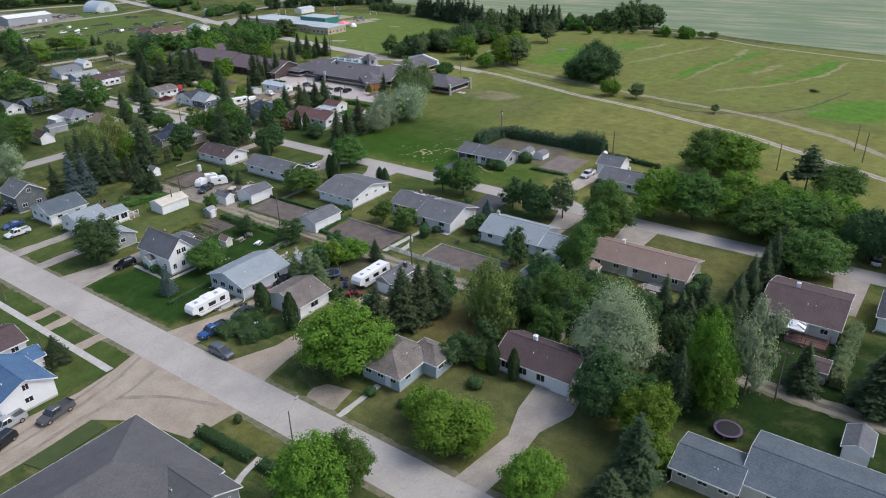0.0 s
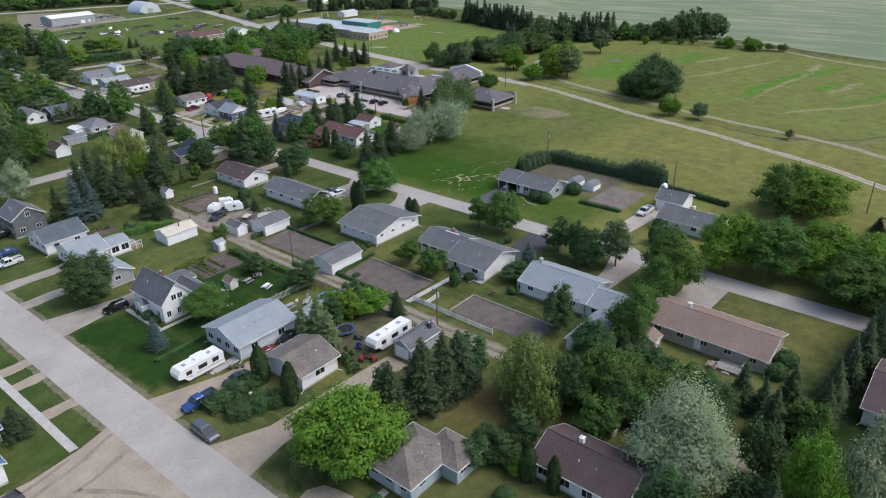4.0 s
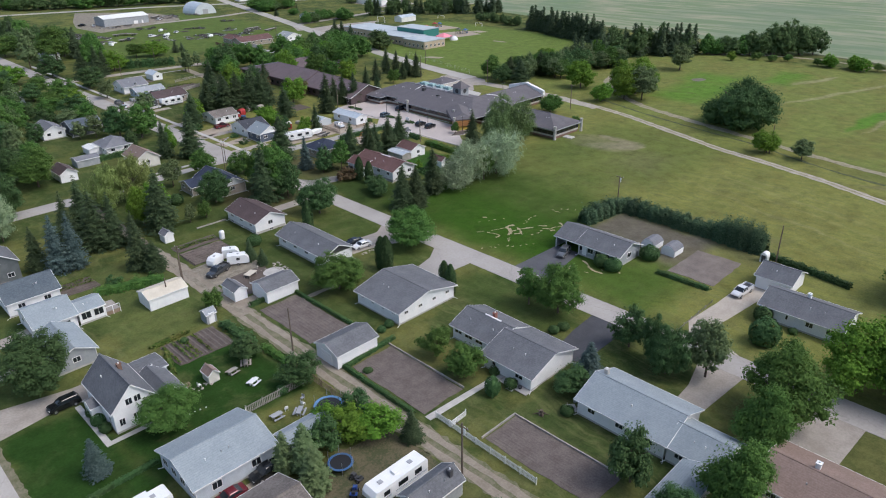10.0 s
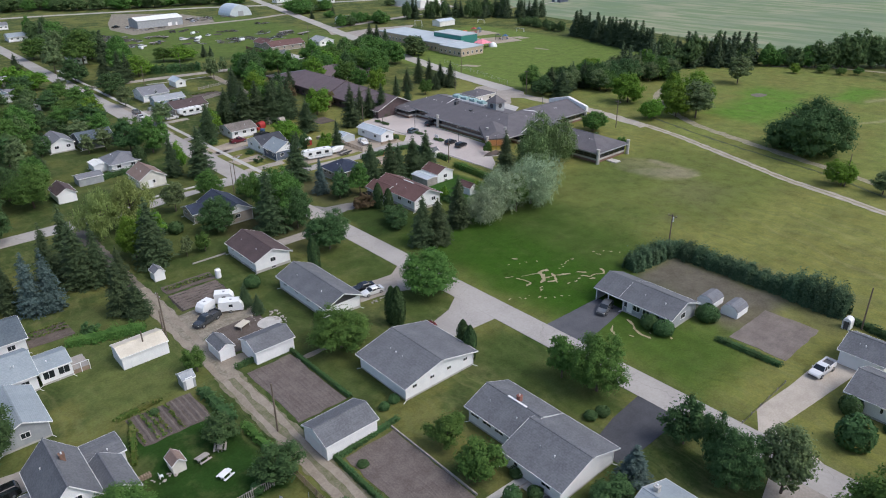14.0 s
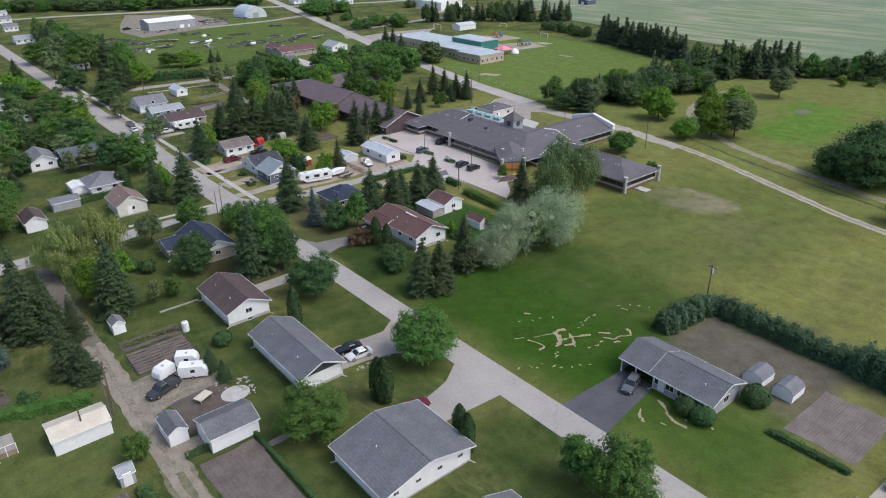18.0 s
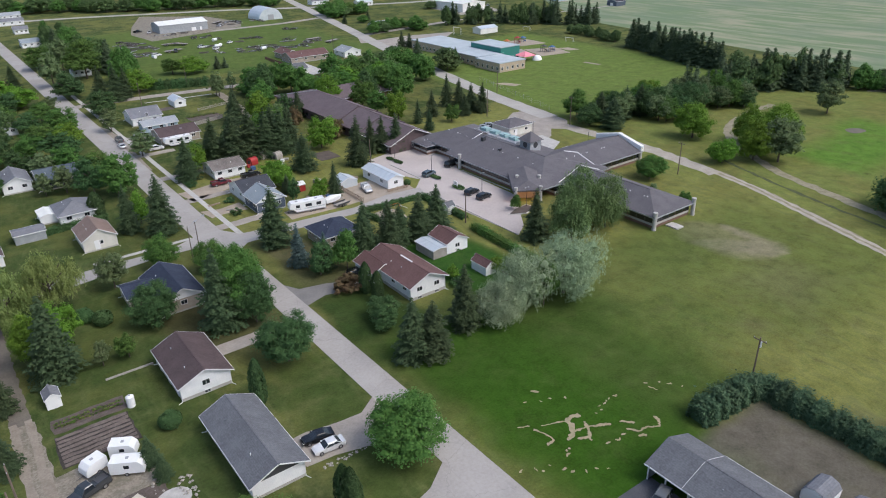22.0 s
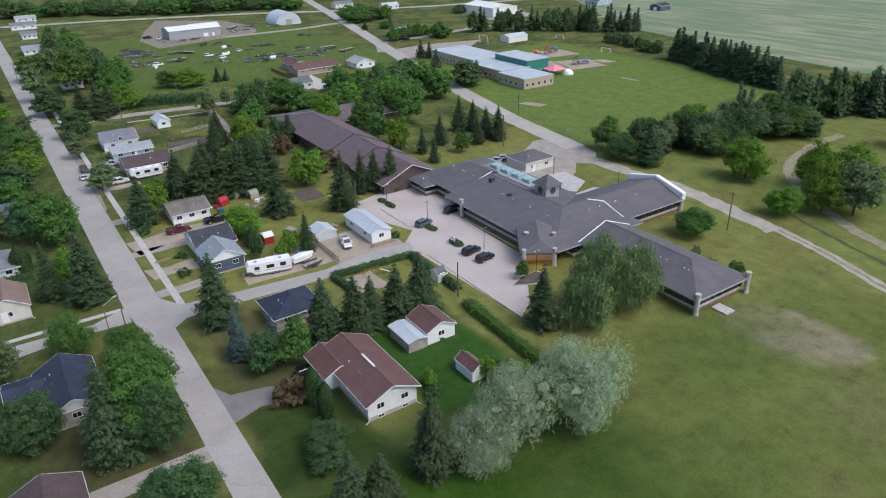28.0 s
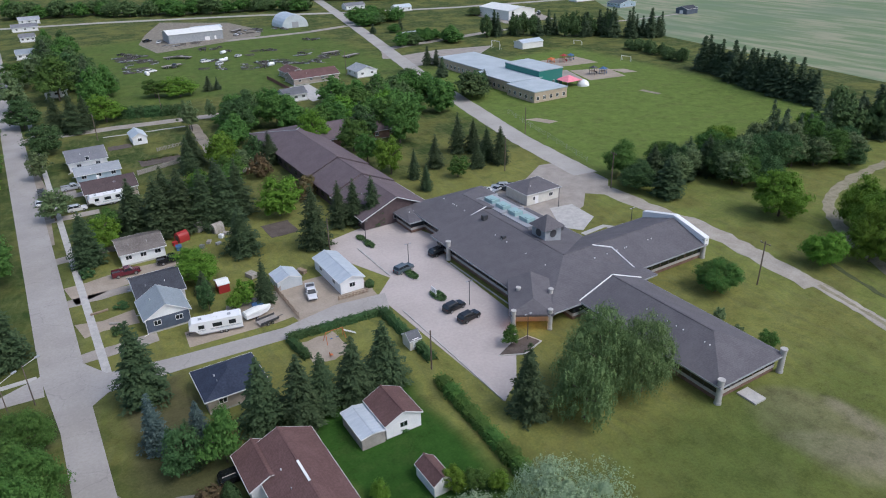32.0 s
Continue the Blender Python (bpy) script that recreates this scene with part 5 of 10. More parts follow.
house("house", "low house with a pale blue-grey roof", 134.4, 308.0, 146.8, 316.0, 2.6, "x", 1.4, ROOF_PALE, SIDE_BLUE, "W2 S3", 0.4)
house("house", "white house with a pale green front gable", 133.8, 320.0, 145.0, 332.0, 3.0, "x", 2.4, ROOF_MID, SIDE_WHITE, "S2 W2 SU0.5", 0.4)
house("garage", "white garage with a pale roof on a lawn", 154.6, 338.0, 159.6, 346.4, 2.5, "y", 1.4, METAL_PALE, SIDE_WHITE, "S1", 0.25, "garage", 0.1, vents=0)
house("house", "white house at the roadside with a pale roof", 257.4, 383.0, 267.8, 394.6, 2.9, "y", 2.0, ROOF_PALE, SIDE_WHITE, "S2 W2", 0.4)
house("house", "long low house with a red-brown roof", 229, 387, 251, 399, 2.8, "x", 2.2, ROOF_MAROON, SIDE_TAN, "S4 W2", 0.5)
house("house_wing", "red-brown roofed wing of a long house", 231, 398, 240, 412, 2.8, "y", 2.0, ROOF_MAROON, SIDE_TAN, "W3", 0.5)
house("workshop", "large cream metal workshop with a shallow roof", 209, 534, 241, 552, 5.2, "x", 1.6, METAL_WHITE, SIDE_GREY, "SG0.7 SD0.85", 0.3, "workshop", 0.1)
house("workshop", "pale annex behind a metal workshop", 228, 553, 246, 563, 4.2, "x", 1.0, METAL_PALE, SIDE_CREAM, "", 0.3, "workshop", 0.1)
house("workshop", "white metal shop near the far fields", 412, 478, 434, 512, 6.0, "y", 2.0, METAL_WHITE, METAL_WHITE, "SG0.5", 0.3, "workshop", 0.1)
house("shed", "long white metal shed by a playground", 357, 392, 371, 400, 3.2, "x", 1.2, METAL_PALE, METAL_WHITE, "", 0.2, "shed", 0.05, vents=0)

# ---- trees ----


def cards(c, nrm, size, rng, aspect=1.5, hang=0.0):
    """Leaf cards: one pointed spray at each centre, facing about nrm."""
    n = len(c)
    nrm = nrm / np.linalg.norm(nrm, axis=1, keepdims=True)
    t = rng.normal(size=(n, 3)) * (1 - hang) + np.array([0, 0, -1.6]) * hang
    t -= nrm * (t * nrm).sum(1, keepdims=True)
    t /= np.linalg.norm(t, axis=1, keepdims=True)
    b = np.cross(nrm, t)
    s = (size * rng.uniform(0.65, 1.35, n))[:, None]
    k = s * 0.82 / aspect
    p = np.stack([c - t * s * 0.42 - b * k, c - t * s * 0.42 + b * k, c + t * s * 0.82 - nrm * s * 0.1], 1)
    return p.reshape(-1, 3), np.arange(n * 3).reshape(n, 3)


def quad_mesh(name, v, q, m, extra=None):
    me = bpy.data.meshes.new(name)
    faces = q.tolist()
    verts = v.tolist()
    if extra:
        k = len(verts)
        verts += [tuple(p) for p in extra[0]]
        faces += [tuple(k + i for i in f) for f in extra[1]]
    me.from_pydata(verts, [], faces)
    me.materials.append(m)
    return me


OCT_V = np.array([(1, 0, 0), (0, 1, 0), (-1, 0, 0), (0, -1, 0), (0, 0, 1), (0, 0, -1)], float)
OCT_F = [(0, 1, 4), (1, 2, 4), (2, 3, 4), (3, 0, 4), (1, 0, 5), (2, 1, 5), (3, 2, 5), (0, 3, 5)]


def trunk_mesh(h, r, rng, limbs=5, spread=2.0, z0=0.25):
    """Tapered trunk with a slight lean, and limbs that rise into the crown."""
    out = []
    pts = [Vector((0, 0, -0.1))]
    for i in range(4):
        k = (i + 1) / 4
        pts.append(Vector((rng.uniform(-0.15, 0.15) * k, rng.uniform(-0.15, 0.15) * k, h * k)))
    for i in range(4):
        a, b = pts[i], pts[i + 1]
        d = b - a
        rot = d.to_track_quat("Z", "Y").to_matrix()
        v, f = cyl(0, 0, 0, d.length, r * (1 - 0.2 * i), r * (0.8 - 0.2 * i), 7)
        out.append(([tuple(rot @ Vector(p) + a) for p in v], f))
    for i in range(limbs):
        a0 = 2 * math.pi * (i + rng.uniform(0, 0.6)) / limbs
        k = z0 + (0.85 - z0) * rng.uniform(0.1, 0.9)
        s = Vector((0, 0, h * k))
        e = s + Vector((math.cos(a0) * spread, math.sin(a0) * spread, spread * rng.uniform(0.5, 1.0)))
        out.append(bar(s, e, r * 0.3, 5))
    return join(*out)


def crown(kind, seed, n, rng, w, h, z_low, clumps, leaf, droop=0.0, flat=1.0, puff=1.0):
    """A lumpy crown: clumps spread through an uneven dome, leaves on and in each clump, darker hollows left between."""
    cs, rs = [], []
    tries = 0
    nl = rng.integers(5, 8)
    la = rng.uniform(0, 6.28) + np.arange(nl) * 6.283 / nl + rng.normal(size=nl) * 0.25
    lr = np.where(np.arange(nl) == 0, 0.10, rng.uniform(0.32, 0.62, nl))
    lobes = np.stack([lr * np.cos(la), lr * np.sin(la), rng.uniform(0.55, 0.98, nl)], 1)
    lobes[0, 2] = 1.0
    while len(cs) < clumps and tries < 4000:
        tries += 1
        lx, ly, lt = lobes[tries % nl]
        d = rng.normal(size=3)
        d /= np.linalg.norm(d)
        d *= rng.uniform(0.3, 0.95) ** 0.6
        z = lt * (0.5 + 0.5 * d[2])
        pw = 0.50 * (1.05 - 0.45 * max(0, d[2]) - 0.2 * max(0, -d[2]))
        px, py = lx + d[0] * pw, ly + d[1] * pw
        pos = np.array([px * w / 2, py * w / 2, z_low + (h - z_low) * 0.94 * z])
        r = w * rng.uniform(0.06, 0.15) * puff
        if all(np.linalg.norm(pos - c) > 0.55 * (r + q) for c, q in zip(cs, rs)) or tries > 2500:
            cs.append(pos)
            rs.append(r)
    cs, rs = np.array(cs), np.array(rs)
    pick = rng.choice(len(cs), n, p=rs ** 2 / (rs ** 2).sum())
    d = rng.normal(size=(n, 3))
    d /= np.linalg.norm(d, axis=1, keepdims=True)
    d[:, 2] = np.where(d[:, 2] < -0.3, -d[:, 2] * 0.5, d[:, 2])
    c = cs[pick] + d * (rs[pick] * rng.uniform(0.55, 1.38, n) ** 0.8)[:, None] * np.array([1, 1, flat])
    # some leaves fill the hollows between the clumps
    loose = rng.uniform(0, 1, n) < 0.05
    e = rng.normal(size=(n, 3))
    e /= np.linalg.norm(e, axis=1, keepdims=True)
    zf = (e[:, 2] + 1) / 2
    pwf = 1.0 - 0.35 * np.maximum(0, zf - 0.45) - 0.25 * np.maximum(0, 0.25 - zf)
    rf = rng.uniform(0.7, 0.95, n)
    fill = np.stack([e[:, 0] * w / 2 * pwf * rf, e[:, 1] * w / 2 * pwf * rf, z_low + (h - z_low) * (0.5 + e[:, 2] * 0.5 * rf)], 1)
    c[loose] = fill[loose]
    d[loose] = e[loose]
    if droop:
        k = np.hypot(c[:, 0], c[:, 1]) / (w / 2)
        c[:, 2] -= droop * (k ** 2) * rng.uniform(0.3, 1.0, n) * h * 0.5
        c[:, 2] = np.maximum(c[:, 2], 0.4)
    nr = d * 1.0 + rng.normal(size=(n, 3)) * (0.34 if puff == 1.0 else 0.22) + np.array([0, 0, 0.45])
    if droop:
        # each anchor carries a hanging strand of small leaves
        k = 4
        step = np.tile(np.arange(k), n)
        c = np.repeat(c, k, axis=0) + rng.normal(size=(n * k, 3)) * 0.09
        c[:, 2] = np.maximum(c[:, 2] - step * leaf * 0.62, 0.2)
        nr = np.repeat(nr, k, axis=0) * 0.6 + rng.normal(size=(n * k, 3)) * 0.35
        v, q = cards(c, nr, leaf * 0.72, rng, 2.2, 0.75)
    else:
        v, q = cards(c, nr, leaf, rng, 1.4)
    ev, ef = [], []
    for p, r in zip(cs, rs):
        k = len(ev)
        zz = p.copy()
        if droop:
            zz[2] -= droop * 0.3 * h * 0.5 * (np.hypot(p[0], p[1]) / (w / 2)) ** 2
        ev += (OCT_V * r * (0.42 if droop else 0.62) * rng.uniform(0.85, 1.1, (len(OCT_V), 1)) + zz).tolist()
        ef += [tuple(k + i for i in f) for f in OCT_F]
    return v, q, (ev, ef)


def conifer(n_whorl, rng, w, h, z_low, leaf, power=0.9, droop=0.25, boughs=9):
    """Tiers of separate boughs with side sprays, shortening towards a pointed top; gaps stay between the tiers."""
    cs, ns = [], []
    for i in range(n_whorl):
        k = ((i + rng.uniform(0, 0.7)) / n_whorl) ** 0.92
        z = z_low + (h - z_low) * k
        rad = w / 2 * (1 - k) ** power * min(1, 0.72 + 2.2 * k) * rng.uniform(0.8, 1.1) + 0.10
        nb = max(4, int(boughs * (1 - k) ** 0.7 + 3.5))
        a0 = rng.uniform(0, 6.28)
        for j in range(nb):
            a = a0 + 6.283 * j / nb + rng.uniform(-0.22, 0.22)
            ca, sa = math.cos(a), math.sin(a)
            rr = rad * rng.uniform(0.62, 1.18)
            m = max(2, int(rr / (leaf * 0.7)))
            lift = rng.uniform(-0.1, 0.16)
            for s in range(m):
                t = (s + 0.8) / m
                half = 0.34 * rr * (1.15 - t) * min(1, 2.5 * t)
                for q in ((-1, 0, 1) if half > leaf * 0.45 else (0,)):
                    side = q * half + rng.normal() * 0.08 * rr
                    drop = droop * rr * t * t - 0.16 * rr * max(0, t - 0.7) + 0.18 * abs(q) * half - lift * rr * t
                    cs.append((ca * rr * t - sa * side, sa * rr * t + ca * side, z - drop + rng.uniform(-0.06, 0.06)))
                    ns.append((ca * 0.45 - sa * q * 0.4 + rng.normal() * 0.22, sa * 0.45 + ca * q * 0.4 + rng.normal() * 0.22, 1.0 + rng.normal() * 0.2))
    v, q = cards(np.array(cs), np.array(ns), leaf, rng, 1.6)
    core = cyl(0, 0, z_low + 0.3, h * 0.94, w * 0.2, 0.03, 8)
    return v, q, core


PROTO = {}
RAW = {}


def proto(kind, names, label, category, trunk, crowns, mat_leaf, w, h):
    """Keep the meshes of one kind of tree: several crowns on a trunk."""
    tm = bpy.data.meshes.new("trunk")
    tm.from_pydata(trunk[0], [], trunk[1])
    tm.materials.append(BARK)
    RAW[kind] = (crowns, mat_leaf)
    PROTO[kind] = (names, label, category, tm, [quad_mesh("crown", v, q, mat_leaf, e) for v, q, e in crowns], w, h)


for kind, mat_leaf, label, w, h, zl, n, cl, leaf, droop in (
    ("maple", LEAF_MAPLE, "leafy green broadleaf tree with a rounded crown", 10, 11, 1.8, 15000, 110, 0.205, 0),
    ("dark", LEAF_DARK, "dark green broadleaf tree with a dense crown", 10, 11, 1.4, 15000, 110, 0.205, 0),
    ("lime", LEAF_LIME, "bright lime-green broadleaf tree", 10, 10, 1.2, 15000, 110, 0.205, 0),
    ("ash", LEAF_ASH, "loose grey-green broadleaf tree with gaps", 9, 12, 2.4, 6000, 80, 0.29, 0),
    ("silver", LEAF_SILVER, "silvery willow with a billowing pale crown", 12, 13, 1.0, 26000, 64, 0.165, 0),
    ("sage", LEAF_SAGE, "silvery willow with a billowing pale crown", 12, 13, 1.0, 9000, 64, 0.22, 0.12),
    ("willow", LEAF_WILLOW, "broad yellow-green willow with a spreading crown", 16, 11, 1.4, 12000, 90, 0.26, 0.08),
    ("willowg", LEAF_BIRCH, "tall weeping birch with hanging grey-green twigs", 14, 16, 1.6, 8000, 110, 0.30, 0.22),
    ("dome", LEAF_DARK, "broad dense dark green tree with branches to the ground", 20, 13, 0.1, 22000, 150, 0.30, 0),
    ("far_ash", LEAF_ASH, "grey-green tree among village houses", 9, 12, 1.2, 1700, 50, 0.62, 0),
    ("weeping", LEAF_WEEP, "weeping willow with long hanging green twigs", 11, 11, 0.6, 4800, 90, 0.32, 0.40),
    ("redshrub", LEAF_RED, "bronze-leaved ornamental garden bush", 6, 4.6, 0.2, 1500, 20, 0.36, 0),
    ("shrub", LEAF_DARK, "clipped round dark green bush", 5, 4, 0.1, 1700, 22, 0.32, 0),
    ("far_maple", LEAF_MAPLE, "leafy green tree among village houses", 11, 11, 1.0, 3200, 60, 0.58, 0),
    ("far_dark", LEAF_HAZE, "dark green tree among village houses", 11, 11, 0.8, 3200, 60, 0.58, 0),
    ("far_lime", LEAF_LIME, "light green tree at a wood's edge", 11, 11, 0.8, 1800, 60, 0.7, 0),
):
    puff = 1.3 if kind in ("silver", "sage") else 1.0
    crowns = [crown(kind, s, n, np.random.default_rng(hash_i), w, h, zl, cl, leaf, droop, 1.5 if puff > 1 else 1.0, puff) for s, hash_i in ((0, 11 + len(kind)), (1, 57 + 3 * len(kind)), (2, 91 + 5 * len(kind)))]
    if n > 5000:
        crowns += [crown(kind, s, n * 3 // 10, np.random.default_rng(140 + s + len(kind)), w, h, zl, cl // 2, leaf * 1.75, droop, 1.0, puff) for s in (3, 4)]
    rr = random.Random(len(kind))
    proto(kind, "bush" if "shrub" in kind else "tree", label, "bush" if "shrub" in kind else "tree", trunk_mesh(h * 0.62, 0.09 + w * 0.016, rr, 6, w * 0.26, 0.3), crowns, mat_leaf, w, h)
for kind, mat_leaf, label, w, h, zl, nw, leaf, power, droop in (
    ("spruce", NEEDLE, "dark green spruce with drooping boughs", 7, 14, 0.3, 34, 0.34, 0.72, 0.34),
    ("bluespruce", NEEDLE_BLUE, "blue spruce with dense tiered boughs", 6, 11, 0.2, 30, 0.30, 0.72, 0.2),
    ("larch", LEAF_ASH, "feathery light green conifer", 5, 8, 0.3, 26, 0.32, 0.75, 0.1),
    ("pine", NEEDLE, "open pine with a ragged crown", 9, 13, 4.0, 13, 0.8, 0.5, 0.0),
    ("far_spruce", NEEDLE_HAZE, "dark spruce in a row of conifers", 8, 13, 0.3, 20, 0.85, 0.74, 0.25),
):
    crowns = [conifer(nw, np.random.default_rng(200 + 17 * s + len(kind)), w, h, zl, leaf, power, droop) for s in range(3)]
    proto(kind, "conifer", label, "conifer", cyl(0, 0, -0.1, h * 0.9, 0.2, 0.03, 7), crowns, mat_leaf, w, h)



def column(rng, n, w, h, leaf):
    """A columnar cedar: upright sprays over a spindle with a rounded tip."""
    k = rng.uniform(0, 1, n) ** 0.85
    a = rng.uniform(0, 6.283, n)
    prof = np.minimum(1, (1 - k) * 2.6) ** 0.55 * (0.82 + 0.18 * np.minimum(1, k * 5))
    flute = 1 + 0.10 * np.sin(a * 5 + k * 3) + rng.normal(size=n) * 0.06
    r = w / 2 * prof * flute
    c = np.stack([r * np.cos(a), r * np.sin(a), 0.1 + k * h], 1)
    nr = np.stack([np.cos(a), np.sin(a), 0.35 + 0.0 * a], 1) + rng.normal(size=(n, 3)) * 0.35
    v, q = cards(c, nr, leaf, rng, 2.0, 0.6)
    return v, q, cyl(0, 0, 0.1, h * 0.9, w * 0.36, w * 0.12, 9)




def ball(rng, n, w, h, leaf):
    """A clipped bush: small leaves close over an uneven egg-shaped core."""
    d = rng.normal(size=(n, 3))
    d /= np.linalg.norm(d, axis=1, keepdims=True)
    lump = 1 + 0.05 * np.sin(d[:, 0] * 7 + 1) + 0.05 * np.sin(d[:, 1] * 6) + rng.normal(size=n) * 0.035
    c = d * lump[:, None] * np.array([w / 2, w / 2, h * 0.5]) + np.array([0, 0, h * 0.55])
    v, q = cards(c, d + rng.normal(size=(n, 3)) * 0.3 + np.array([0, 0, 0.15]), leaf, rng, 1.4)
    return v, q, ((OCT_V * np.array([w * 0.44, w * 0.44, h * 0.44]) + np.array([0, 0, h * 0.55])).tolist(), OCT_F)


proto("clipped", "bush", "clipped round dark green bush", "bush", cyl(0, 0, -0.1, 0.5, 0.1, 0.05, 6), [ball(np.random.default_rng(400 + s), 1500, 3.0, 2.8, 0.22) for s in range(3)], LEAF_DARK, 3.0, 2.8)
proto("cedar", "conifer", "narrow dark green columnar cedar", "conifer", cyl(0, 0, -0.1, 5.0, 0.15, 0.03, 7), [column(np.random.default_rng(300 + s), 2200, 2.4, 7.0, 0.30) for s in range(3)], NEEDLE_CEDAR, 2.4, 7)

T_RND = random.Random(4)


def tree(kind, x, y, h, w, label="", group=""):
    names, lab, cat, tm, crowns, w0, h0 = PROTO[kind]
    e = new(names)
    e.empty_display_size = 0.5
    sx = w / w0
    e.matrix_basis = Matrix.LocRotScale((x, y, -0.14 * h if cat == "bush" else 0), Euler((0, 0, T_RND.uniform(0, 6.28))), (sx * T_RND.uniform(0.93, 1.07), sx * T_RND.uniform(0.93, 1.07), h / h0))
    tagged(e, label or lab, cat, group)
    if cat != "bush":
        share("trunk", tm, (0, 0, 0), e)
    pick = T_RND.randrange(3)
    share("crown", (crowns[3:] or crowns)[pick % 2] if w < 0.72 * w0 or y > 250 else crowns[pick], (0, 0, 0), e)
    return e


def hedge(x0, y0, x1, y1, h, w, m, label, n_per_m=42, leaf=0.4, bumpy=0.25):
    """A clipped or shaggy hedge along a line: leaves over an uneven core."""
    rng = np.random.default_rng(int(abs(x0 * 7 + y0 * 3)) + 1)
    length = math.hypot(x1 - x0, y1 - y0)
    e = thing("hedge", (x0 + x1) / 2, (y0 + y1) / 2, 0, math.degrees(math.atan2(y1 - y0, x1 - x0)), label, "hedge")
    count = max(1, round(length / 3.0))
    seg = length / count
    for i in range(count):
        # one bush after another, each a little different in height and girth
        hh, ww = h * rng.uniform(1 - 0.22 * bumpy, 1 + 0.3 * bumpy), w * rng.uniform(1 - 0.15 * bumpy, 1 + 0.25 * bumpy)
        n = int(n_per_m * seg * (hh + ww) / 3)
        u = rng.uniform(-seg * 0.54, seg * 0.54, n)
        a = rng.uniform(0, math.pi, n)
        swell = (1 + bumpy * (np.sin(u * 1.9 + i) * 0.35 + rng.normal(size=n) * 0.25)) * (1 - 0.25 * bumpy * np.abs(u / seg * 2) ** 2)
        sq = 1 / np.maximum(np.abs(np.cos(a)), np.abs(np.sin(a))) * 0.6 + 0.4
        yy = np.cos(a) * ww / 2 * sq * swell
        zz = np.sin(a) * hh * np.minimum(sq, 1.25) * swell * 0.86 * rng.uniform(0.0, 1.0, n) ** 0.25
        c = np.stack([u, yy, np.maximum(zz, 0.08)], 1)
        nr = np.stack([rng.normal(size=n) * 0.4, np.cos(a) * 0.8 + rng.normal(size=n) * 0.35, np.sin(a) + 0.3 + rng.normal(size=n) * 0.3], 1)
        v, q = cards(c, nr, leaf, rng, 1.4)
        ends = (-seg * (0.36 if i == 0 else 0.5), seg * (0.36 if i == count - 1 else 0.5))
        core = boxes((ends[0], -ww * 0.3, 0, ends[1], ww * 0.3, hh * 0.62))
        share("bush", quad_mesh("bush", v, q, m, core), (-length / 2 + (i + 0.5) * seg, 0, 0), e)
    return e


# trees along the streets and in the yards
tree("lime", 40.1, 52.2, 13.3, 14.7)
tree("spruce", 49.7, 53.7, 11.0, 7.5)
tree("dark", 52.4, 56.6, 7.5, 6.5)
tree("spruce", 55.6, 52.6, 12.4, 8.6)
tree("spruce", 62.3, 51.0, 11.0, 8.4)
tree("spruce", 59.0, 51.4, 12.4, 7.6)
tree("dark", 65.4, 52.0, 8.0, 7.0)
tree("cedar", 44.1, 77.2, 6.6, 2.6)
tree("cedar", 43.6, 69.0, 7.4, 2.5)
tree("bluespruce", 38.6, 99.3, 6.4, 4.5)
tree("dark", 39.2, 125.1, 10.7, 11.0)
tree("maple", 50.8, 102.0, 6.8, 9.0)
tree("lime", 65.6, 84.4, 5.4, 5.4)
tree("lime", 69.8, 78.7, 5.8, 7.1)
tree("spruce", 72.9, 74.1, 5.4, 3.8)
tree("larch", 58.8, 80.0, 8.0, 5.6)
tree("larch", 56.6, 81.6, 7.0, 4.2)
tree("larch", 57.6, 76.0, 7.4, 5.6)
tree("shrub", 56.6, 70.6, 3.4, 3.4)
tree("dark", 63.6, 81.4, 6.2, 5.6)
tree("lime", 66.6, 80.2, 5.6, 6.0)
tree("dark", 69.6, 83.6, 5.6, 5.6)
tree("shrub", 55.4, 67.6, 1.6, 2.6)
tree("dark", 69.2, 97.1, 6.2, 6.8)
tree("dark", 67.1, 109.5, 4.9, 5.9)
tree("maple", 71.5, 127.6, 5.0, 4.5)
tree("maple", 116.8, 121.8, 9.2, 11.2)
tree("cedar", 104.9, 144.8, 8.2, 2.3)
tree("cedar", 104.8, 116.4, 7.9, 2.5)
tree("maple", 93.1, 117.4, 8.0, 11.4)
tree("spruce", 87.5, 141.8, 5.0, 3.7)
tree("spruce", 88.1, 137.9, 4.2, 2.9)
tree("redshrub", 134.3, 167.5, 4.6, 7.5)
tree("cedar", 136.2, 164.4, 6.6, 2.3)
tree("cedar", 136.4, 160.4, 6.2, 2.3)
tree("dark", 134.0, 153.6, 4.8, 6.4)
tree("dark", 131.4, 151.0, 4.4, 5.8)
tree("spruce", 130.3, 139.5, 12.0, 7.7)
tree("spruce", 133.6, 138.2, 11.0, 7.5)
tree("spruce", 143.2, 141.8, 13.0, 7.8)
tree("sage", 149.2, 139.6, 9.0, 9.4)
tree("sage", 156.2, 141.4, 12.6, 12.3)
tree("sage", 166.3, 139.6, 13.6, 14.0)
tree("maple", 160.0, 138.6, 10.6, 5.4)
tree("willowg", 190.6, 158.6, 17.6, 12.6)
tree("willowg", 196.8, 155.4, 15.4, 10.4)
tree("willowg", 185.4, 155.4, 12.6, 9.4)
tree("spruce", 179.0, 160.6, 12.8, 7.3)
tree("maple", 232.2, 169.9, 6.8, 8.5)
tree("lime", 273.1, 184.8, 12.3, 11.6)
tree("lime", 258.6, 164.4, 8.0, 9.0)
tree("ash", 271.4, 154.4, 14.8, 13.0)
tree("lime", 267.4, 160.0, 13.0, 11.0)
tree("lime", 278.0, 161.4, 16.0, 14.4)
tree("lime", 282.0, 171.0, 13.0, 11.0)
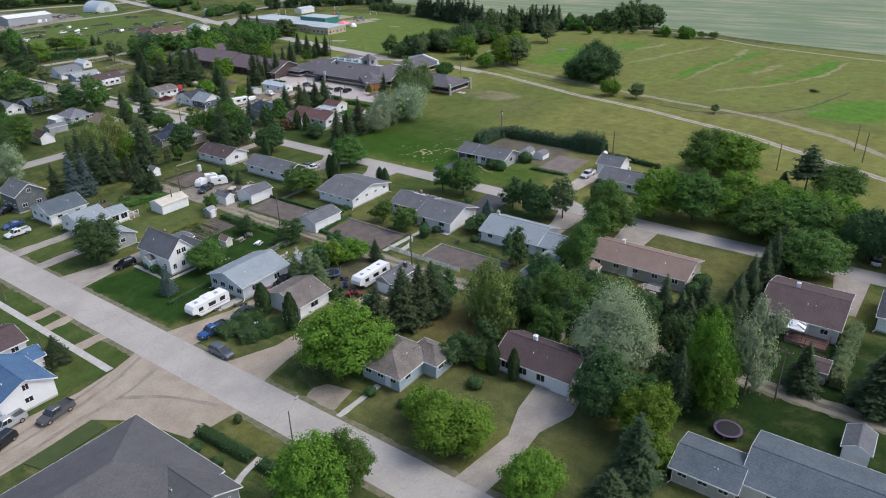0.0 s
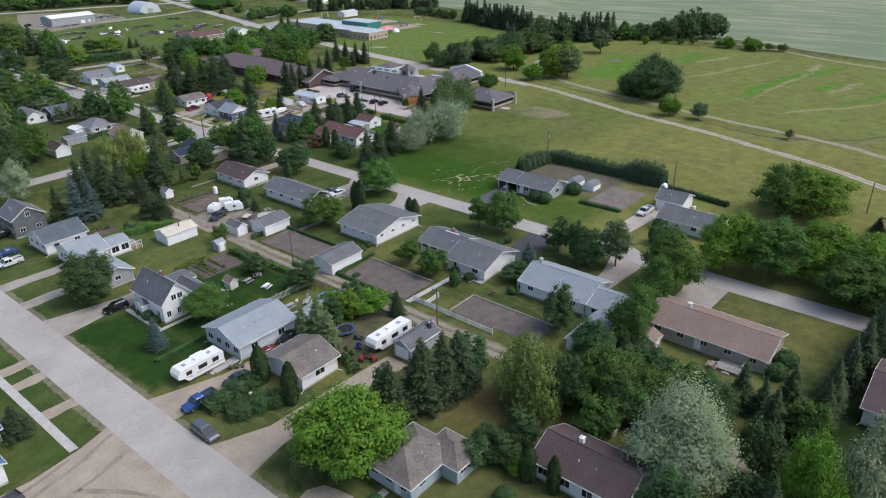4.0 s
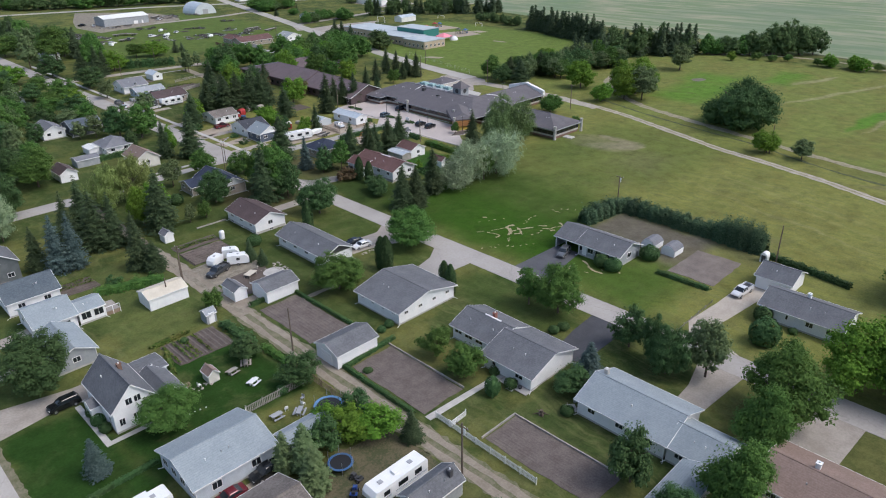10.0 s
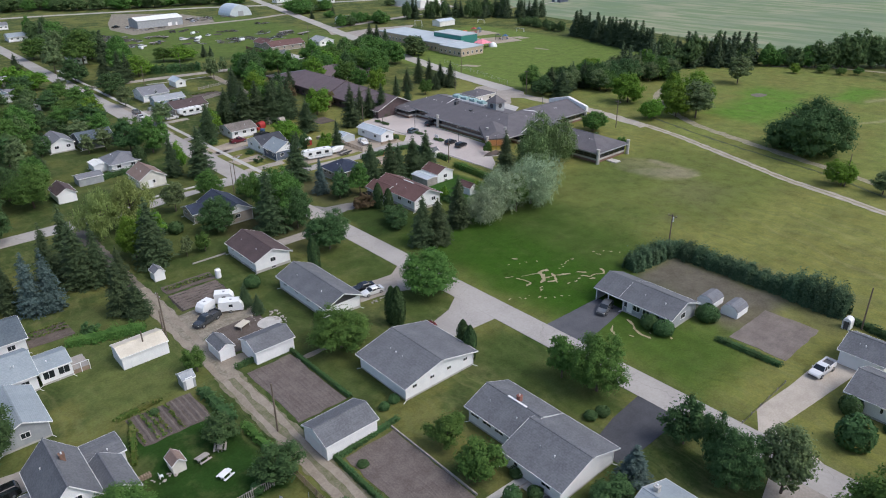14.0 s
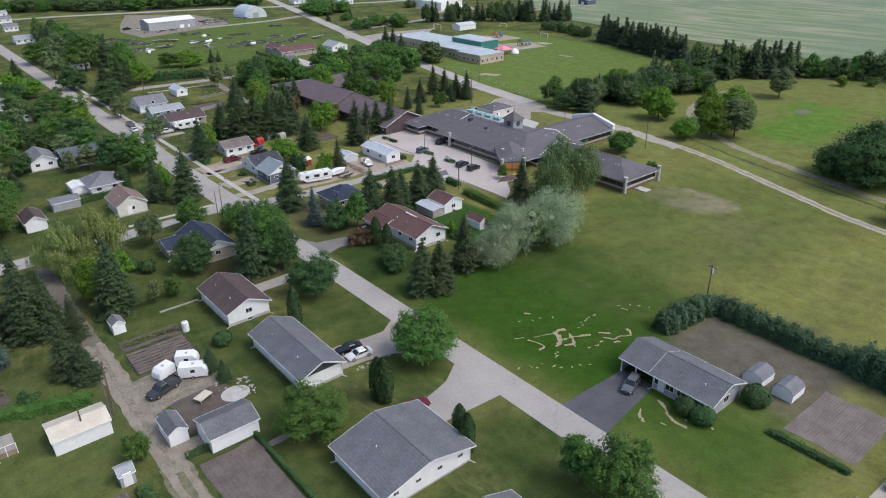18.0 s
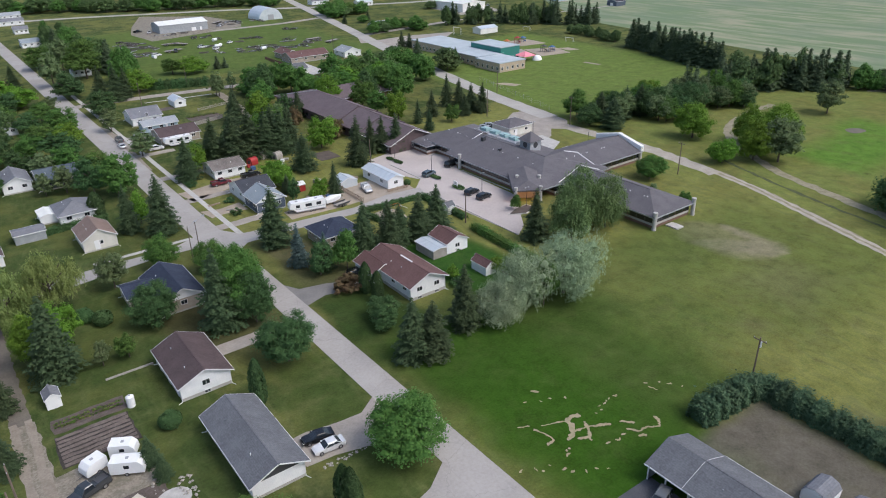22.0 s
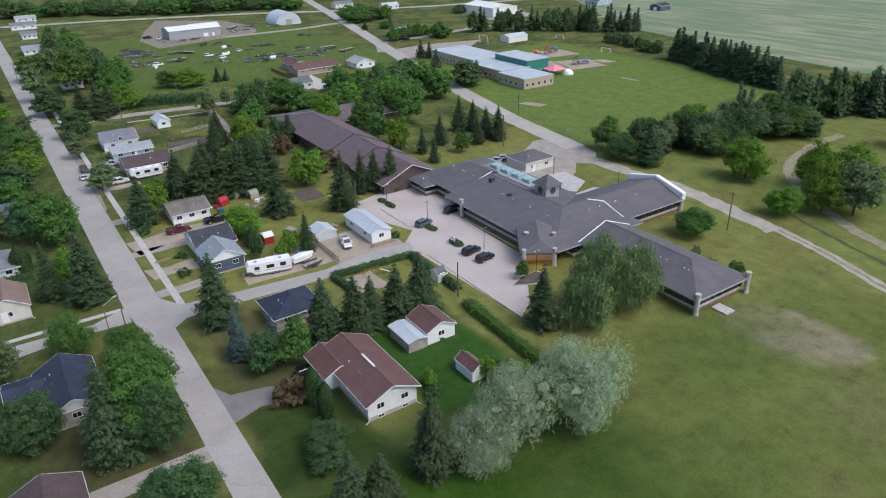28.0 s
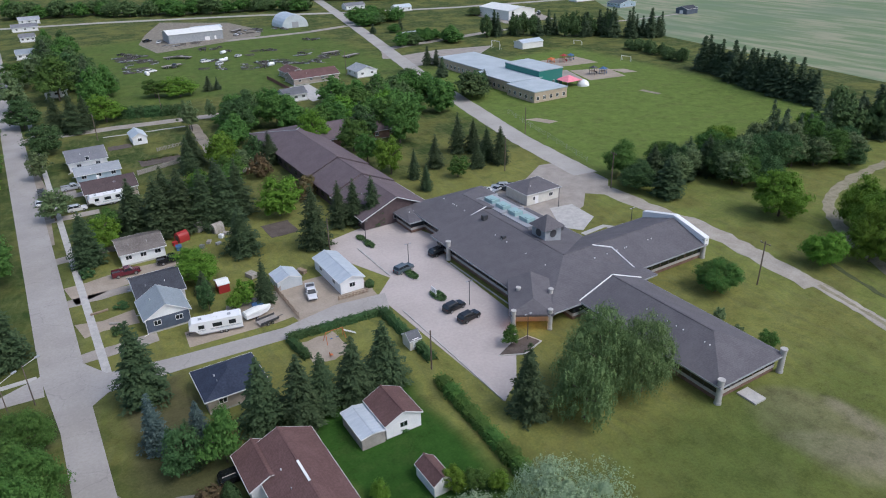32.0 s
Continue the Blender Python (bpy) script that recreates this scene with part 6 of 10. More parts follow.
tree("lime", 285.0, 160.6, 12.6, 11.0)
tree("lime", 290.4, 166.0, 10.4, 9.4)
tree("dome", 259.5, 109.6, 17.4, 24.0)
tree("lime", 237.0, 91.0, 7.6, 8.4)
tree("ash", 237.6, 80.8, 7.0, 6.6)
tree("ash", 334.2, 171.3, 13.6, 11.0)
tree("ash", 231.0, 48.6, 4.0, 4.0)
tree("spruce", 13.6, 94.6, 5.4, 5.6)
tree("lime", 16.0, 35.4, 11.9, 9.7)
tree("maple", 20.6, 33.5, 10.5, 7.4)
tree("lime", 36.8, 34.4, 6.8, 5.8)
tree("lime", 34.3, 26.2, 9.6, 11.1)
tree("lime", 32.8, 13.3, 8.0, 7.7)
tree("cedar", 52.6, 31.6, 6.0, 2.1)
tree("cedar", 52.9, 27.9, 5.9, 1.7)
tree("dark", 53.2, 35.6, 5.2, 5.4)
tree("dark", 50.8, 38.2, 4.8, 5.0)
tree("dark", 54.6, 39.6, 4.6, 5.2)
tree("lime", 52.4, 33.4, 3.0, 2.8)
tree("dark", 58.6, 36.4, 5.6, 5.6)
tree("weeping", 65.9, 40.4, 13.4, 12.6)
tree("dark", 69.5, 36.0, 10.0, 8.0)
tree("maple", 72.2, 30.6, 11.6, 9.6)
tree("maple", 75.2, 25.6, 8.6, 8.0)
tree("silver", 64.6, 16.4, 15.4, 13.6)
tree("dark", 52.6, 12.8, 12.2, 9.6)
tree("lime", 50.2, 5.2, 11.4, 8.6)
tree("spruce", 42.4, 3.6, 11.5, 8.0)
tree("spruce", 36.4, 4.5, 6.5, 7.3)
tree("silver", 69.4, -3.4, 17.6, 7.4)
tree("lime", 64.6, 1.0, 16.4, 7.4)
tree("lime", 61.2, -1.0, 10.6, 5.6)
tree("dark", 70.2, 8.0, 10.6, 6.8)
tree("dark", 74.4, 3.4, 8.4, 6.6)
tree("spruce", 60.4, 4.2, 11.2, 4.6)
tree("dark", 57.4, 9.4, 6.6, 6.6)
tree("dark", 63.4, 8.0, 7.4, 6.4)
tree("spruce", 81.2, 9.6, 8.5, 5.5)
tree("maple", 79.8, 21.8, 8.6, 7.0)
tree("dark", 78.4, 28.6, 9.5, 8.0)
tree("spruce", 88.6, 4.6, 8.0, 5.0)
tree("spruce", 85.0, 12.0, 7.0, 4.5)
tree("lime", 46.6, 2.6, 6.4, 6.0)
tree("spruce", 96.0, 4.8, 7.6, 4.6)
tree("spruce", 99.4, 3.4, 8.4, 4.8)
tree("spruce", 102.6, 4.2, 8.6, 4.6)
tree("spruce", 105.4, 2.8, 9.4, 5.0)
tree("spruce", 108.4, 3.2, 9.2, 4.8)
tree("spruce", 111.6, 2.2, 9.8, 5.2)
tree("spruce", 114.6, 2.8, 9.8, 5.0)
tree("spruce", 92.4, 4.2, 8.2, 4.8)
tree("spruce", 118.4, 2.0, 10.0, 5.2)
tree("spruce", 88.8, 9.2, 8.2, 5.4)
tree("spruce", 84.8, 15.0, 9.0, 4.8)
tree("maple", 116.9, -3.5, 10.2, 13.4)
tree("spruce", 75.6, -10.1, 8.9, 6.3)
tree("spruce", 76.5, -20.6, 12.0, 9.5)
tree("maple", 91.0, 35.6, 12.0, 9.0)
tree("maple", 104.5, 38.0, 11.0, 8.5)
tree("lime", 128.7, 32.9, 13.1, 13.1)
tree("maple", 131.5, 24.7, 13.3, 15.1)
tree("lime", 136.3, 15.4, 12.8, 15.3)
tree("lime", 136.6, 8.7, 12.2, 13.2)
tree("lime", 136.0, 2.0, 12.0, 13.1)
tree("lime", 137.0, -3.3, 11.1, 13.1)
tree("maple", 165.4, 33.3, 13.3, 13.1)
tree("lime", 169.6, 27.5, 12.3, 18.1)
tree("spruce", 164.2, 11.4, 5.3, 5.4)
tree("pine", 165.9, 6.2, 12.9, 10.2)
tree("maple", 165.5, -1.2, 8.7, 13.9)
tree("dark", 114.8, 64.5, 8.9, 6.6)
tree("dark", 112.1, 56.2, 9.6, 7.4)
tree("ash", 115.7, 51.1, 11.6, 7.5)
tree("dark", 113.8, 59.4, 9.8, 4.0)
tree("maple", 114.3, 86.0, 8.3, 6.3)
tree("maple", 115.6, 80.1, 10.7, 8.3)
tree("bluespruce", 103.5, 65.0, 6.2, 5.5)
tree("dark", 98.3, 64.0, 4.9, 7.1)
tree("maple", 112.5, 38.1, 13.3, 12.2)
tree("clipped", 131.9, 48.5, 5.3, 4.8)
tree("clipped", 138.9, 51.6, 3.2, 2.9)
tree("maple", 90.0, 86.4, 6.0, 6.2)
tree("maple", 89.5, 79.6, 6.2, 7.0)
tree("clipped", 88.7, 72.8, 3.4, 2.5)
tree("dark", 83.4, 39.0, 7.3, 7.9)
tree("dark", 87.3, 47.5, 10.3, 7.1)
tree("spruce", 87.1, 35.0, 5.1, 3.8)
tree("maple", 74.1, 33.1, 8.5, 9.6)
tree("dark", 81.0, 28.2, 6.6, 7.8)
tree("dark", 84.6, 20.4, 5.2, 5.8)
tree("maple", 187.9, 176.7, 4.1, 3.4)
tree("maple", 231.5, 169.5, 7.0, 7.4)
tree("clipped", 202.7, 158.5, 3.9, 3.9)
tree("ash", 223.3, 162.0, 3.0, 2.8)
tree("ash", 221.6, 157.0, 2.6, 2.6)
tree("maple", 222.8, 151.6, 3.8, 3.6)
tree("far_maple", 212.7, 317.6, 9.6, 11.4)
tree("far_maple", 216.9, 302.9, 7.8, 10.0)
tree("far_maple", 228.3, 305.9, 12.0, 12.2)
tree("far_maple", 257.8, 313.1, 12.0, 11.1)
tree("far_dark", 261.5, 346.5, 8.9, 15.0)
tree("far_maple", 233.2, 332.0, 10.3, 12.4)
tree("far_spruce", 226.7, 340.5, 7.4, 4.6)
tree("far_spruce", 297.4, 389.2, 9.0, 6.5)
tree("far_spruce", 289.4, 362.7, 9.0, 7.3)
tree("far_spruce", 300.8, 386.5, 7.8, 5.7)
tree("far_dark", 279.4, 324.2, 10.9, 15.0)
tree("far_maple", 330.6, 537.9, 11.0, 15.0)
tree("far_maple", 346.7, 531.7, 9.5, 15.0)
tree("far_spruce", 319.3, 490.5, 6.0, 5.5)
tree("far_maple", 331.8, 487.0, 5.4, 8.5)
tree("far_spruce", 339.3, 492.7, 7.7, 4.7)
tree("far_maple", 319.2, 445.7, 6.8, 13.9)
tree("far_maple", 340.2, 433.3, 8.6, 14.0)
tree("far_dark", 409.5, 514.4, 6.1, 11.8)
tree("far_spruce", 196.4, 401.4, 6.5, 5.3)
tree("far_spruce", 200.2, 401.4, 5.5, 4.0)
tree("far_maple", 154.8, 525.0, 13.1, 15.0)
tree("far_dark", 137.6, 482.3, 10.7, 15.0)
tree("far_maple", 199.9, 357.7, 7.9, 14.0)
tree("far_dark", 205.5, 348.5, 6.1, 11.5)
tree("spruce", 216.4, 175.1, 4.5, 2.3)
# trees along the narrow street and in the gardens past it
for x, y, h, w, k in ((113.5, 219.0, 15.2, 9.3, "spruce"), (107.4, 224.8, 12.5, 6.8, "spruce"), (111.0, 229.0, 9.5, 5.5, "lime"), (111.5, 251.5, 12.5, 11.0, "maple"), (106.8, 258.0, 11.5, 9.6, "dark"), (109.5, 268.0, 9.0, 10.0, "maple"), (107.4, 297.0, 9.5, 12.0, "dark"), (112.0, 312.0, 8.5, 11.5, "lime"), (104.0, 316.0, 7.5, 11.0, "maple"), (111.5, 328.0, 9.5, 13.0, "maple"), (103.2, 337.0, 8.1, 11.0, "dark"), (98.8, 304.0, 8.4, 11.0, "maple"), (109.5, 350.0, 7.5, 12.0, "maple"), (108.0, 379.0, 9.0, 13.0, "lime"), (116.0, 369.0, 5.5, 7.5, "ash"), (110.5, 422.0, 10.5, 8.0, "spruce"),
                      (126.5, 319.5, 9.0, 7.6, "ash"), (126.9, 283.6, 8.7, 8.8, "ash"), (128.5, 345.0, 10.0, 14.0, "dark"), (126.0, 383.0, 12.0, 14.0, "dark"), (125.0, 412.0, 17.0, 12.0, "ash"), (136.0, 448.0, 17.0, 12.0, "ash"), (141.0, 422.0, 19.0, 19.0, "maple"), (148.0, 438.0, 18.0, 17.0, "dark"), (127.0, 461.0, 12.0, 16.0, "maple"), (135.6, 371.0, 14.4, 9.0, "spruce"), (140.6, 366.0, 15.4, 9.5, "spruce"), (145.0, 369.0, 13.0, 8.0, "spruce"), (152.0, 375.0, 11.0, 13.0, "lime"), (184.0, 399.0, 9.0, 16.0, "lime"), (175.0, 403.0, 8.0, 12.0, "maple"), (175.4, 344.4, 11.6, 7.0, "ash"), (185.0, 354.0, 8.3, 4.8, "ash"), (166.9, 306.0, 10.2, 7.3, "spruce"),
                      (79.0, 286.0, 11.0, 13.0, "maple"), (89.5, 301.0, 8.7, 8.0, "dark"), (67.0, 236.0, 11.0, 11.0, "dark"), (70.6, 226.0, 12.0, 12.0, "maple"), (80.0, 260.0, 5.4, 6.0, "spruce"), (103.6, 240.5, 6.6, 3.6, "cedar"), (93.4, 288.0, 8.0, 9.0, "dark"), (99.0, 283.0, 7.5, 9.0, "ash"), (84.0, 315.0, 9.0, 10.0, "maple"), (92.0, 325.0, 9.0, 10.0, "dark"), (74.0, 268.0, 10.0, 10.0, "dark"), (76.0, 246.0, 8.0, 8.0, "maple"), (97.0, 352.0, 9.0, 11.0, "maple"), (86.0, 344.0, 9.5, 11.0, "dark"), (100.0, 372.0, 9.0, 11.0, "dark"), (101.0, 264.0, 8.5, 8.0, "ash"), (96.0, 265.0, 7.0, 6.0, "ash"), (84.0, 272.0, 8.0, 7.0, "dark"), (106.0, 284.0, 8.6, 9.0, "maple"), (79.0, 300.0, 9.0, 10.0, "dark")):
    tree(k, x, y, h, w)
# woods, shelter belts and far groves


WOODS = {}


def grove(kinds, line, n, spread, h, w, group, seed):
    """Trees scattered about a line, of mixed kinds."""
    rnd = random.Random(seed)
    segs = [(a, b, math.hypot(b[0] - a[0], b[1] - a[1])) for a, b in zip(line, line[1:])]
    total = sum(s[2] for s in segs)
    for i in range(n):
        d = total * (i + rnd.uniform(0.2, 0.8)) / n
        for a, b, length in segs:
            if d <= length:
                break
            d -= length
        k = d / length
        x, y = a[0] + (b[0] - a[0]) * k, a[1] + (b[1] - a[1]) * k
        s = rnd.uniform(0.78, 1.22)
        kind = rnd.choice(kinds)
        if kind.startswith("far_"):
            WOODS.setdefault(kind, []).append((x + rnd.uniform(-spread, spread), y + rnd.uniform(-spread, spread), h * s, w * rnd.uniform(0.85, 1.2), rnd.uniform(0, 6.28), rnd.randrange(3)))
            continue
        tree(kind, x + rnd.uniform(-spread, spread), y + rnd.uniform(-spread, spread), h * s, w * rnd.uniform(0.85, 1.2), group=group)


grove(["dark", "maple", "ash", "spruce", "dark"], [(262, 214), (272, 210), (290, 204), (312, 203), (330, 205)], 30, 8, 9.5, 9, "mixed wood at the track", 3)
grove(["ash", "maple", "lime", "dark", "dark"], [(264, 224), (285, 215), (310, 213), (332, 212)], 22, 8, 10, 9, "mixed wood at the track", 31)
grove(["far_spruce"], [(300, 212), (330, 214), (352, 212)], 12, 5, 14, 6, "mixed wood at the track", 32)
grove(["far_spruce"], [(392, 308), (386, 290), (376, 262), (374, 240)], 46, 2.4, 13, 8.6, "spruce shelter belt", 4)
grove(["far_spruce", "far_spruce", "far_dark"], [(344, 216), (352, 204), (366, 195), (376, 186)], 26, 5, 14, 8.6, "spruce clump by the crop field", 5)
grove(["far_dark", "far_maple"], [(378, 184), (392, 166)], 10, 2, 9, 9, "broadleaf belt by the crop field", 6)
grove(["far_dark"], [(393, 164), (403, 150), (414, 138)], 9, 2.5, 16, 11, "broadleaf belt by the crop field", 7)
grove(["lime", "maple"], [(371, 168), (382, 155), (387, 140), (386, 110), (392, 90)], 9, 2, 4, 6, "scattered bushes on a bank", 8)
grove(["far_lime"], [(386, 128), (386, 104)], 4, 2, 7, 7, "scattered bushes on a bank", 81)
grove(["far_dark"], [(402, 360), (400, 345), (395, 318)], 12, 2, 6, 6, "low hedge row by a sports field", 9)
grove(["far_spruce"], [(410, 400), (425, 385), (440, 372)], 18, 4, 14, 8, "conifers behind a school field", 10)
grove(["far_spruce", "far_dark"], [(366, 440), (390, 420), (420, 395)], 22, 4, 13, 8, "conifers behind a school field", 12)
grove(["far_maple", "far_ash", "far_dark", "far_dark", "far_maple"], [(60, 226), (66, 244), (74, 262), (80, 292), (92, 325), (100, 345)], 9, 5, 10, 8, "village trees", 15)
grove(["far_dark", "far_dark", "far_maple", "far_ash"], [(45, 218), (50, 250), (60, 300), (70, 350)], 22, 11, 11.5, 8.5, "village trees", 16)
grove(["far_maple", "far_dark", "far_lime", "far_spruce"], [(97, 380), (97, 440), (97, 520), (97, 600)], 20, 8, 12, 10, "village trees", 18)
grove(["far_maple", "far_dark", "far_spruce"], [(70, 380), (70, 450), (60, 560)], 34, 14, 12, 10.5, "village trees", 181)
grove(["far_dark", "far_maple", "far_spruce"], [(150, 452), (150, 480), (148, 520), (152, 560)], 14, 7, 12, 9.5, "village trees", 19)
grove(["far_spruce", "far_dark", "far_spruce", "far_maple"], [(152, 400), (158, 410), (156, 430), (150, 445)], 8, 5, 15, 9.5, "village trees", 192)
grove(["far_dark", "far_maple"], [(120, 735), (180, 720), (230, 672), (290, 650), (330, 625)], 44, 8, 12, 15, "trees behind the far road", 21)
grove(["far_maple", "far_dark"], [(325, 520), (345, 540), (355, 528)], 9, 6, 10, 14, "trees at a far crossing", 22)
grove(["far_maple", "far_dark"], [(312, 440), (330, 452), (345, 440)], 10, 4, 7, 9, "far roadside bushes", 23)
grove(["far_maple", "far_lime", "far_maple"], [(206, 330), (215, 318), (230, 312), (245, 318)], 16, 5, 10, 11, "trees round the care home", 24)
grove(["far_maple", "far_dark"], [(232, 345), (248, 338), (262, 345), (268, 330)], 14, 5, 10, 11, "trees round the care home", 25)
grove(["far_maple", "far_dark", "far_maple"], [(214, 345), (200, 350), (190, 340), (186, 320)], 12, 4, 9, 10, "trees round the care home", 26)
grove(["dark", "dark", "maple"], [(66, 30), (72, 22), (78, 16)], 6, 3, 8, 7, "trees behind the bungalows", 29)
grove(["maple", "spruce"], [(82, 4), (86, 6)], 3, 2, 7, 5, "trees behind the bungalows", 291)
grove(["maple", "dark"], [(128, 8), (130, -12), (132, -30)], 8, 4, 12, 12, "grove along a street", 30)
grove(["maple"], [(115, 178), (113.5, 184)], 2, 1, 10, 8, "street trees", 36)
grove(["far_maple", "far_dark"], [(330, 690), (420, 640), (520, 610), (600, 590)], 26, 8, 10, 16, "trees behind the far road", 37)



def plant_woods():
    """The far trees of each kind, as one mass of leaves and one of trunks."""
    tv, tf = [], []
    for kind, places in WOODS.items():
        crowns, mat_leaf = RAW[kind]
        w0, h0 = PROTO[kind][5], PROTO[kind][6]
        vs, qs, cv, cf, k, kc = [], [], [], [], 0, 0
        for x, y, h, w, a, i in places:
            v, q, (ev, ef) = crowns[i]
            c, s = math.cos(a) * w / w0, math.sin(a) * w / w0
            m = np.array([[c, -s, 0], [s, c, 0], [0, 0, h / h0]])
            vs.append(v @ m.T + (x, y, 0))
            qs.append(q + k)
            k += len(v)
            cv.append(np.array(ev) @ m.T + (x, y, 0))
            cf += [tuple(kc + j for j in t) for t in ef]
            kc += len(ev)
            b = cyl(x, y, -0.1, h * 0.6, 0.03 * w, 0.015 * w, 5)
            kt = len(tv)
            tv += b[0]
            tf += [tuple(kt + j for j in t) for t in b[1]]
        vs, qs, cv = np.concatenate(vs), np.concatenate(qs), np.concatenate(cv)
        me = bpy.data.meshes.new("woods")
        me.vertices.add(len(vs) + len(cv))
        me.vertices.foreach_set("co", np.concatenate([vs, cv]).astype(np.float32).ravel())
        loops = np.concatenate([qs.ravel(), np.array([j + len(vs) for t in cf for j in t])]).astype(np.int32)
        sizes = np.concatenate([np.full(len(qs), 3), np.array([len(t) for t in cf])]).astype(np.int32)
        me.loops.add(len(loops))
        me.loops.foreach_set("vertex_index", loops)
        me.polygons.add(len(sizes))
        me.polygons.foreach_set("loop_start", np.concatenate([[0], np.cumsum(sizes)[:-1]]).astype(np.int32))
        me.update(calc_edges=True)
        me.materials.append(mat_leaf)
        tagged(new("woods", me), {"far_spruce": "distant dark spruces in rows and clumps", "far_lime": "distant light green trees"}.get(kind, "distant green broadleaf trees of village and woods"), "woods", kind="stuff")
    tagged(part("woods_trunks", tv, tf, BARK), "trunks of distant village trees", "woods", kind="stuff")


plant_woods()

for x, y, h, w, k in ((104.6, 117.9, 7.4, 2.4, "cedar"), (108.6, 103.2, 5.4, 2.0, "cedar"), (107.8, 100.6, 5.8, 2.0, "cedar")):
    tree(k, x, y, h, w)

for x, y, h, w, k in ((284.0, 25.0, 1.6, 4.0, "shrub"), (131.4, 196.0, 14.6, 9.4, "spruce"), (130.9, 182.9, 10.3, 5.4, "bluespruce"), (132.6, 176.6, 8.4, 5.8, "dark"), (138.4, 175.6, 9.2, 6.6, "maple"), (134.4, 177.6, 8.0, 5.4, "spruce"), (136.6, 182.2, 7.0, 4.2, "bluespruce"), (145.3, 179.6, 12.4, 8.2, "spruce"), (150.3, 177.4, 12.2, 8.6, "spruce"), (154.2, 178.8, 10.3, 7.0, "spruce"), (159.2, 178.4, 11.4, 8.4, "spruce"), (164.9, 179.4, 11.6, 8.4, "spruce"), (148.7, 231.0, 8.0, 9.0, "lime"), (157.4, 214.8, 9.6, 4.8, "spruce"), (153.9, 216.5, 5.8, 4.6, "lime"), (147.4, 217.8, 7.0, 3.8, "dark"), (142.4, 262.4, 14.4, 10.4, "spruce"), (147.4, 258.4, 15.2, 10.8, "spruce"), (153.0, 259.4, 15.6, 10.6, "spruce"), (157.6, 257.8, 15.4, 10.4, "spruce"), (162.4, 257.6, 15.0, 10.0, "spruce"), (166.8, 261.0, 14.6, 9.6, "spruce"), (150.4, 264.6, 15.0, 10.0, "spruce"), (163.0, 265.0, 14.6, 9.6, "spruce"), (130.8, 252.0, 12.8, 8.6, "spruce"), (134.4, 258.6, 8.6, 8.4, "lime"), (137.4, 264.0, 8.0, 7.4, "maple"), (129.6, 246.6, 2.4, 3.4, "shrub"), (133.6, 228.6, 1.8, 3.0, "shrub"), (131.6, 219.4, 2.2, 3.0, "shrub"), (148.2, 224.6, 5.4, 4.4, "spruce"), (151.6, 215.4, 4.4, 3.4, "lime"), (166.4, 305.6, 12.6, 8.6, "spruce"), (170.6, 282.0, 9.6, 9.0, "maple"), (160.0, 275.0, 9.0, 9.0, "lime"), (167.6, 272.0, 10.0, 9.4, "maple"), (153.0, 276.0, 8.0, 8.0, "dark"), (180.0, 284.0, 9.0, 7.0, "redshrub"), (176.0, 290.0, 8.0, 7.4, "ash"), (160.6, 238.6, 11.4, 9.6, "spruce"), (174.6, 254.3, 11.0, 11.0, "lime"), (174.9, 232.0, 15.4, 9.4, "spruce"), (184.4, 240.0, 11.6, 7.0, "spruce"), (187.8, 238.8, 11.7, 7.0, "spruce"), (191.6, 236.4, 12.4, 7.0, "spruce"), (163.7, 299.9, 11.5, 8.0, "spruce"), (173.5, 300.0, 11.0, 11.0, "lime"), (186.0, 293.4, 10.4, 7.6, "spruce"), (182.0, 297.0, 9.6, 7.0, "dark"), (204.0, 302.0, 13.0, 9.6, "lime"), (211.6, 289.9, 11.6, 9.6, "maple"), (209.6, 275.8, 10.0, 8.6, "maple"), (211.4, 264.6, 11.6, 8.2, "lime"), (188.0, 330.0, 13.0, 12.0, "dark"), (201.6, 331.0, 12.6, 12.0, "maple"), (194.0, 340.0, 13.0, 11.0, "dark"), (227.6, 288.8, 15.0, 13.0, "maple"), (219.0, 298.0, 13.6, 11.0, "dark"), (228.0, 301.0, 13.0, 11.0, "maple"), (213.2, 248.1, 7.5, 4.6, "spruce"), (215.0, 257.5, 9.0, 4.6, "spruce"), (224.7, 262.2, 10.0, 6.6, "spruce"), (175.0, 346.7, 9.0, 7.4, "ash"), (184.6, 262.2, 7.6, 8.6, "redshrub"), (160.0, 268.0, 12.0, 8.0, "maple"), (144.0, 268.0, 9.0, 7.0, "ash"), (237.6, 270.1, 12.6, 7.0, "spruce"), (241.4, 267.3, 10.8, 7.0, "spruce"), (240.6, 259.0, 10.5, 6.8, "spruce"), (241.8, 253.9, 11.5, 6.8, "spruce"), (234.5, 255.1, 8.0, 5.6, "spruce"), (225.7, 251.7, 6.7, 6.2, "maple"), (286.8, 331.5, 9.0, 9.0, "dark"), (292.0, 334.0, 8.0, 7.0, "spruce"), (152.0, 155.2, 2.6, 3.0, "shrub"), (153.0, 158.0, 3.6, 3.0, "lime"), (161.8, 153.8, 3.8, 3.6, "lime"), (164.4, 152.6, 3.4, 3.4, "maple"), (167.0, 151.4, 3.0, 3.2, "lime"), (161.6, 168.0, 1.2, 2.2, "shrub")):
    tree(k, x, y, h, w)

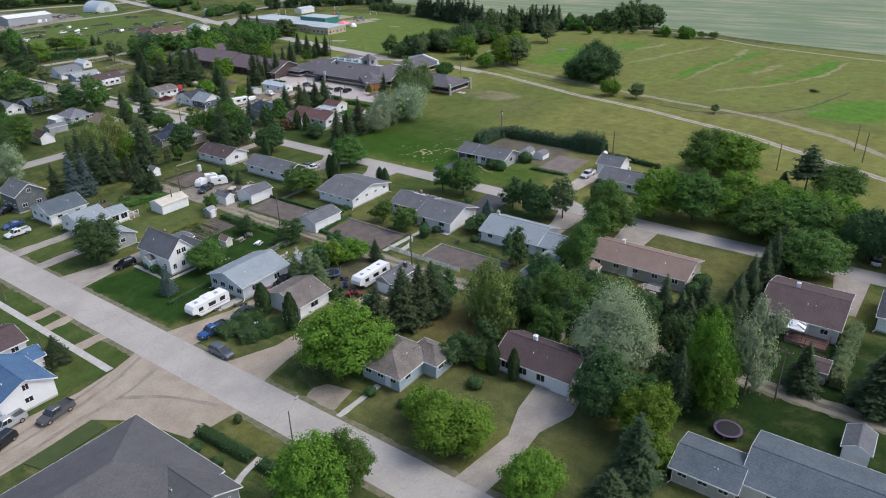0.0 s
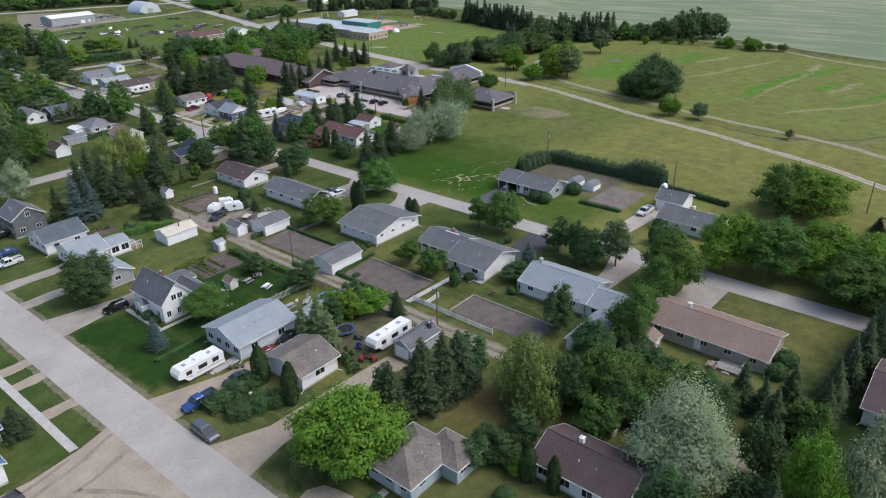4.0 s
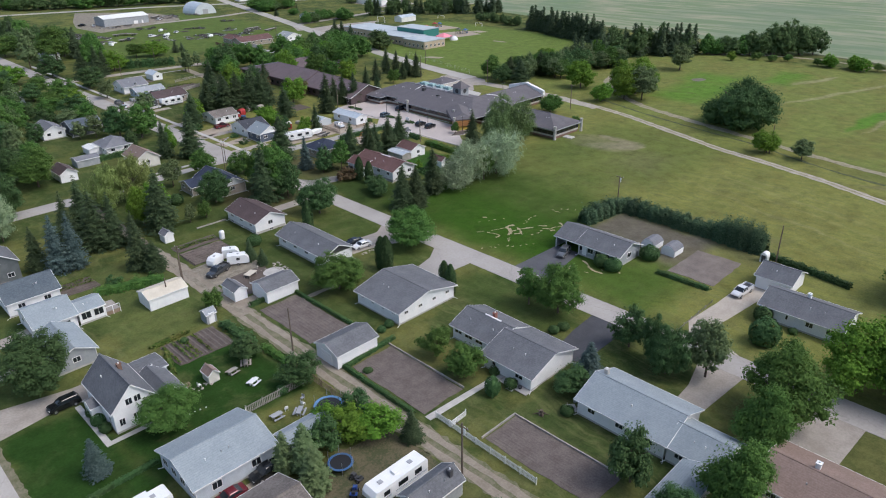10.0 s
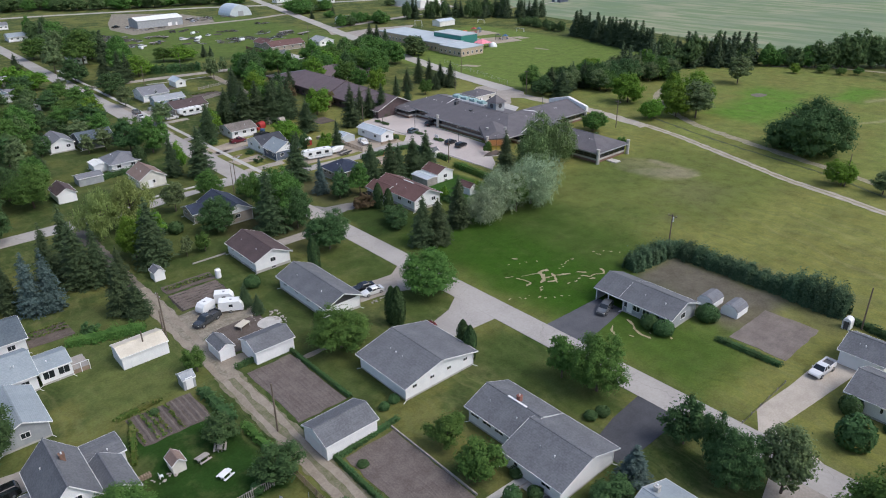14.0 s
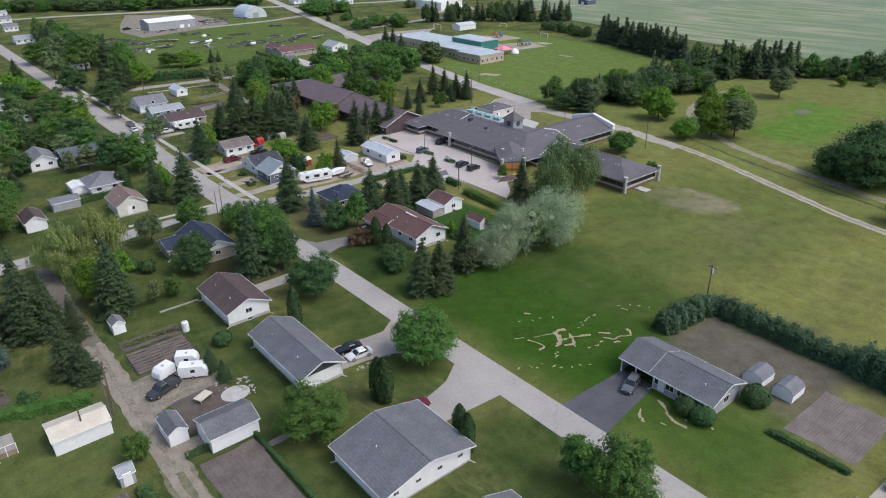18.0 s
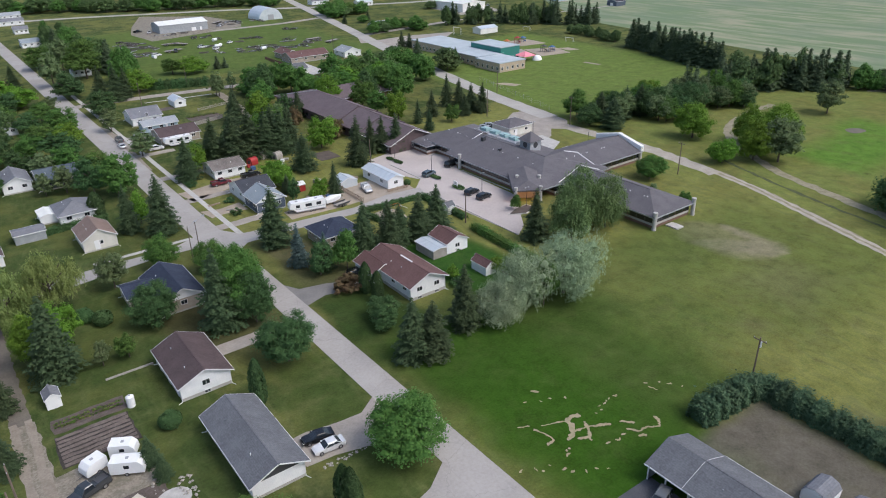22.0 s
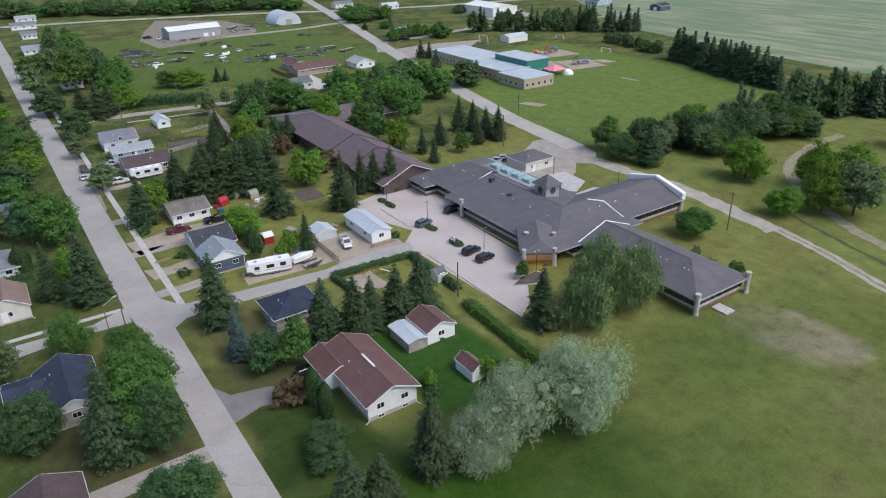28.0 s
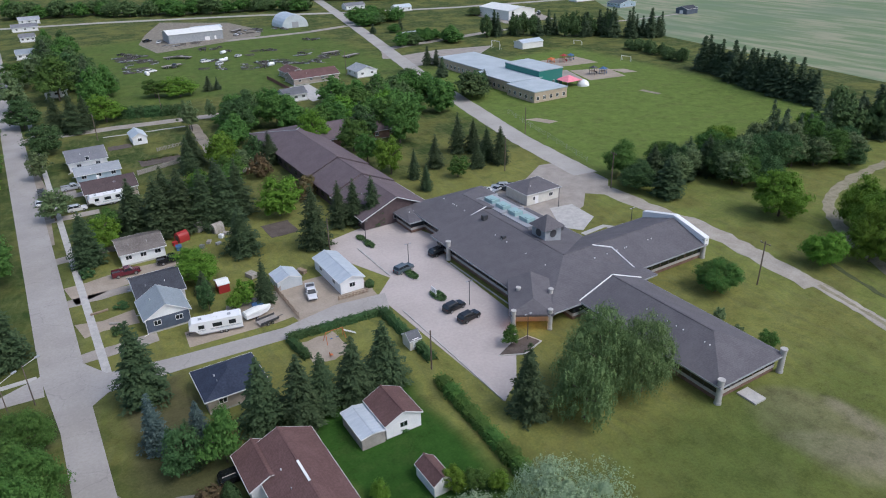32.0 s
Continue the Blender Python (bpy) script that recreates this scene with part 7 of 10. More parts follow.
# the corner by the back lane and the side street
for x, y, h, w, k in ((56.6, 166.6, 13.2, 6.6, "bluespruce"), (59.6, 165.6, 13.6, 5.6, "bluespruce"), (53.4, 170.0, 10.5, 5.6, "spruce"), (67.4, 181.6, 15.2, 7.4, "spruce"), (62.4, 177.0, 14.0, 7.0, "spruce"), (73.0, 167.0, 9.0, 5.0, "spruce"), (66.6, 171.6, 14.6, 8.6, "spruce"), (70.0, 170.6, 13.4, 6.6, "spruce"), (81.6, 171.6, 15.6, 9.8, "spruce"), (79.6, 177.6, 11.0, 7.4, "lime"), (84.0, 180.6, 10.0, 7.0, "lime"), (69.2, 155.6, 11.6, 6.6, "spruce"), (71.0, 152.4, 7.0, 6.2, "spruce"), (78.0, 193.6, 12.6, 11.0, "willow"), (85.4, 195.6, 13.2, 11.5, "willow"), (99.2, 178.4, 9.4, 8.2, "dark"), (113.2, 171.4, 15.6, 9.2, "maple"), (108.6, 169.6, 16.4, 8.8, "spruce"), (114.4, 167.6, 11.4, 7.4, "dark"), (107.6, 200.6, 8.4, 7.4, "maple"), (88.2, 170.8, 5.2, 3.4, "ash"), (92.4, 170.6, 5.0, 3.8, "maple"), (52.5, 192.5, 12.4, 8.0, "silver"), (97.0, 198.3, 8.6, 6.8, "ash"), (116.0, 192.6, 7.6, 7.2, "maple"), (113.6, 152.4, 10.0, 9.6, "dark"), (57.0, 222.0, 12.0, 10.0, "maple"), (52.0, 214.0, 12.0, 9.0, "maple"), (53.0, 232.0, 12.0, 10.0, "maple"), (89.0, 188.0, 3.0, 3.4, "clipped"), (91.6, 185.0, 3.0, 3.6, "clipped"), (92.3, 148.2, 2.6, 3.1, "clipped"), (62.0, 152.6, 2.6, 3.4, "shrub"), (56.6, 207.0, 13.0, 10.0, "dark"), (49.0, 206.0, 13.0, 10.0, "maple"), (115.2, 198.4, 2.6, 3.0, "shrub")):
    tree(k, x, y, h, w)

# ---- hedges ----
hedge(153.4, 100.6, 167.0, 99.4, 3.8, 3.4, NEEDLE_HEDGE, "tall shaggy cedar hedge round a yard", 260, 0.27, 0.5)
hedge(167.6, 100.0, 167.4, 74.6, 3.8, 3.4, NEEDLE_HEDGE, "tall shaggy cedar hedge round a yard", 260, 0.27, 0.5)
hedge(167.4, 74.0, 167.0, 62.6, 5.6, 4.0, NEEDLE_HEDGE, "overgrown taller cedar hedge at a yard corner", 260, 0.28, 0.5)
hedge(57.6, 150.6, 70.0, 146.6, 2.0, 2.4, LEAF_MAPLE, "loose row of leafy green bushes behind a lawn", 110, 0.22, 0.7)
hedge(142.8, 75.0, 143.0, 63.6, 1.1, 1.3, LEAF_DARK, "low clipped hedge beside a lawn", 110, 0.2)
hedge(165.6, 61.5, 162.6, 44.0, 1.7, 1.3, NEEDLE_CEDAR, "dark cedar hedge at a field edge", 50, 0.35)
hedge(76.4, 124.0, 86.2, 123.6, 1.3, 0.9, LEAF_DARK, "clipped hedge round a vegetable garden", 110, 0.18, 0.1)
hedge(86.0, 123.4, 86.2, 104.6, 0.9, 0.7, LEAF_DARK, "clipped hedge round a vegetable garden", 110, 0.18, 0.1)
hedge(77.0, 95.6, 76.8, 78.0, 1.0, 0.8, LEAF_DARK, "low clipped hedge beside a garden plot", 110, 0.18, 0.1)
hedge(77.2, 94.8, 88.6, 95.8, 1.0, 0.9, LEAF_DARK, "low clipped hedge beside a garden plot", 110, 0.18, 0.1)
hedge(156.0, 199.6, 173.8, 198.6, 1.8, 1.6, LEAF_DARK, "dense dark hedge round a garden", 120, 0.22)
hedge(174.4, 198.6, 174.2, 180.0, 2.0, 1.8, LEAF_DARK, "dense dark hedge round a garden", 120, 0.22)
hedge(156.4, 199.0, 157.0, 192.0, 1.8, 1.5, LEAF_DARK, "dense dark hedge round a garden", 120, 0.22)
hedge(172.4, 175.0, 171.0, 150.5, 2.2, 2.3, LEAF_MAPLE, "rounded green hedge along a yard", 120, 0.22, 0.4)
hedge(16.2, 59.4, 16.6, 48.4, 1.6, 1.9, NEEDLE_CEDAR, "dark clipped hedge beside a street", 150, 0.2, 0.08)
hedge(16.7, 46.6, 16.8, 38.0, 1.6, 1.9, NEEDLE_CEDAR, "dark clipped hedge beside a street", 150, 0.2, 0.08)
hedge(36.0, 95.6, 45.4, 96.0, 0.9, 0.9, LEAF_DARK, "low clipped hedge dividing a lawn", 110, 0.18, 0.1)
hedge(33.8, 77.2, 44.0, 77.8, 2.5, 3.2, LEAF_DARK, "overgrown dark hedge beside a driveway", 230, 0.2, 0.5)
hedge(35.2, 73.6, 43.4, 70.6, 2.5, 3.4, LEAF_DARK, "overgrown dark hedge beside a driveway", 230, 0.2, 0.5)
hedge(56.8, 123.6, 64.0, 124.2, 0.9, 1.0, LEAF_FLOWER, "mixed flower border along a garden", 40, 0.28, 0.5)
hedge(55.6, 112.0, 58.4, 121.0, 0.8, 0.9, LEAF_FLOWER, "mixed flower border along a garden", 40, 0.28, 0.5)
hedge(69.6, 122.0, 70.2, 112.0, 1.6, 1.6, LEAF_DARK, "shaggy bushes by a back lane", 45, 0.34, 0.6)
hedge(70.8, 110.0, 71.0, 98.0, 1.4, 1.2, LEAF_MAPLE, "shaggy bushes by a back lane", 45, 0.34, 0.6)
hedge(110.2, 104.2, 106.2, 99.6, 2.8, 2.2, NEEDLE_CEDAR, "dark cedar bushes beside a bungalow", 60, 0.4, 0.4)
hedge(99.6, -14.6, 78.6, -14.3, 2.6, 2.4, LEAF_ASH, "tall shaggy hedge between two yards", 110, 0.24, 0.5)
hedge(87.0, -40.0, 75.0, -33.0, 2.0, 1.6, NEEDLE_HEDGE, "grey-green hedge beside a house", 40, 0.36, 0.5)
hedge(157.0, 378.6, 180.0, 369.0, 4.2, 4.2, LEAF_DARK, "dark dense hedge across a field", 40, 0.6, 0.3)
hedge(88.0, 236.2, 105.2, 237.4, 2.1, 1.8, LEAF_DARK, "dark clipped hedge between two houses", 55, 0.34, 0.3)
for x, y, h, w in ((137.6, 85.0, 2.8, 3.2), (137.6, 82.2, 2.9, 3.4), (147.4, 79.4, 3.4, 3.8)):
    tree("clipped", x, y, h, w, "clipped round cedar bush by a wall", "bushes at the carport house")
for x, y, h, w in ((93.0, 76.0, 1.6, 1.8), (92.0, 71.8, 1.8, 2.0), (90.6, 99.4, 1.4, 1.8), (88.4, 99.0, 1.3, 1.6), (43.0, 112.6, 1.8, 2.0), (42.8, 110.0, 1.8, 2.2), (42.9, 107.6, 1.6, 1.8), (109.6, 76.6, 1.4, 2.0), (111.6, 76.0, 1.5, 2.2), (92.8, 61.6, 1.6, 2.0), (37.0, 44.4, 1.4, 1.8), (37.6, 38.4, 1.4, 1.6), (48.0, 32.0, 1.8, 2.6), (13.3, 56.6, 1.5, 1.9), (13.2, 51.7, 1.5, 1.9), (20.8, 56.4, 1.6, 1.2), (13.0, 112.0, 2.0, 2.6), (96.2, 13.0, 2.6, 3.2), (101.0, 12.8, 2.4, 3.4), (138.4, 46.0, 1.2, 1.6), (176.8, 209.0, 1.7, 2.0), (62.0, 121.6, 1.0, 1.4), (79.0, 91.4, 0.7, 1.6), (66.0, 96.6, 1.6, 1.8)):
    tree("clipped", x, y, h, w, "rounded green bush beside a house", "bushes by houses")

# ---- school ----
school = thing("school", 210, 190, 0, 0, "long low school with dark brown hip roofs and a cupola", "school")
SX, SY = 210, 190


def wing_roof(x0, y0, x1, y1, ez, rise, axis, hip=None):
    v, f, r = roof_shape(x0 - SX, y0 - SY, x1 - SX, y1 - SY, ez, rise, axis, 0.3, hip)
    ob = part("roof", v, f, ROOF_SCHOOL, school)
    (ax, ay), (bx, by) = r
    part("ridge_cap", *boxes((min(ax, bx) - 0.2, min(ay, by) - 0.2, ez + rise - 0.06, max(ax, bx) + 0.2, max(ay, by) + 0.2, ez + rise + 0.03)), ROOF_SCHOOL, ob)
    rnd = random.Random(round(x0))
    for i in range(7):
        k = rnd.uniform(0.15, 0.85)
        if axis in ("y", "hy"):
            px, py = (x0 - SX) * 0.55 + (x1 - SX) * 0.45 - (x1 - x0) * 0.12, (y0 - SY) + (y1 - y0) * k
        else:
            px, py = (x0 - SX) + (x1 - x0) * k, (y0 - SY) + (y1 - y0) * 0.32
        part("roof_vent", *join(cyl(px, py, ez + rise * 0.5, ez + rise * 0.66 + 0.12, 0.07, 0.07, 8), cyl(px, py, ez + rise * 0.66 + 0.12, ez + rise * 0.66 + 0.18, 0.11, 0.1, 8)), TRIM_WHITE, ob)
    bs = [(x0 - SX - 0.06, y0 - SY, ez - 0.32, x0 - SX, y1 - SY, ez - 0.02), (x1 - SX, y0 - SY, ez - 0.32, x1 - SX + 0.06, y1 - SY, ez - 0.02), (x0 - SX, y0 - SY - 0.06, ez - 0.32, x1 - SX, y0 - SY, ez - 0.02), (x0 - SX, y1 - SY, ez - 0.32, x1 - SX, y1 - SY + 0.06, ez - 0.02)]
    for b in bs:
        part("fascia", *boxes(b), TRIM_GREY, school)
    return ob


def banded_wall(x0, y0, x1, y1, ez):
    """Brick plinth, pale sill band and a dark window strip under the eaves, with mullions."""
    a, b, c, d = x0 - SX, y0 - SY, x1 - SX, y1 - SY
    part("wall", *boxes((a, b, 0, c, d, ez - 0.25)), BRICK_BROWN, school)
    t = 0.06
    for nm, z0, z1, m, k in (("sill_band", 0.7, 1.25, CONCRETE, t), ("window_strip", 1.35, 2.55, GLASS, t * 0.6), ("lintel", 2.6, 2.8, TRIM_GREY, t)):
        part(nm, *boxes((a - k, b - k, z0, c + k, b, z1), (a - k, d, z0, c + k, d + k, z1), (a - k, b, z0, a, d, z1), (c, b, z0, c + k, d, z1)), m, school)
    n = int((d - b) / 2.4)
    for i in range(1, n):
        y = b + (d - b) * i / n
        part("mullion", *boxes((a - 0.1, y - 0.07, 1.25, a, y + 0.07, 2.6)), BRICK_BROWN if i % 3 == 0 else TRIM_DARK, school)
    n = int((c - a) / 2.4)
    for i in range(1, n):
        x = a + (c - a) * i / n
        part("mullion", *boxes((x - 0.07, b - 0.1, 1.25, x + 0.07, b, 2.6)), BRICK_BROWN if i % 3 == 0 else TRIM_DARK, school)


def pillar(x, y, h=3.9, r=0.42):
    p = part("pillar", *join(cyl(x - SX, y - SY, 0, h, r, r, 14), cyl(x - SX, y - SY, h, h + 0.25, r + 0.08, r + 0.08, 14), cyl(x - SX, y - SY, 0, 0.4, r + 0.06, r + 0.06, 14)), CONCRETE, school)
    return p


banded_wall(204.6, 147.6, 218.2, 180, 3.2)
wing_roof(203.6, 146.6, 219.2, 177.2, 3.35, 3.0, "hy", (8.0, 0.0))
banded_wall(214, 180.8, 240.6, 196.4, 3.2)
wing_roof(209.6, 179.8, 241.2, 197.4, 3.35, 3.0, "x")
for y0, y1 in ((179.9, 188.6), (197.3, 188.6)):
    pv = [(x - SX, y - SY, z) for x in (240.5, 241.7) for y, z in ((y0, 3.0), (y1, 5.8), (y1, 7.0), (y0, 4.9))]
    part("parapet", pv, [(0, 1, 2, 3), (7, 6, 5, 4), (3, 2, 6, 7), (0, 3, 7, 4), (1, 0, 4, 5), (2, 1, 5, 6)], TRIM_WHITE, school, "white end parapet")
banded_wall(197.0, 186, 222, 216, 3.2)
banded_wall(202.0, 177, 221, 187, 3.2)
wing_roof(196.0, 176.6, 223.0, 217.0, 3.2, 3.2, "hy", (12.0, 0.0))
banded_wall(200.0, 216, 221, 234, 3.2)
wing_roof(199.0, 216.4, 222, 235, 3.4, 3.3, "hy", (0.0, 9.0))
banded_wall(196.4, 226.5, 203, 236.0, 3.0)
wing_roof(195.6, 225.6, 204, 240, 3.0, 0.7, "hx", 3.0)
# white flashings where one roof stops against the next
for a, b in (((211.4, 177.2, 6.37), (203.6, 177.2, 3.38)), ((211.4, 177.2, 6.37), (219.2, 177.2, 3.38)), ((220.4, 186.6, 5.72), (220.8, 179.8, 3.40)), ((217.0, 188.6, 6.37), (220.4, 186.6, 5.72)), ((210.5, 216.4, 6.72), (199.0, 216.4, 3.42))):
    part("flashing", *bar((a[0] - SX, a[1] - SY, a[2]), (b[0] - SX, b[1] - SY, b[2]), 0.14), TRIM_WHITE, school)
# entrance canopy that runs out to the south-west on four pillars
can = part("canopy", [(190.2 - SX, 180.4 - SY, 3.3), (196.9 - SX, 176.2 - SY, 3.3), (203.2 - SX, 184.6 - SY, 4.6), (196.4 - SX, 189.4 - SY, 4.6), (195.6 - SX, 180.6 - SY, 4.9), (200.0 - SX, 187.0 - SY, 6.2)] + [(190.2 - SX, 180.4 - SY, 2.9), (196.9 - SX, 176.2 - SY, 2.9), (203.2 - SX, 184.6 - SY, 2.9), (196.4 - SX, 189.4 - SY, 2.9)], [(0, 1, 4), (1, 2, 5, 4), (3, 0, 4, 5), (2, 3, 5), (1, 0, 6, 7), (2, 1, 7, 8), (3, 2, 8, 9), (0, 3, 9, 6), (6, 9, 8, 7)], ROOF_SCHOOL, school)
glow = bpy.data.materials.new("warm_soffit_lamp")
glow.use_nodes = True
glow.node_tree.nodes["Principled BSDF"].inputs["Emission Color"].default_value = (1.0, 0.42, 0.12, 1)
glow.node_tree.nodes["Principled BSDF"].inputs["Emission Strength"].default_value = 14.0
for k in (0.25, 0.5, 0.75):
    px, py = 190.9 + (196.6 - 190.9) * k, 180.6 + (177.0 - 180.6) * k
    part("soffit_lamp", *boxes((px - SX - 0.35, py - SY + 0.1, 2.78, px - SX + 0.35, py - SY + 0.7, 2.9)), glow, can)
part("entrance_wall", [(192.6 - SX, 182.6 - SY, 0), (198.6 - SX, 178.8 - SY, 0), (198.6 - SX, 178.8 - SY, 3.0), (192.6 - SX, 182.6 - SY, 3.0)] + [(192.8 - SX, 182.9 - SY, 0), (198.8 - SX, 179.1 - SY, 0), (198.8 - SX, 179.1 - SY, 3.0), (192.8 - SX, 182.9 - SY, 3.0)], BOX_F, BRICK_BUFF, school)
for x, y in ((191.0, 180.2), (196.6, 176.9)):
    pillar(x, y)
for x, y in ((195.6, 184.9), (200.2, 181.2)):
    pillar(x, y, 4.9)
for x, y in ((204.2, 147.0), (218.8, 146.8), (241.0, 180.4), (196.2, 210.0)):
    pillar(x, y, 4.2, 0.5)
part("steps", *boxes((208.5 - SX, 143.6 - SY, 0, 211 - SX, 146.9 - SY, 0.3)), CONCRETE, school)
# cupola
cup = part("cupola", *boxes((210.8 - SX, 195.9 - SY, 4.7, 215.0 - SX, 200.1 - SY, 8.4)), SIDE_GREY, school, "square grey cupola with round louvres")
part("cupola_roof", [(210.2 - SX, 195.3 - SY, 8.4), (215.6 - SX, 195.3 - SY, 8.4), (215.6 - SX, 200.7 - SY, 8.4), (210.2 - SX, 200.7 - SY, 8.4), (212.9 - SX, 198.0 - SY, 10.8)], [(0, 1, 4), (1, 2, 4), (2, 3, 4), (3, 0, 4), (3, 2, 1, 0)], ROOF_SCHOOL, cup)
for ax, at in (("x", (198.0 - SY, 7.2, 210.73 - SX, 210.85 - SX)), ("x", (198.0 - SY, 7.2, 214.95 - SX, 215.07 - SX))):
    part("louvre", *cyl(at[0], at[1], at[2], at[3], 0.85, 0.85, 16, ax), TRIM_DARK, cup)
for at in ((212.9 - SX, 7.2, 195.83 - SY, 195.95 - SY), (212.9 - SX, 7.2, 200.05 - SY, 200.17 - SY)):
    part("louvre", *cyl(at[0], at[1], at[2], at[3], 0.85, 0.85, 16, "y"), TRIM_DARK, cup)
# roof plant behind the ridge
part("plant_deck", *boxes((212.0 - SX, 203 - SY, 5.0, 217.5 - SX, 222 - SY, 6.0)), TRIM_GREY, school)
for i in range(4):
    y = 205 + i * 4.4
    part("air_handler", *boxes((213.4 - SX, y - SY, 6.0, 215.6 - SX, y - SY + 3.0, 6.8), (213.7 - SX, y - SY + 0.4, 6.8, 214.6 - SX, y - SY + 1.3, 7.0)), paint("pale_teal_unit", (0.30, 0.44, 0.44), 0.5), school, "pale teal rooftop air handling unit")
for y in (202.6, 212, 222):
    part("parapet", *boxes((211.6 - SX, y - SY, 5.6, 217.8 - SX, y - SY + 0.12, 6.5)), TRIM_GREY, school)
for x, y, w, d, h in ((206.6, 211.8, 1.2, 1.0, 6.9), (205.0, 202.5, 0.9, 0.8, 6.0), (218.6, 200.5, 1.2, 1.0, 5.8)):
    part("roof_box", *boxes((x - SX, y - SY, 4.4, x - SX + w, y - SY + d, h)), TRIM_DARK, school)

house("outbuilding", "cream service building with a dark hip roof behind the school", 227.6, 223.2, 238.6, 232.6, 3.2, "hx", 1.6, ROOF_SCHOOL, SIDE_CREAM, "SD0.3 S2", 0.4, "outbuilding", 0.2)
# care home behind
care = house("care_home", "long low building with a stepped plum-brown hip roof", 187.0, 232.8, 205.6, 251.6, 3.0, "y", 4.0, ROOF_PLUM, SIDE_PLUM, "W4 S1", 0.8, "care home", found=0.2, vents=2)
for y0, y1, up, ends in ((251.6, 266.4, 0.4, (0.0, 0.0)), (266.4, 316.0, 0.8, (0.0, 19.0))):
    v, f, r = roof_shape(-9.3, y0 - 242.2, 9.3, y1 - 242.2, 3.0 + up, 4.0, "hy", 0.3, ends)
    rf = part("roof", v, f, ROOF_PLUM, care)
    part("ridge_cap", *boxes((-0.15, r[0][1], 6.95 + up, 0.15, r[1][1], 7.04 + up)), ROOF_PLUM, rf)
    part("wall", *boxes((-8.5, y0 - 242.2, 0, 8.5, y1 - 242.9, 2.95 + up)), SIDE_PLUM, care)
    for i in range(int((y1 - y0) / 4.2)):
        part("window", *boxes((-8.56, y0 - 240.6 + i * 4.2, 1.0, -8.5, y0 - 238.8 + i * 4.2, 2.2)), GLASS, care)
for q in (-1, 1):
    part("hip_flashing", *bar((0, 54.8, 7.84), (q * 9.2, 73.7, 3.84), 0.13), TRIM_GREY, care)
house("care_home_wing", "plum-brown roofed cross wing in trees", 204, 296, 232, 312, 3.0, "x", 3.6, ROOF_PLUM, BRICK_BROWN, "S5", 0.7, "care home", found=0.2)

# far primary school
gym = thing("primary_school", 305, 340, 0, 0, "flat-roofed buff brick primary school with a green gym", "school")


def block(x0, y0, x1, y1, h, wall, roof, nm="block"):
    b = part(nm, *boxes((x0 - 305, y0 - 340, 0, x1 - 305, y1 - 340, h)), wall, gym)
    part("roof", *boxes((x0 - 305.2, y0 - 340.2, h, x1 - 304.8, y1 - 339.8, h + 0.35)), roof, b)
    n = int((x1 - x0) / 3)
    for i in range(n):
        x = x0 - 305 + (x1 - x0) * (i + 0.5) / n
        window(gym, "S", (x1 - x0) * (i + 0.5) / n, 1.0, 1.2, 1.3, x0 - 305, y0 - 340, x1 - 305, y1 - 340)
    n = int((y1 - y0) / 3)
    for i in range(n):
        window(gym, "W", (y1 - y0) * (i + 0.5) / n, 1.0, 1.2, 1.3, x0 - 305, y0 - 340, x1 - 305, y1 - 340)
    return b


FLAT_PALE = surf("pale_membrane_roof", (0.36, 0.41, 0.44), (0.47, 0.52, 0.545), 0.15, 2.0, 0.8, 0.1)
block(293, 302, 309, 319.5, 4.0, BRICK_BUFF, FLAT_PALE)
block(295, 320, 311, 345, 4.2, BRICK_BUFF, FLAT_PALE)
block(300, 345, 320, 383, 4.2, BRICK_BUFF, FLAT_PALE)
block(309.5, 320, 322, 343, 6.8, TEAL_METAL, FLAT_PALE, "gym_hall")
slab("lot", [(339, 364), (352, 363), (366, 361), (365, 344), (350, 346), (338, 349)], 0.04, GRAVEL, "sandy playground ground", "playground")
slab("lot", [(342, 338), (359, 332), (354, 315), (336, 318)], 0.04, GRAVEL, "sandy playground ground", "playground")
slab("lot", [(327, 341), (342, 340), (335, 320), (322, 324)], 0.045, GRAVEL_GREY, "grey paved school court", "court")
slab("lot", [(358, 329), (364, 326), (364, 318), (358, 320)], 0.035, GRAVEL, "small sandy patch in a school field", "playground")
slab("lot", [(276.5, 286.5), (281, 285.5), (284.4, 278), (280, 277.5)], 0.03, GRAVEL, "worn sandy patch in a school field", "playground")
slab("lot", [(339, 293), (341.4, 293), (342.4, 284), (340.2, 284)], 0.03, PACKED_EARTH, "worn strip in a school field", "playground")
ribbon("path", [(440, 440), (468, 430), (495, 428), (516, 428)], 3.5, 0.05, GRAVEL_GREY, "farm drive along a crop field", "track")
slab("lot", [(286, 392), (306, 388), (335, 398), (352, 412), (320, 420), (296, 418)], 0.04, GRAVEL_GREY, "grey gravel yard behind a school", "yard")
tent = thing("canopy_tent", 323, 317, 0, 0, "pink canvas canopy on poles", "tent")
part("canopy", [(-4, -4, 2.3), (4, -4, 2.3), (4, 4, 2.3), (-4, 4, 2.3), (0, 0, 4.2)], [(0, 1, 4), (1, 2, 4), (2, 3, 4), (3, 0, 4)], PINK_CLOTH, tent)
for x in (-3.8, 3.8):
    for y in (-3.8, 3.8):
        part("pole", *cyl(x, y, 0, 2.4, 0.06, 0.06, 6), GALV, tent)
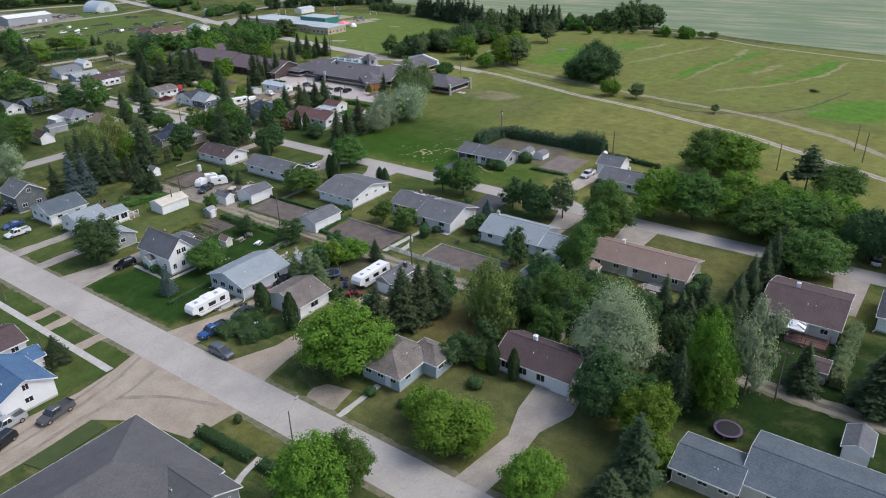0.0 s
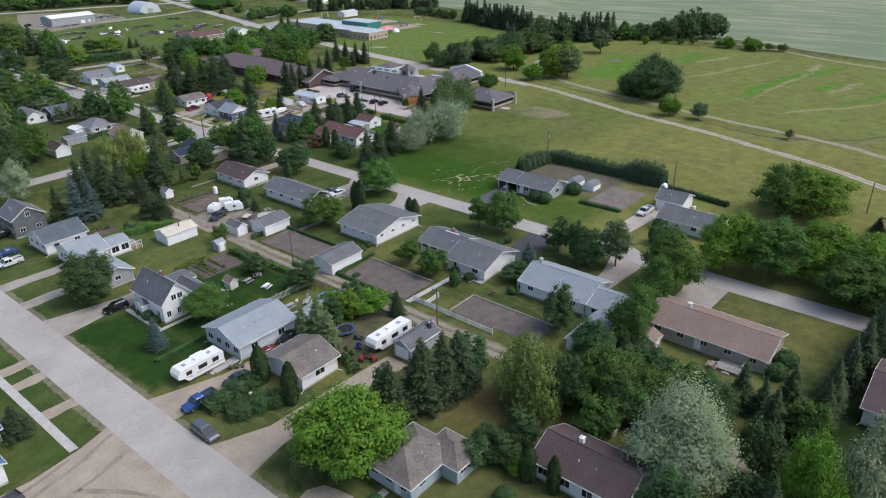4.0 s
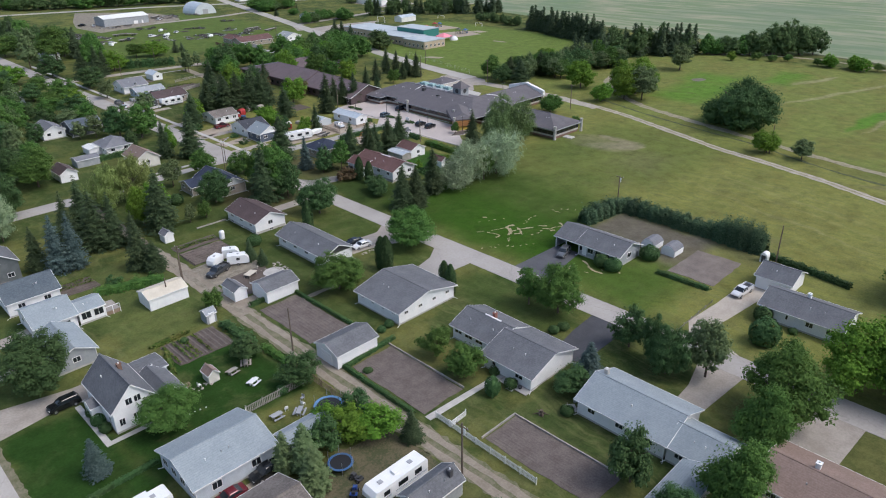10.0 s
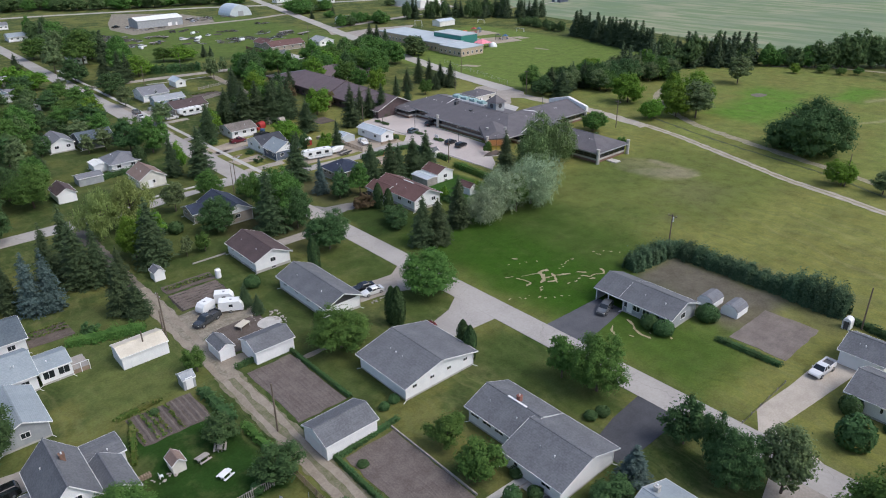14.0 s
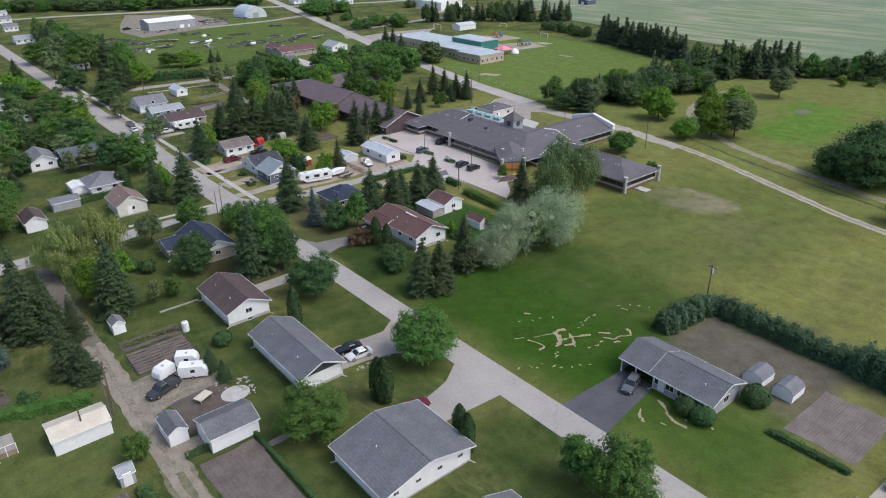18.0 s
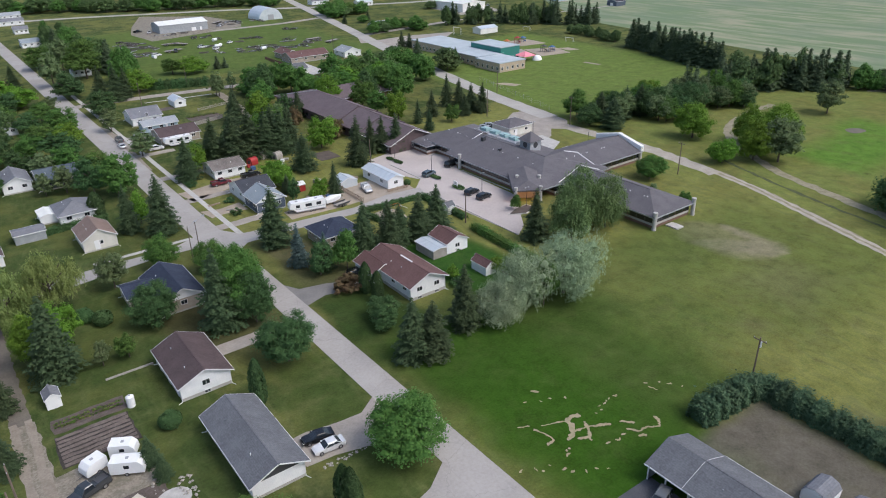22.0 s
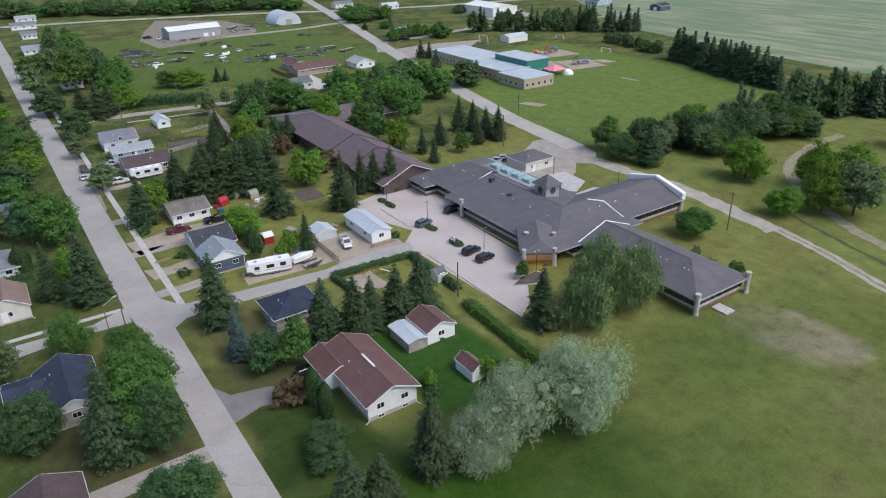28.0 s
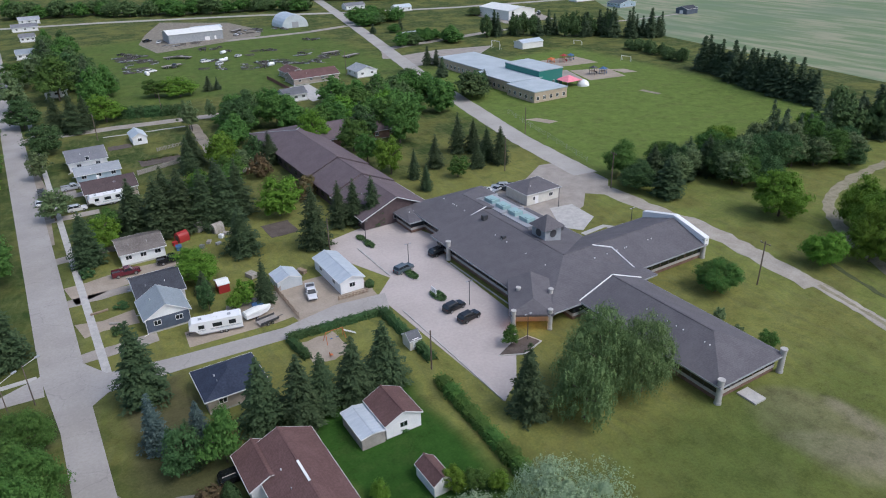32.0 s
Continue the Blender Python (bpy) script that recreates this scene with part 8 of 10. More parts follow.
# quonset hut by the workshop yard
qh = thing("quonset_hut", 291, 556, 0, 0, "pale blue-grey arched metal hut", "hut")
arc = [(9 * math.cos(math.pi * i / 12), 8.0 * math.sin(math.pi * i / 12)) for i in range(13)]
qv = [(x, -10, z) for x, z in arc] + [(x, 10, z) for x, z in arc]
part("shell", qv, [(i, i + 1, 14 + i, 13 + i)[::-1] for i in range(12)] + [tuple(range(13)), tuple(range(25, 12, -1))], METAL_PALE, qh)
part("hut_door", *boxes((-2.2, -10.06, 0, 2.2, -10.0, 3.6)), TRIM_GREY, qh)
slab("lot", [(197, 509), (194, 545), (204, 580), (224, 633), (262, 599), (270, 552), (262, 530), (240, 521)], 0.04, LANE_PALE, "sandy workshop yard", "yard")
slab("lot", [(404, 470), (440, 466), (452, 500), (410, 516)], 0.04, GRAVEL_GREY, "gravel yard round a metal shop", "yard")
for x, y, w, d, lab, rm in ((140, 690, 14, 9, "far white house by the road", ROOF_PALE), (134, 650, 16, 9, "far white house among trees", ROOF_MID), (136, 600, 9, 8, "far white two-storey house", ROOF_MID), (200, 710, 14, 10, "far house behind a hedge", ROOF_DARK), (255, 690, 14, 9, "far house with a dark roof", ROOF_DARK), (352, 600, 16, 9, "far low house by the road", ROOF_MID), (375, 565, 14, 8, "far low white house", METAL_PALE), (318, 452, 12, 7, "low white trailer home behind bushes", METAL_PALE), (508, 520, 20, 10, "far grey-blue house by the crop field", ROOF_GREY), (560, 500, 18, 10, "far grey shed by the crop field", ROOF_GREY), (98, 480, 10, 8, "white house among village trees", ROOF_PALE), (136, 428, 9, 8, "white house by a street", ROOF_MID), (60, 330, 10, 9, "house among village trees", ROOF_GREY), (64, 290, 10, 9, "house with a grey roof among trees", ROOF_MID), (52, 268, 9, 9, "white house among trees", ROOF_PALE), (88, 360, 10, 9, "house with a pale roof among trees", ROOF_MID), (215, 360, 10, 9, "grey cottage behind trees", ROOF_GREY), (225, 330, 10, 8, "small house with a dark roof in trees", ROOF_BROWN)):
    house("house", lab, x, y, x + w, y + d, 3.0, "x", 1.9, rm, SIDE_WHITE, "S3 W2", 0.4, vents=0)

# ---- gardens ----


def garden(x0, y0, x1, y1, rows, along, label, m=None, plants=0.0, seed=1, high=0.07, top=None):
    """A tilled bed with raised soil rows, some of them planted."""
    rnd = random.Random(seed)
    m = m or SOIL
    e = thing("garden_bed", (x0 + x1) / 2, (y0 + y1) / 2, 0, 0, label, "garden")
    hx, hy = (x1 - x0) / 2, (y1 - y0) / 2
    pts = [(px - (x0 + x1) / 2, py - (y0 + y1) / 2) for px, py in ragged(x0, y0, x1, y1, 0.2, 1.5, seed)]
    n = len(pts)
    part("soil", [(x, y, 0.05) for x, y in pts] + [(x, y, -0.05) for x, y in pts], [tuple(range(n))] + [(i, n + i, n + (i + 1) % n, (i + 1) % n) for i in range(n)], m, e)
    for i in range(rows):
        k = (i + 0.5) / rows
        L = hx if along == "x" else hy
        c = (-hy if along == "x" else -hx) + 2 * (hy if along == "x" else hx) * k
        segs = 14
        w = (2 * (hy if along == "x" else hx) / rows) * 0.3
        v, f = [], []
        for j in range(segs + 1):
            u = -L * 0.95 + 1.9 * L * j / segs
            o, hgt = c + rnd.uniform(-0.06, 0.06), high + rnd.uniform(0, high)
            for a, b in ((-w, 0.05), (-w * 0.3, hgt), (w * 0.3, hgt), (w, 0.05)):
                v.append((u, o + a, b) if along == "x" else (o + a, u, b))
            if j:
                q = 4 * j
                for s in range(3):
                    t = (q - 4 + s, q + s, q + s + 1, q - 3 + s)
                    f.append(t[::-1] if along == "x" else t)
        part("ridge", v, f, top or m, e)
        if rnd.random() < plants:
            rng = np.random.default_rng(seed * 31 + i)
            nn = int(L * 26)
            u = rng.uniform(-L * 0.92, L * 0.92, nn)
            o = c + rng.normal(size=nn) * 0.12
            z = rng.uniform(0.12, 0.42, nn)
            cc = np.stack([u, o, z], 1) if along == "x" else np.stack([o, u, z], 1)
            vv, qq = cards(cc, rng.normal(size=(nn, 3)) * 0.5 + np.array([0, 0, 1.0]), 0.3, rng)
            share("planting", quad_mesh("planting", vv, qq, LEAF_FLOWER), (0, 0, 0), e)
    return e


garden(58.0, 115.2, 68.2, 123.0, 11, "y", "tilled vegetable garden with planted rows", plants=0.45, seed=2, high=0.12, top=SOIL_MID)
garden(77.2, 105.0, 85.4, 121.6, 12, "y", "dark tilled garden with seedling rows", SOIL_MID, plants=0.0, seed=3, high=0.05)
garden(78.0, 77.0, 86.4, 94.2, 16, "y", "large bare tilled garden plot", SOIL_MID, 0.0, seed=4, high=0.035)
garden(80.2, 48.6, 87.4, 66.6, 14, "y", "reddish tilled garden plot with a board edge", SOIL_MID, plants=0.1, seed=5, high=0.04)
garden(77.9, 156.6, 88.4, 160.4, 4, "x", "weedy half of a vegetable garden", plants=0.5, seed=6)
garden(77.6, 148.2, 88.0, 155.8, 8, "x", "dark vegetable garden with deep furrows", SOIL_DARK, 0.15, seed=16, high=0.2, top=SOIL_MID)
garden(145.2, 64.0, 158.6, 73.8, 24, "x", "dry raked garden plot inside a hedge", SOIL_PINK, 0.0, seed=7, high=0.06)
garden(52.6, 154.0, 60.0, 160.0, 5, "x", "small dark kitchen garden under spruces", plants=0.4, seed=8)
for x0, y0, x1, y1 in ((87.2, 48.6, 87.4, 67.2), (86.6, 77.0, 86.8, 95.0), (80.0, 67.0, 87.2, 67.2), (87.4, 166.0, 95.0, 166.2), (88.6, 74.0, 95.0, 74.2)):
    e = thing("garden_edging", (x0 + x1) / 2, (y0 + y1) / 2, 0, 0, "weathered board edge of a garden plot", "edging")
    part("board", *boxes((x0 - (x0 + x1) / 2, y0 - (y0 + y1) / 2, 0, x1 - (x0 + x1) / 2, y1 - (y0 + y1) / 2, 0.3)), WOOD_GREY, e)

# ---- fences ----


def picket(x0, y0, x1, y1, h, m, label, gap=0.22, post=2.4):
    """A picket fence: posts, two rails and pickets."""
    length = math.hypot(x1 - x0, y1 - y0)
    e = thing("fence", x0, y0, 0, math.degrees(math.atan2(y1 - y0, x1 - x0)), label, "fence")
    n = max(1, int(length / post))
    for i in range(n + 1):
        u = length * i / n
        part("post", *boxes((u - 0.06, -0.06, 0, u + 0.06, 0.06, h + 0.12)), m, e)
    for z in (0.25, h - 0.25):
        part("rail", *boxes((0, -0.05, z, length, -0.01, z + 0.09)), m, e)
    pm = bpy.data.meshes.new("picket")
    v = [(-0.07, -0.07, 0.06), (0.07, -0.07, 0.06), (0.07, -0.05, 0.06), (-0.07, -0.05, 0.06), (-0.07, -0.07, h - 0.07), (0.07, -0.07, h - 0.07), (0.07, -0.05, h - 0.07), (-0.07, -0.05, h - 0.07), (0, -0.07, h), (0, -0.05, h)]
    pm.from_pydata(v, [], [(0, 1, 5, 8, 4), (3, 7, 9, 6, 2), (0, 4, 7, 3), (1, 2, 6, 5), (4, 8, 9, 7), (5, 6, 9, 8), (0, 3, 2, 1)])
    pm.materials.append(m)
    for i in range(int(length / gap)):
        share("picket", pm, ((i + 0.5) * gap, 0, 0), e)
    return e


picket(78.3, 56.0, 78.6, 75.0, 1.15, TRIM_WHITE, "white picket fence beside a garden plot")
picket(78.6, 72.0, 82.0, 72.2, 1.15, TRIM_WHITE, "short white picket fence")
picket(59.3, 96.2, 71.0, 96.2, 1.5, WOOD_GREY, "weathered pale board fence round a yard", 0.3)
picket(71.2, 85.4, 71.1, 96.2, 1.5, WOOD_RAW, "brown board fence beside a back lane", 0.3)
picket(56.0, 93.6, 59.3, 96.2, 1.2, TRIM_WHITE, "white arbour fence by a back door", 0.3)
picket(160.5, 218.6, 160.5, 205.4, 1.4, WOOD_RAW, "brown board fence round a yard", 0.3)
picket(169.4, 207.4, 175.6, 207.2, 0.9, WOOD_RAW, "low brown plank fence before a carport", 0.3)
picket(160, 327.0, 176, 331.0, 1.2, WOOD_GREY, "grey fence round a vegetable plot", 0.5)
picket(124.9, 61.0, 139.0, 61.2, 0.5, WOOD_GREY, "low rail beside a sandy drive", 0.8)


def mesh_fence(line, h, label):
    for (x0, y0), (x1, y1) in zip(line, line[1:]):
        length = math.hypot(x1 - x0, y1 - y0)
        e = thing("wire_fence", x0, y0, 0, math.degrees(math.atan2(y1 - y0, x1 - x0)), label, "fence")
        n = max(1, int(length / 6))
        for i in range(n + 1):
            part("post", *cyl(length * i / n, 0, 0, h, 0.05, 0.05, 6), GALV, e)
        for z in (h * 0.35, h * 0.68, h - 0.05):
            part("wire", *boxes((0, -0.012, z, length, 0.012, z + 0.024)), GALV, e)


mesh_fence([(263, 240), (276, 296)], 1.8, "thin wire fence along a sports field")

# ---- vehicles ----


def paint_of(c):
    key = "car_paint_%d_%d_%d" % tuple(int(100 * v) for v in c)
    m = bpy.data.materials.get(key)
    return m or paint(key, c, 0.25, 0.2, 0.6)


WHEEL = {}


def wheel(parent, x, y, r=0.34, w=0.22):
    if r not in WHEEL:
        v, f = join(cyl(0, r, -w / 2, w / 2, r, r, 14, "y"))
        a = bpy.data.meshes.new("tyre")
        a.from_pydata(v, [], f)
        a.materials.append(RUBBER)
        v, f = cyl(0, r, -w / 2 - 0.012, w / 2 + 0.012, r * 0.62, r * 0.58, 12, "y")
        b = bpy.data.meshes.new("rim")
        b.from_pydata(v, [], f)
        b.materials.append(RIM)
        WHEEL[r] = (a, b)
    ob = new("wheel", None)
    ob.parent = parent
    ob.location = (x, y, 0)
    share("tyre", WHEEL[r][0], (0, 0, 0), ob)
    share("rim", WHEEL[r][1], (0, 0, 0), ob)


def loft(sections):
    """A closed skin through ring sections with equal counts."""
    v, f = [], []
    n = len(sections[0])
    for s in sections:
        v += s
    for i in range(len(sections) - 1):
        for j in range(n):
            a, b = i * n + j, i * n + (j + 1) % n
            f.append((a, b, b + n, a + n))
    f += [tuple(range(n - 1, -1, -1)), tuple(range((len(sections) - 1) * n, len(sections) * n))]
    return v, f


def ring(x, w, z0, z1, tw):
    """Body cross-section at x: full width low, drawn in at the top."""
    return [(x, -w, z0), (x, -w * 1.0, z0 + 0.5 * (z1 - z0)), (x, -tw, z1), (x, tw, z1), (x, w, z0 + 0.5 * (z1 - z0)), (x, w, z0)]


def car(kind, x, y, rz, c, label, length=None):
    """A parked car: body, cabin with glass, bumpers, lights and wheels. It points along +x."""
    e = thing({"suv": "suv", "sedan": "car", "pickup": "pickup_truck", "van": "minivan"}[kind], x, y, 0, rz, label, "truck" if kind == "pickup" else "car")
    L = (length or {"suv": 4.7, "sedan": 4.7, "pickup": 5.7, "van": 5.0}[kind]) / 2
    W = 0.93 if kind != "pickup" else 0.98
    hood = {"suv": 1.05, "sedan": 0.88, "pickup": 1.08, "van": 1.0}[kind]
    top = {"suv": 1.72, "sedan": 1.43, "pickup": 1.85, "van": 1.75}[kind]
    z0 = 0.28 if kind != "pickup" else 0.42
    m = paint_of(c)
    deck = hood + 0.08 if kind != "pickup" else hood
    body = part("body", *loft([ring(-L, W * 0.86, z0 + 0.12, deck - 0.12, W * 0.78), ring(-L + 0.12, W * 0.97, z0, deck, W * 0.9), ring(-L * 0.4, W, z0, deck + 0.02, W * 0.94), ring(L * 0.25, W, z0, hood + 0.04, W * 0.94), ring(L - 0.3, W * 0.95, z0, hood - 0.06, W * 0.84), ring(L, W * 0.8, z0 + 0.12, hood - 0.25, W * 0.7)]), m, e)
    # cabin
    if kind == "pickup":
        c0, c1, c2, c3 = -L * 0.18, -L * 0.10, L * 0.28, L * 0.50
    elif kind == "sedan":
        c0, c1, c2, c3 = -L * 0.78, -L * 0.42, L * 0.10, L * 0.42
    else:
        c0, c1, c2, c3 = -L * 0.97, -L * 0.82, L * 0.12, L * (0.42 if kind == "suv" else 0.62)
    wb, wt = W * 0.93, W * 0.76
    gv = [(c0, -wb, hood), (c3, -wb, hood), (c3, wb, hood), (c0, wb, hood), (c1, -wt, top - 0.06), (c2, -wt, top - 0.06), (c2, wt, top - 0.06), (c1, wt, top - 0.06)]
    part("cabin_glass", gv, BOX_F, GLASS, e)
    rv = [(c1 - 0.08, -wt - 0.03, top - 0.09), (c2 + 0.08, -wt - 0.03, top - 0.09), (c2 + 0.08, wt + 0.03, top - 0.09), (c1 - 0.08, wt + 0.03, top - 0.09), (c1 + 0.06, -wt + 0.06, top), (c2 - 0.08, -wt + 0.06, top), (c2 - 0.08, wt - 0.06, top), (c1 + 0.06, wt - 0.06, top)]
    part("car_roof", rv, BOX_F, m, e)
    for s in (-1, 1):
        for (ax, az), (bx, bz) in (((c0, hood), (c1, top - 0.08)), ((c3, hood), (c2, top - 0.08)), (((c0 + c3) / 2 - 0.1, hood), ((c1 + c2) / 2 - 0.1, top - 0.08))):
            part("window_post", *bar((ax, s * (wb + 0.005), az), (bx, s * (wt + 0.01), bz), 0.045, 5), m, e)
        part("headlight", *boxes((L - 0.14, s * W * 0.62 - 0.17, hood - 0.38, L - 0.02, s * W * 0.62 + 0.17, hood - 0.22)), LAMP_WHITE, body)
        part("tail_light", *boxes((-L + 0.0, s * W * 0.68 - 0.12, deck - 0.42, -L + 0.1, s * W * 0.68 + 0.12, deck - 0.14)), LAMP_RED, body)
        part("mirror", *boxes((c3 - 0.35, s * (W + 0.1) - 0.09, hood + 0.02, c3 - 0.2, s * (W + 0.1) + 0.09, hood + 0.18)), m, body)
    part("bumper", *boxes((L - 0.12, -W * 0.8, z0 + 0.02, L + 0.06, W * 0.8, z0 + 0.22)), TRIM_DARK, e)
    part("bumper", *boxes((-L - 0.06, -W * 0.85, z0 + 0.02, -L + 0.12, W * 0.85, z0 + 0.22)), TRIM_DARK, e)
    if kind == "pickup":
        b0, b1 = -L + 0.14, c0 - 0.08
        part("bed_liner", *boxes((b0, -W * 0.8, deck + 0.012, b1, W * 0.8, deck + 0.02)), TRIM_DARK, e)
        for s in (-1, 1):
            part("bed_side", *boxes((b0, s * W * 0.86 - 0.06, deck - 0.02, b1, s * W * 0.86 + 0.06, deck + 0.34)), m, e)
        part("tailgate", *boxes((b0 - 0.06, -W * 0.86, deck - 0.02, b0 + 0.02, W * 0.86, deck + 0.34)), m, e)
    r = 0.40 if kind == "pickup" else 0.34
    for wx in (-L * 0.6, L * 0.62):
        for s in (-1, 1):
            wheel(e, wx, s * (W - 0.08), r)
    return e


def camper(x, y, rz, length, label, slide=False):
    """A white travel trailer with a raked nose, windows, stripes, roof units and twin wheels."""
    e = thing("camper_trailer", x, y, 0, rz, label, "trailer")
    L, W = length / 2, 1.22
    prof = [(-L, 0.62), (L - 1.6, 0.62), (L - 0.9, 1.35), (L, 1.5), (L, 2.3), (L - 0.5, 2.95), (-L + 0.25, 3.02), (-L, 2.75)]
    n = len(prof)
    v = [(px, -W, pz) for px, pz in prof] + [(px, W, pz) for px, pz in prof]
    part("shell", v, [tuple(range(n)), tuple(range(2 * n - 1, n - 1, -1))] + [(i, n + i, n + (i + 1) % n, (i + 1) % n) for i in range(n)], CAMPER_WHITE, e)
    for s in (-1, 1):
        for u, w, h in ((-L * 0.62, 1.1, 0.7), (-L * 0.05, 1.5, 0.65), (L * 0.55, 0.9, 0.6)):
            a = part("window_frame", *boxes((u - w / 2 - 0.06, s * W - 0.03, 1.7 - 0.06, u + w / 2 + 0.06, s * W + 0.03, 1.7 + h + 0.06)), TRIM_DARK, e)
            part("pane", *boxes((u - w / 2, s * W - 0.04, 1.7, u + w / 2, s * W + 0.04, 1.7 + h)), GLASS, a)
        part("stripe", *boxes((-L * 0.95, s * W - 0.02, 1.28, L * 0.7, s * W + 0.02, 1.38)), TRIM_GREY, e)
        part("stripe", *boxes((-L * 0.95, s * W - 0.021, 1.12, L * 0.55, s * W + 0.021, 1.18)), SIDE_BLUE, e)
        part("trailer_door", *boxes((L * 0.24, s * W - 0.025, 0.75, L * 0.24 + 0.7, s * W + 0.035, 2.6)), TRIM_WHITE, e)
        for u in (-0.9, -0.05):
            wheel(e, u - L * 0.15, s * (W - 0.12), 0.36)
    part("skirt", *boxes((-L, -W + 0.05, 0.42, L - 1.7, W - 0.05, 0.63)), TRIM_GREY, e)
    part("roof_unit", *boxes((-0.5, -0.4, 3.0, 0.5, 0.4, 3.28)), TRIM_WHITE, e)
    part("roof_hatch", *boxes((L * 0.5, -0.3, 2.98, L * 0.5 + 0.6, 0.3, 3.12)), TRIM_GREY, e)
    part("roof_hatch", *boxes((-L * 0.6, -0.3, 3.0, -L * 0.6 + 0.6, 0.3, 3.12)), TRIM_GREY, e)
    part("hitch", *bar((L - 1.7, 0, 0.5), (L + 0.6, 0, 0.45), 0.06), TRIM_DARK, e)
    part("jack", *cyl(L + 0.2, 0, 0, 0.7, 0.05, 0.05, 6), TRIM_DARK, e)
    if slide:
        part("slide_out", *boxes((-L * 0.5, -W - 0.7, 0.8, L * 0.05, -W + 0.02, 2.75)), CAMPER_WHITE, e)
    return e


CAMPER_WHITE = surf("camper_panel", (0.74, 0.75, 0.75), (0.84, 0.84, 0.83), 0.5, 5, 0.4, 0.05)
BLACK, WHITE, SILVER, BLUE, RED, GREY, MAROON = (0.012, 0.013, 0.015), (0.78, 0.78, 0.78), (0.42, 0.44, 0.46), (0.03, 0.08, 0.25), (0.32, 0.02, 0.025), (0.09, 0.095, 0.10), (0.16, 0.02, 0.03)
car("suv", 40.6, 117.9, 180, BLACK, "black sport utility car on a gravel driveway")
car("pickup", 34.4, 79.8, 180, BLUE, "blue pickup truck with a loaded bed")
car("sedan", 41.4, 80.2, 180, (0.045, 0.06, 0.085), "dark blue-grey car half hidden by a hedge")
car("sedan", 48.8, 82.6, 180, MAROON, "dark red car beside a bungalow wall")
car("pickup", 55.0, 83.0, 180, BLACK, "black pickup truck behind a bungalow")
car("van", 30.9, 73.0, 270, (0.10, 0.12, 0.14), "dark grey minivan parked at the street edge")
car("pickup", 79.4, 141.2, 200, (0.05, 0.055, 0.06), "dark pickup truck on a back lane")
car("sedan", 108.0, 131.8, 170, BLACK, "black sedan on a gravel driveway")
car("sedan", 108.4, 129.2, 175, WHITE, "white sedan on a gravel driveway")
car("suv", 107.2, 111.8, 0, MAROON, "dark red car beside a bungalow")
car("suv", 136.4, 94.0, 195, (0.13, 0.135, 0.14), "grey sport utility car at a carport")
car("pickup", 146.2, 58.6, 175, WHITE, "white pickup truck on a sandy driveway")
car("pickup", 165.8, 212.4, 255, WHITE, "white pickup truck in a sandy yard")
car("suv", 185.8, 211.0, 15, (0.10, 0.13, 0.15), "blue-grey sport utility car in a parking lot")
car("suv", 186.2, 192.2, 10, BLACK, "black car in a parking lot")
car("suv", 186.6, 187.7, 10, BLACK, "black sport utility car in a parking lot")
car("sedan", 224.6, 237.6, 160, WHITE, "white car in a school service yard")
car("suv", 229.9, 237.6, 150, SILVER, "silver car in a school service yard")
car("van", 196.0, 213.6, 10, BLACK, "black van at the school wall")
for x, y, c, lab in ((224.6, 237.4, WHITE, "white car behind the school"), (228.2, 236.8, SILVER, "silver car behind the school"), (231.6, 236.4, BLACK, "dark car behind the school")):
    car("sedan", x, y, 200, c, lab)
car("suv", 132.3, 287.6, 0, WHITE, "white sport utility car on a lawn")
car("pickup", 125.4, 305.0, 90, GREY, "grey pickup truck at the street edge")
car("pickup", 133.0, 305.2, 0, SILVER, "silver pickup truck by a house")
car("pickup", 136.6, 242.6, 0, (0.14, 0.02, 0.03), "dark red pickup truck on a driveway")
car("pickup", 145.8, 243.4, 0, BLACK, "black pickup truck beside a white house")
car("sedan", 124.2, 297.6, 90, WHITE, "white car at the street edge")
car("pickup", 6.0, 80.6, 190, GREY, "dark grey pickup truck on a sandy lot")
car("pickup", 0.6, 84.2, 185, SILVER, "pickup truck with a steel rack", 5.4)
car("suv", -2.0, 80.6, 200, BLACK, "black car on a sandy lot")
car("pickup", 35.6, 155.0, 180, WHITE, "white pickup truck on a driveway")
car("sedan", 37.4, 161.2, 180, BLUE, "dark blue car on a driveway")
car("suv", 40.6, 172.2, 180, BLACK, "black car beside a house")
car("suv", 138.6, 171.8, 0, BLACK, "black car under trees by a maroon roof")
car("pickup", 129.9, -14.4, 0, SILVER, "silver pickup truck by a trailer")
camper(38.9, 87.0, 180, 8.4, "white travel trailer parked on a lawn", True)
camper(65.0, 68.6, 180, 9.2, "long white travel trailer behind a garage")
camper(146.6, 210.0, 168, 9.2, "white fifth-wheel trailer beside a road", True)
camper(139.6, 288.2, 180, 8.8, "white travel trailer beside a house")
camper(135.8, -14.2, 180, 8.0, "white travel trailer in a far yard")
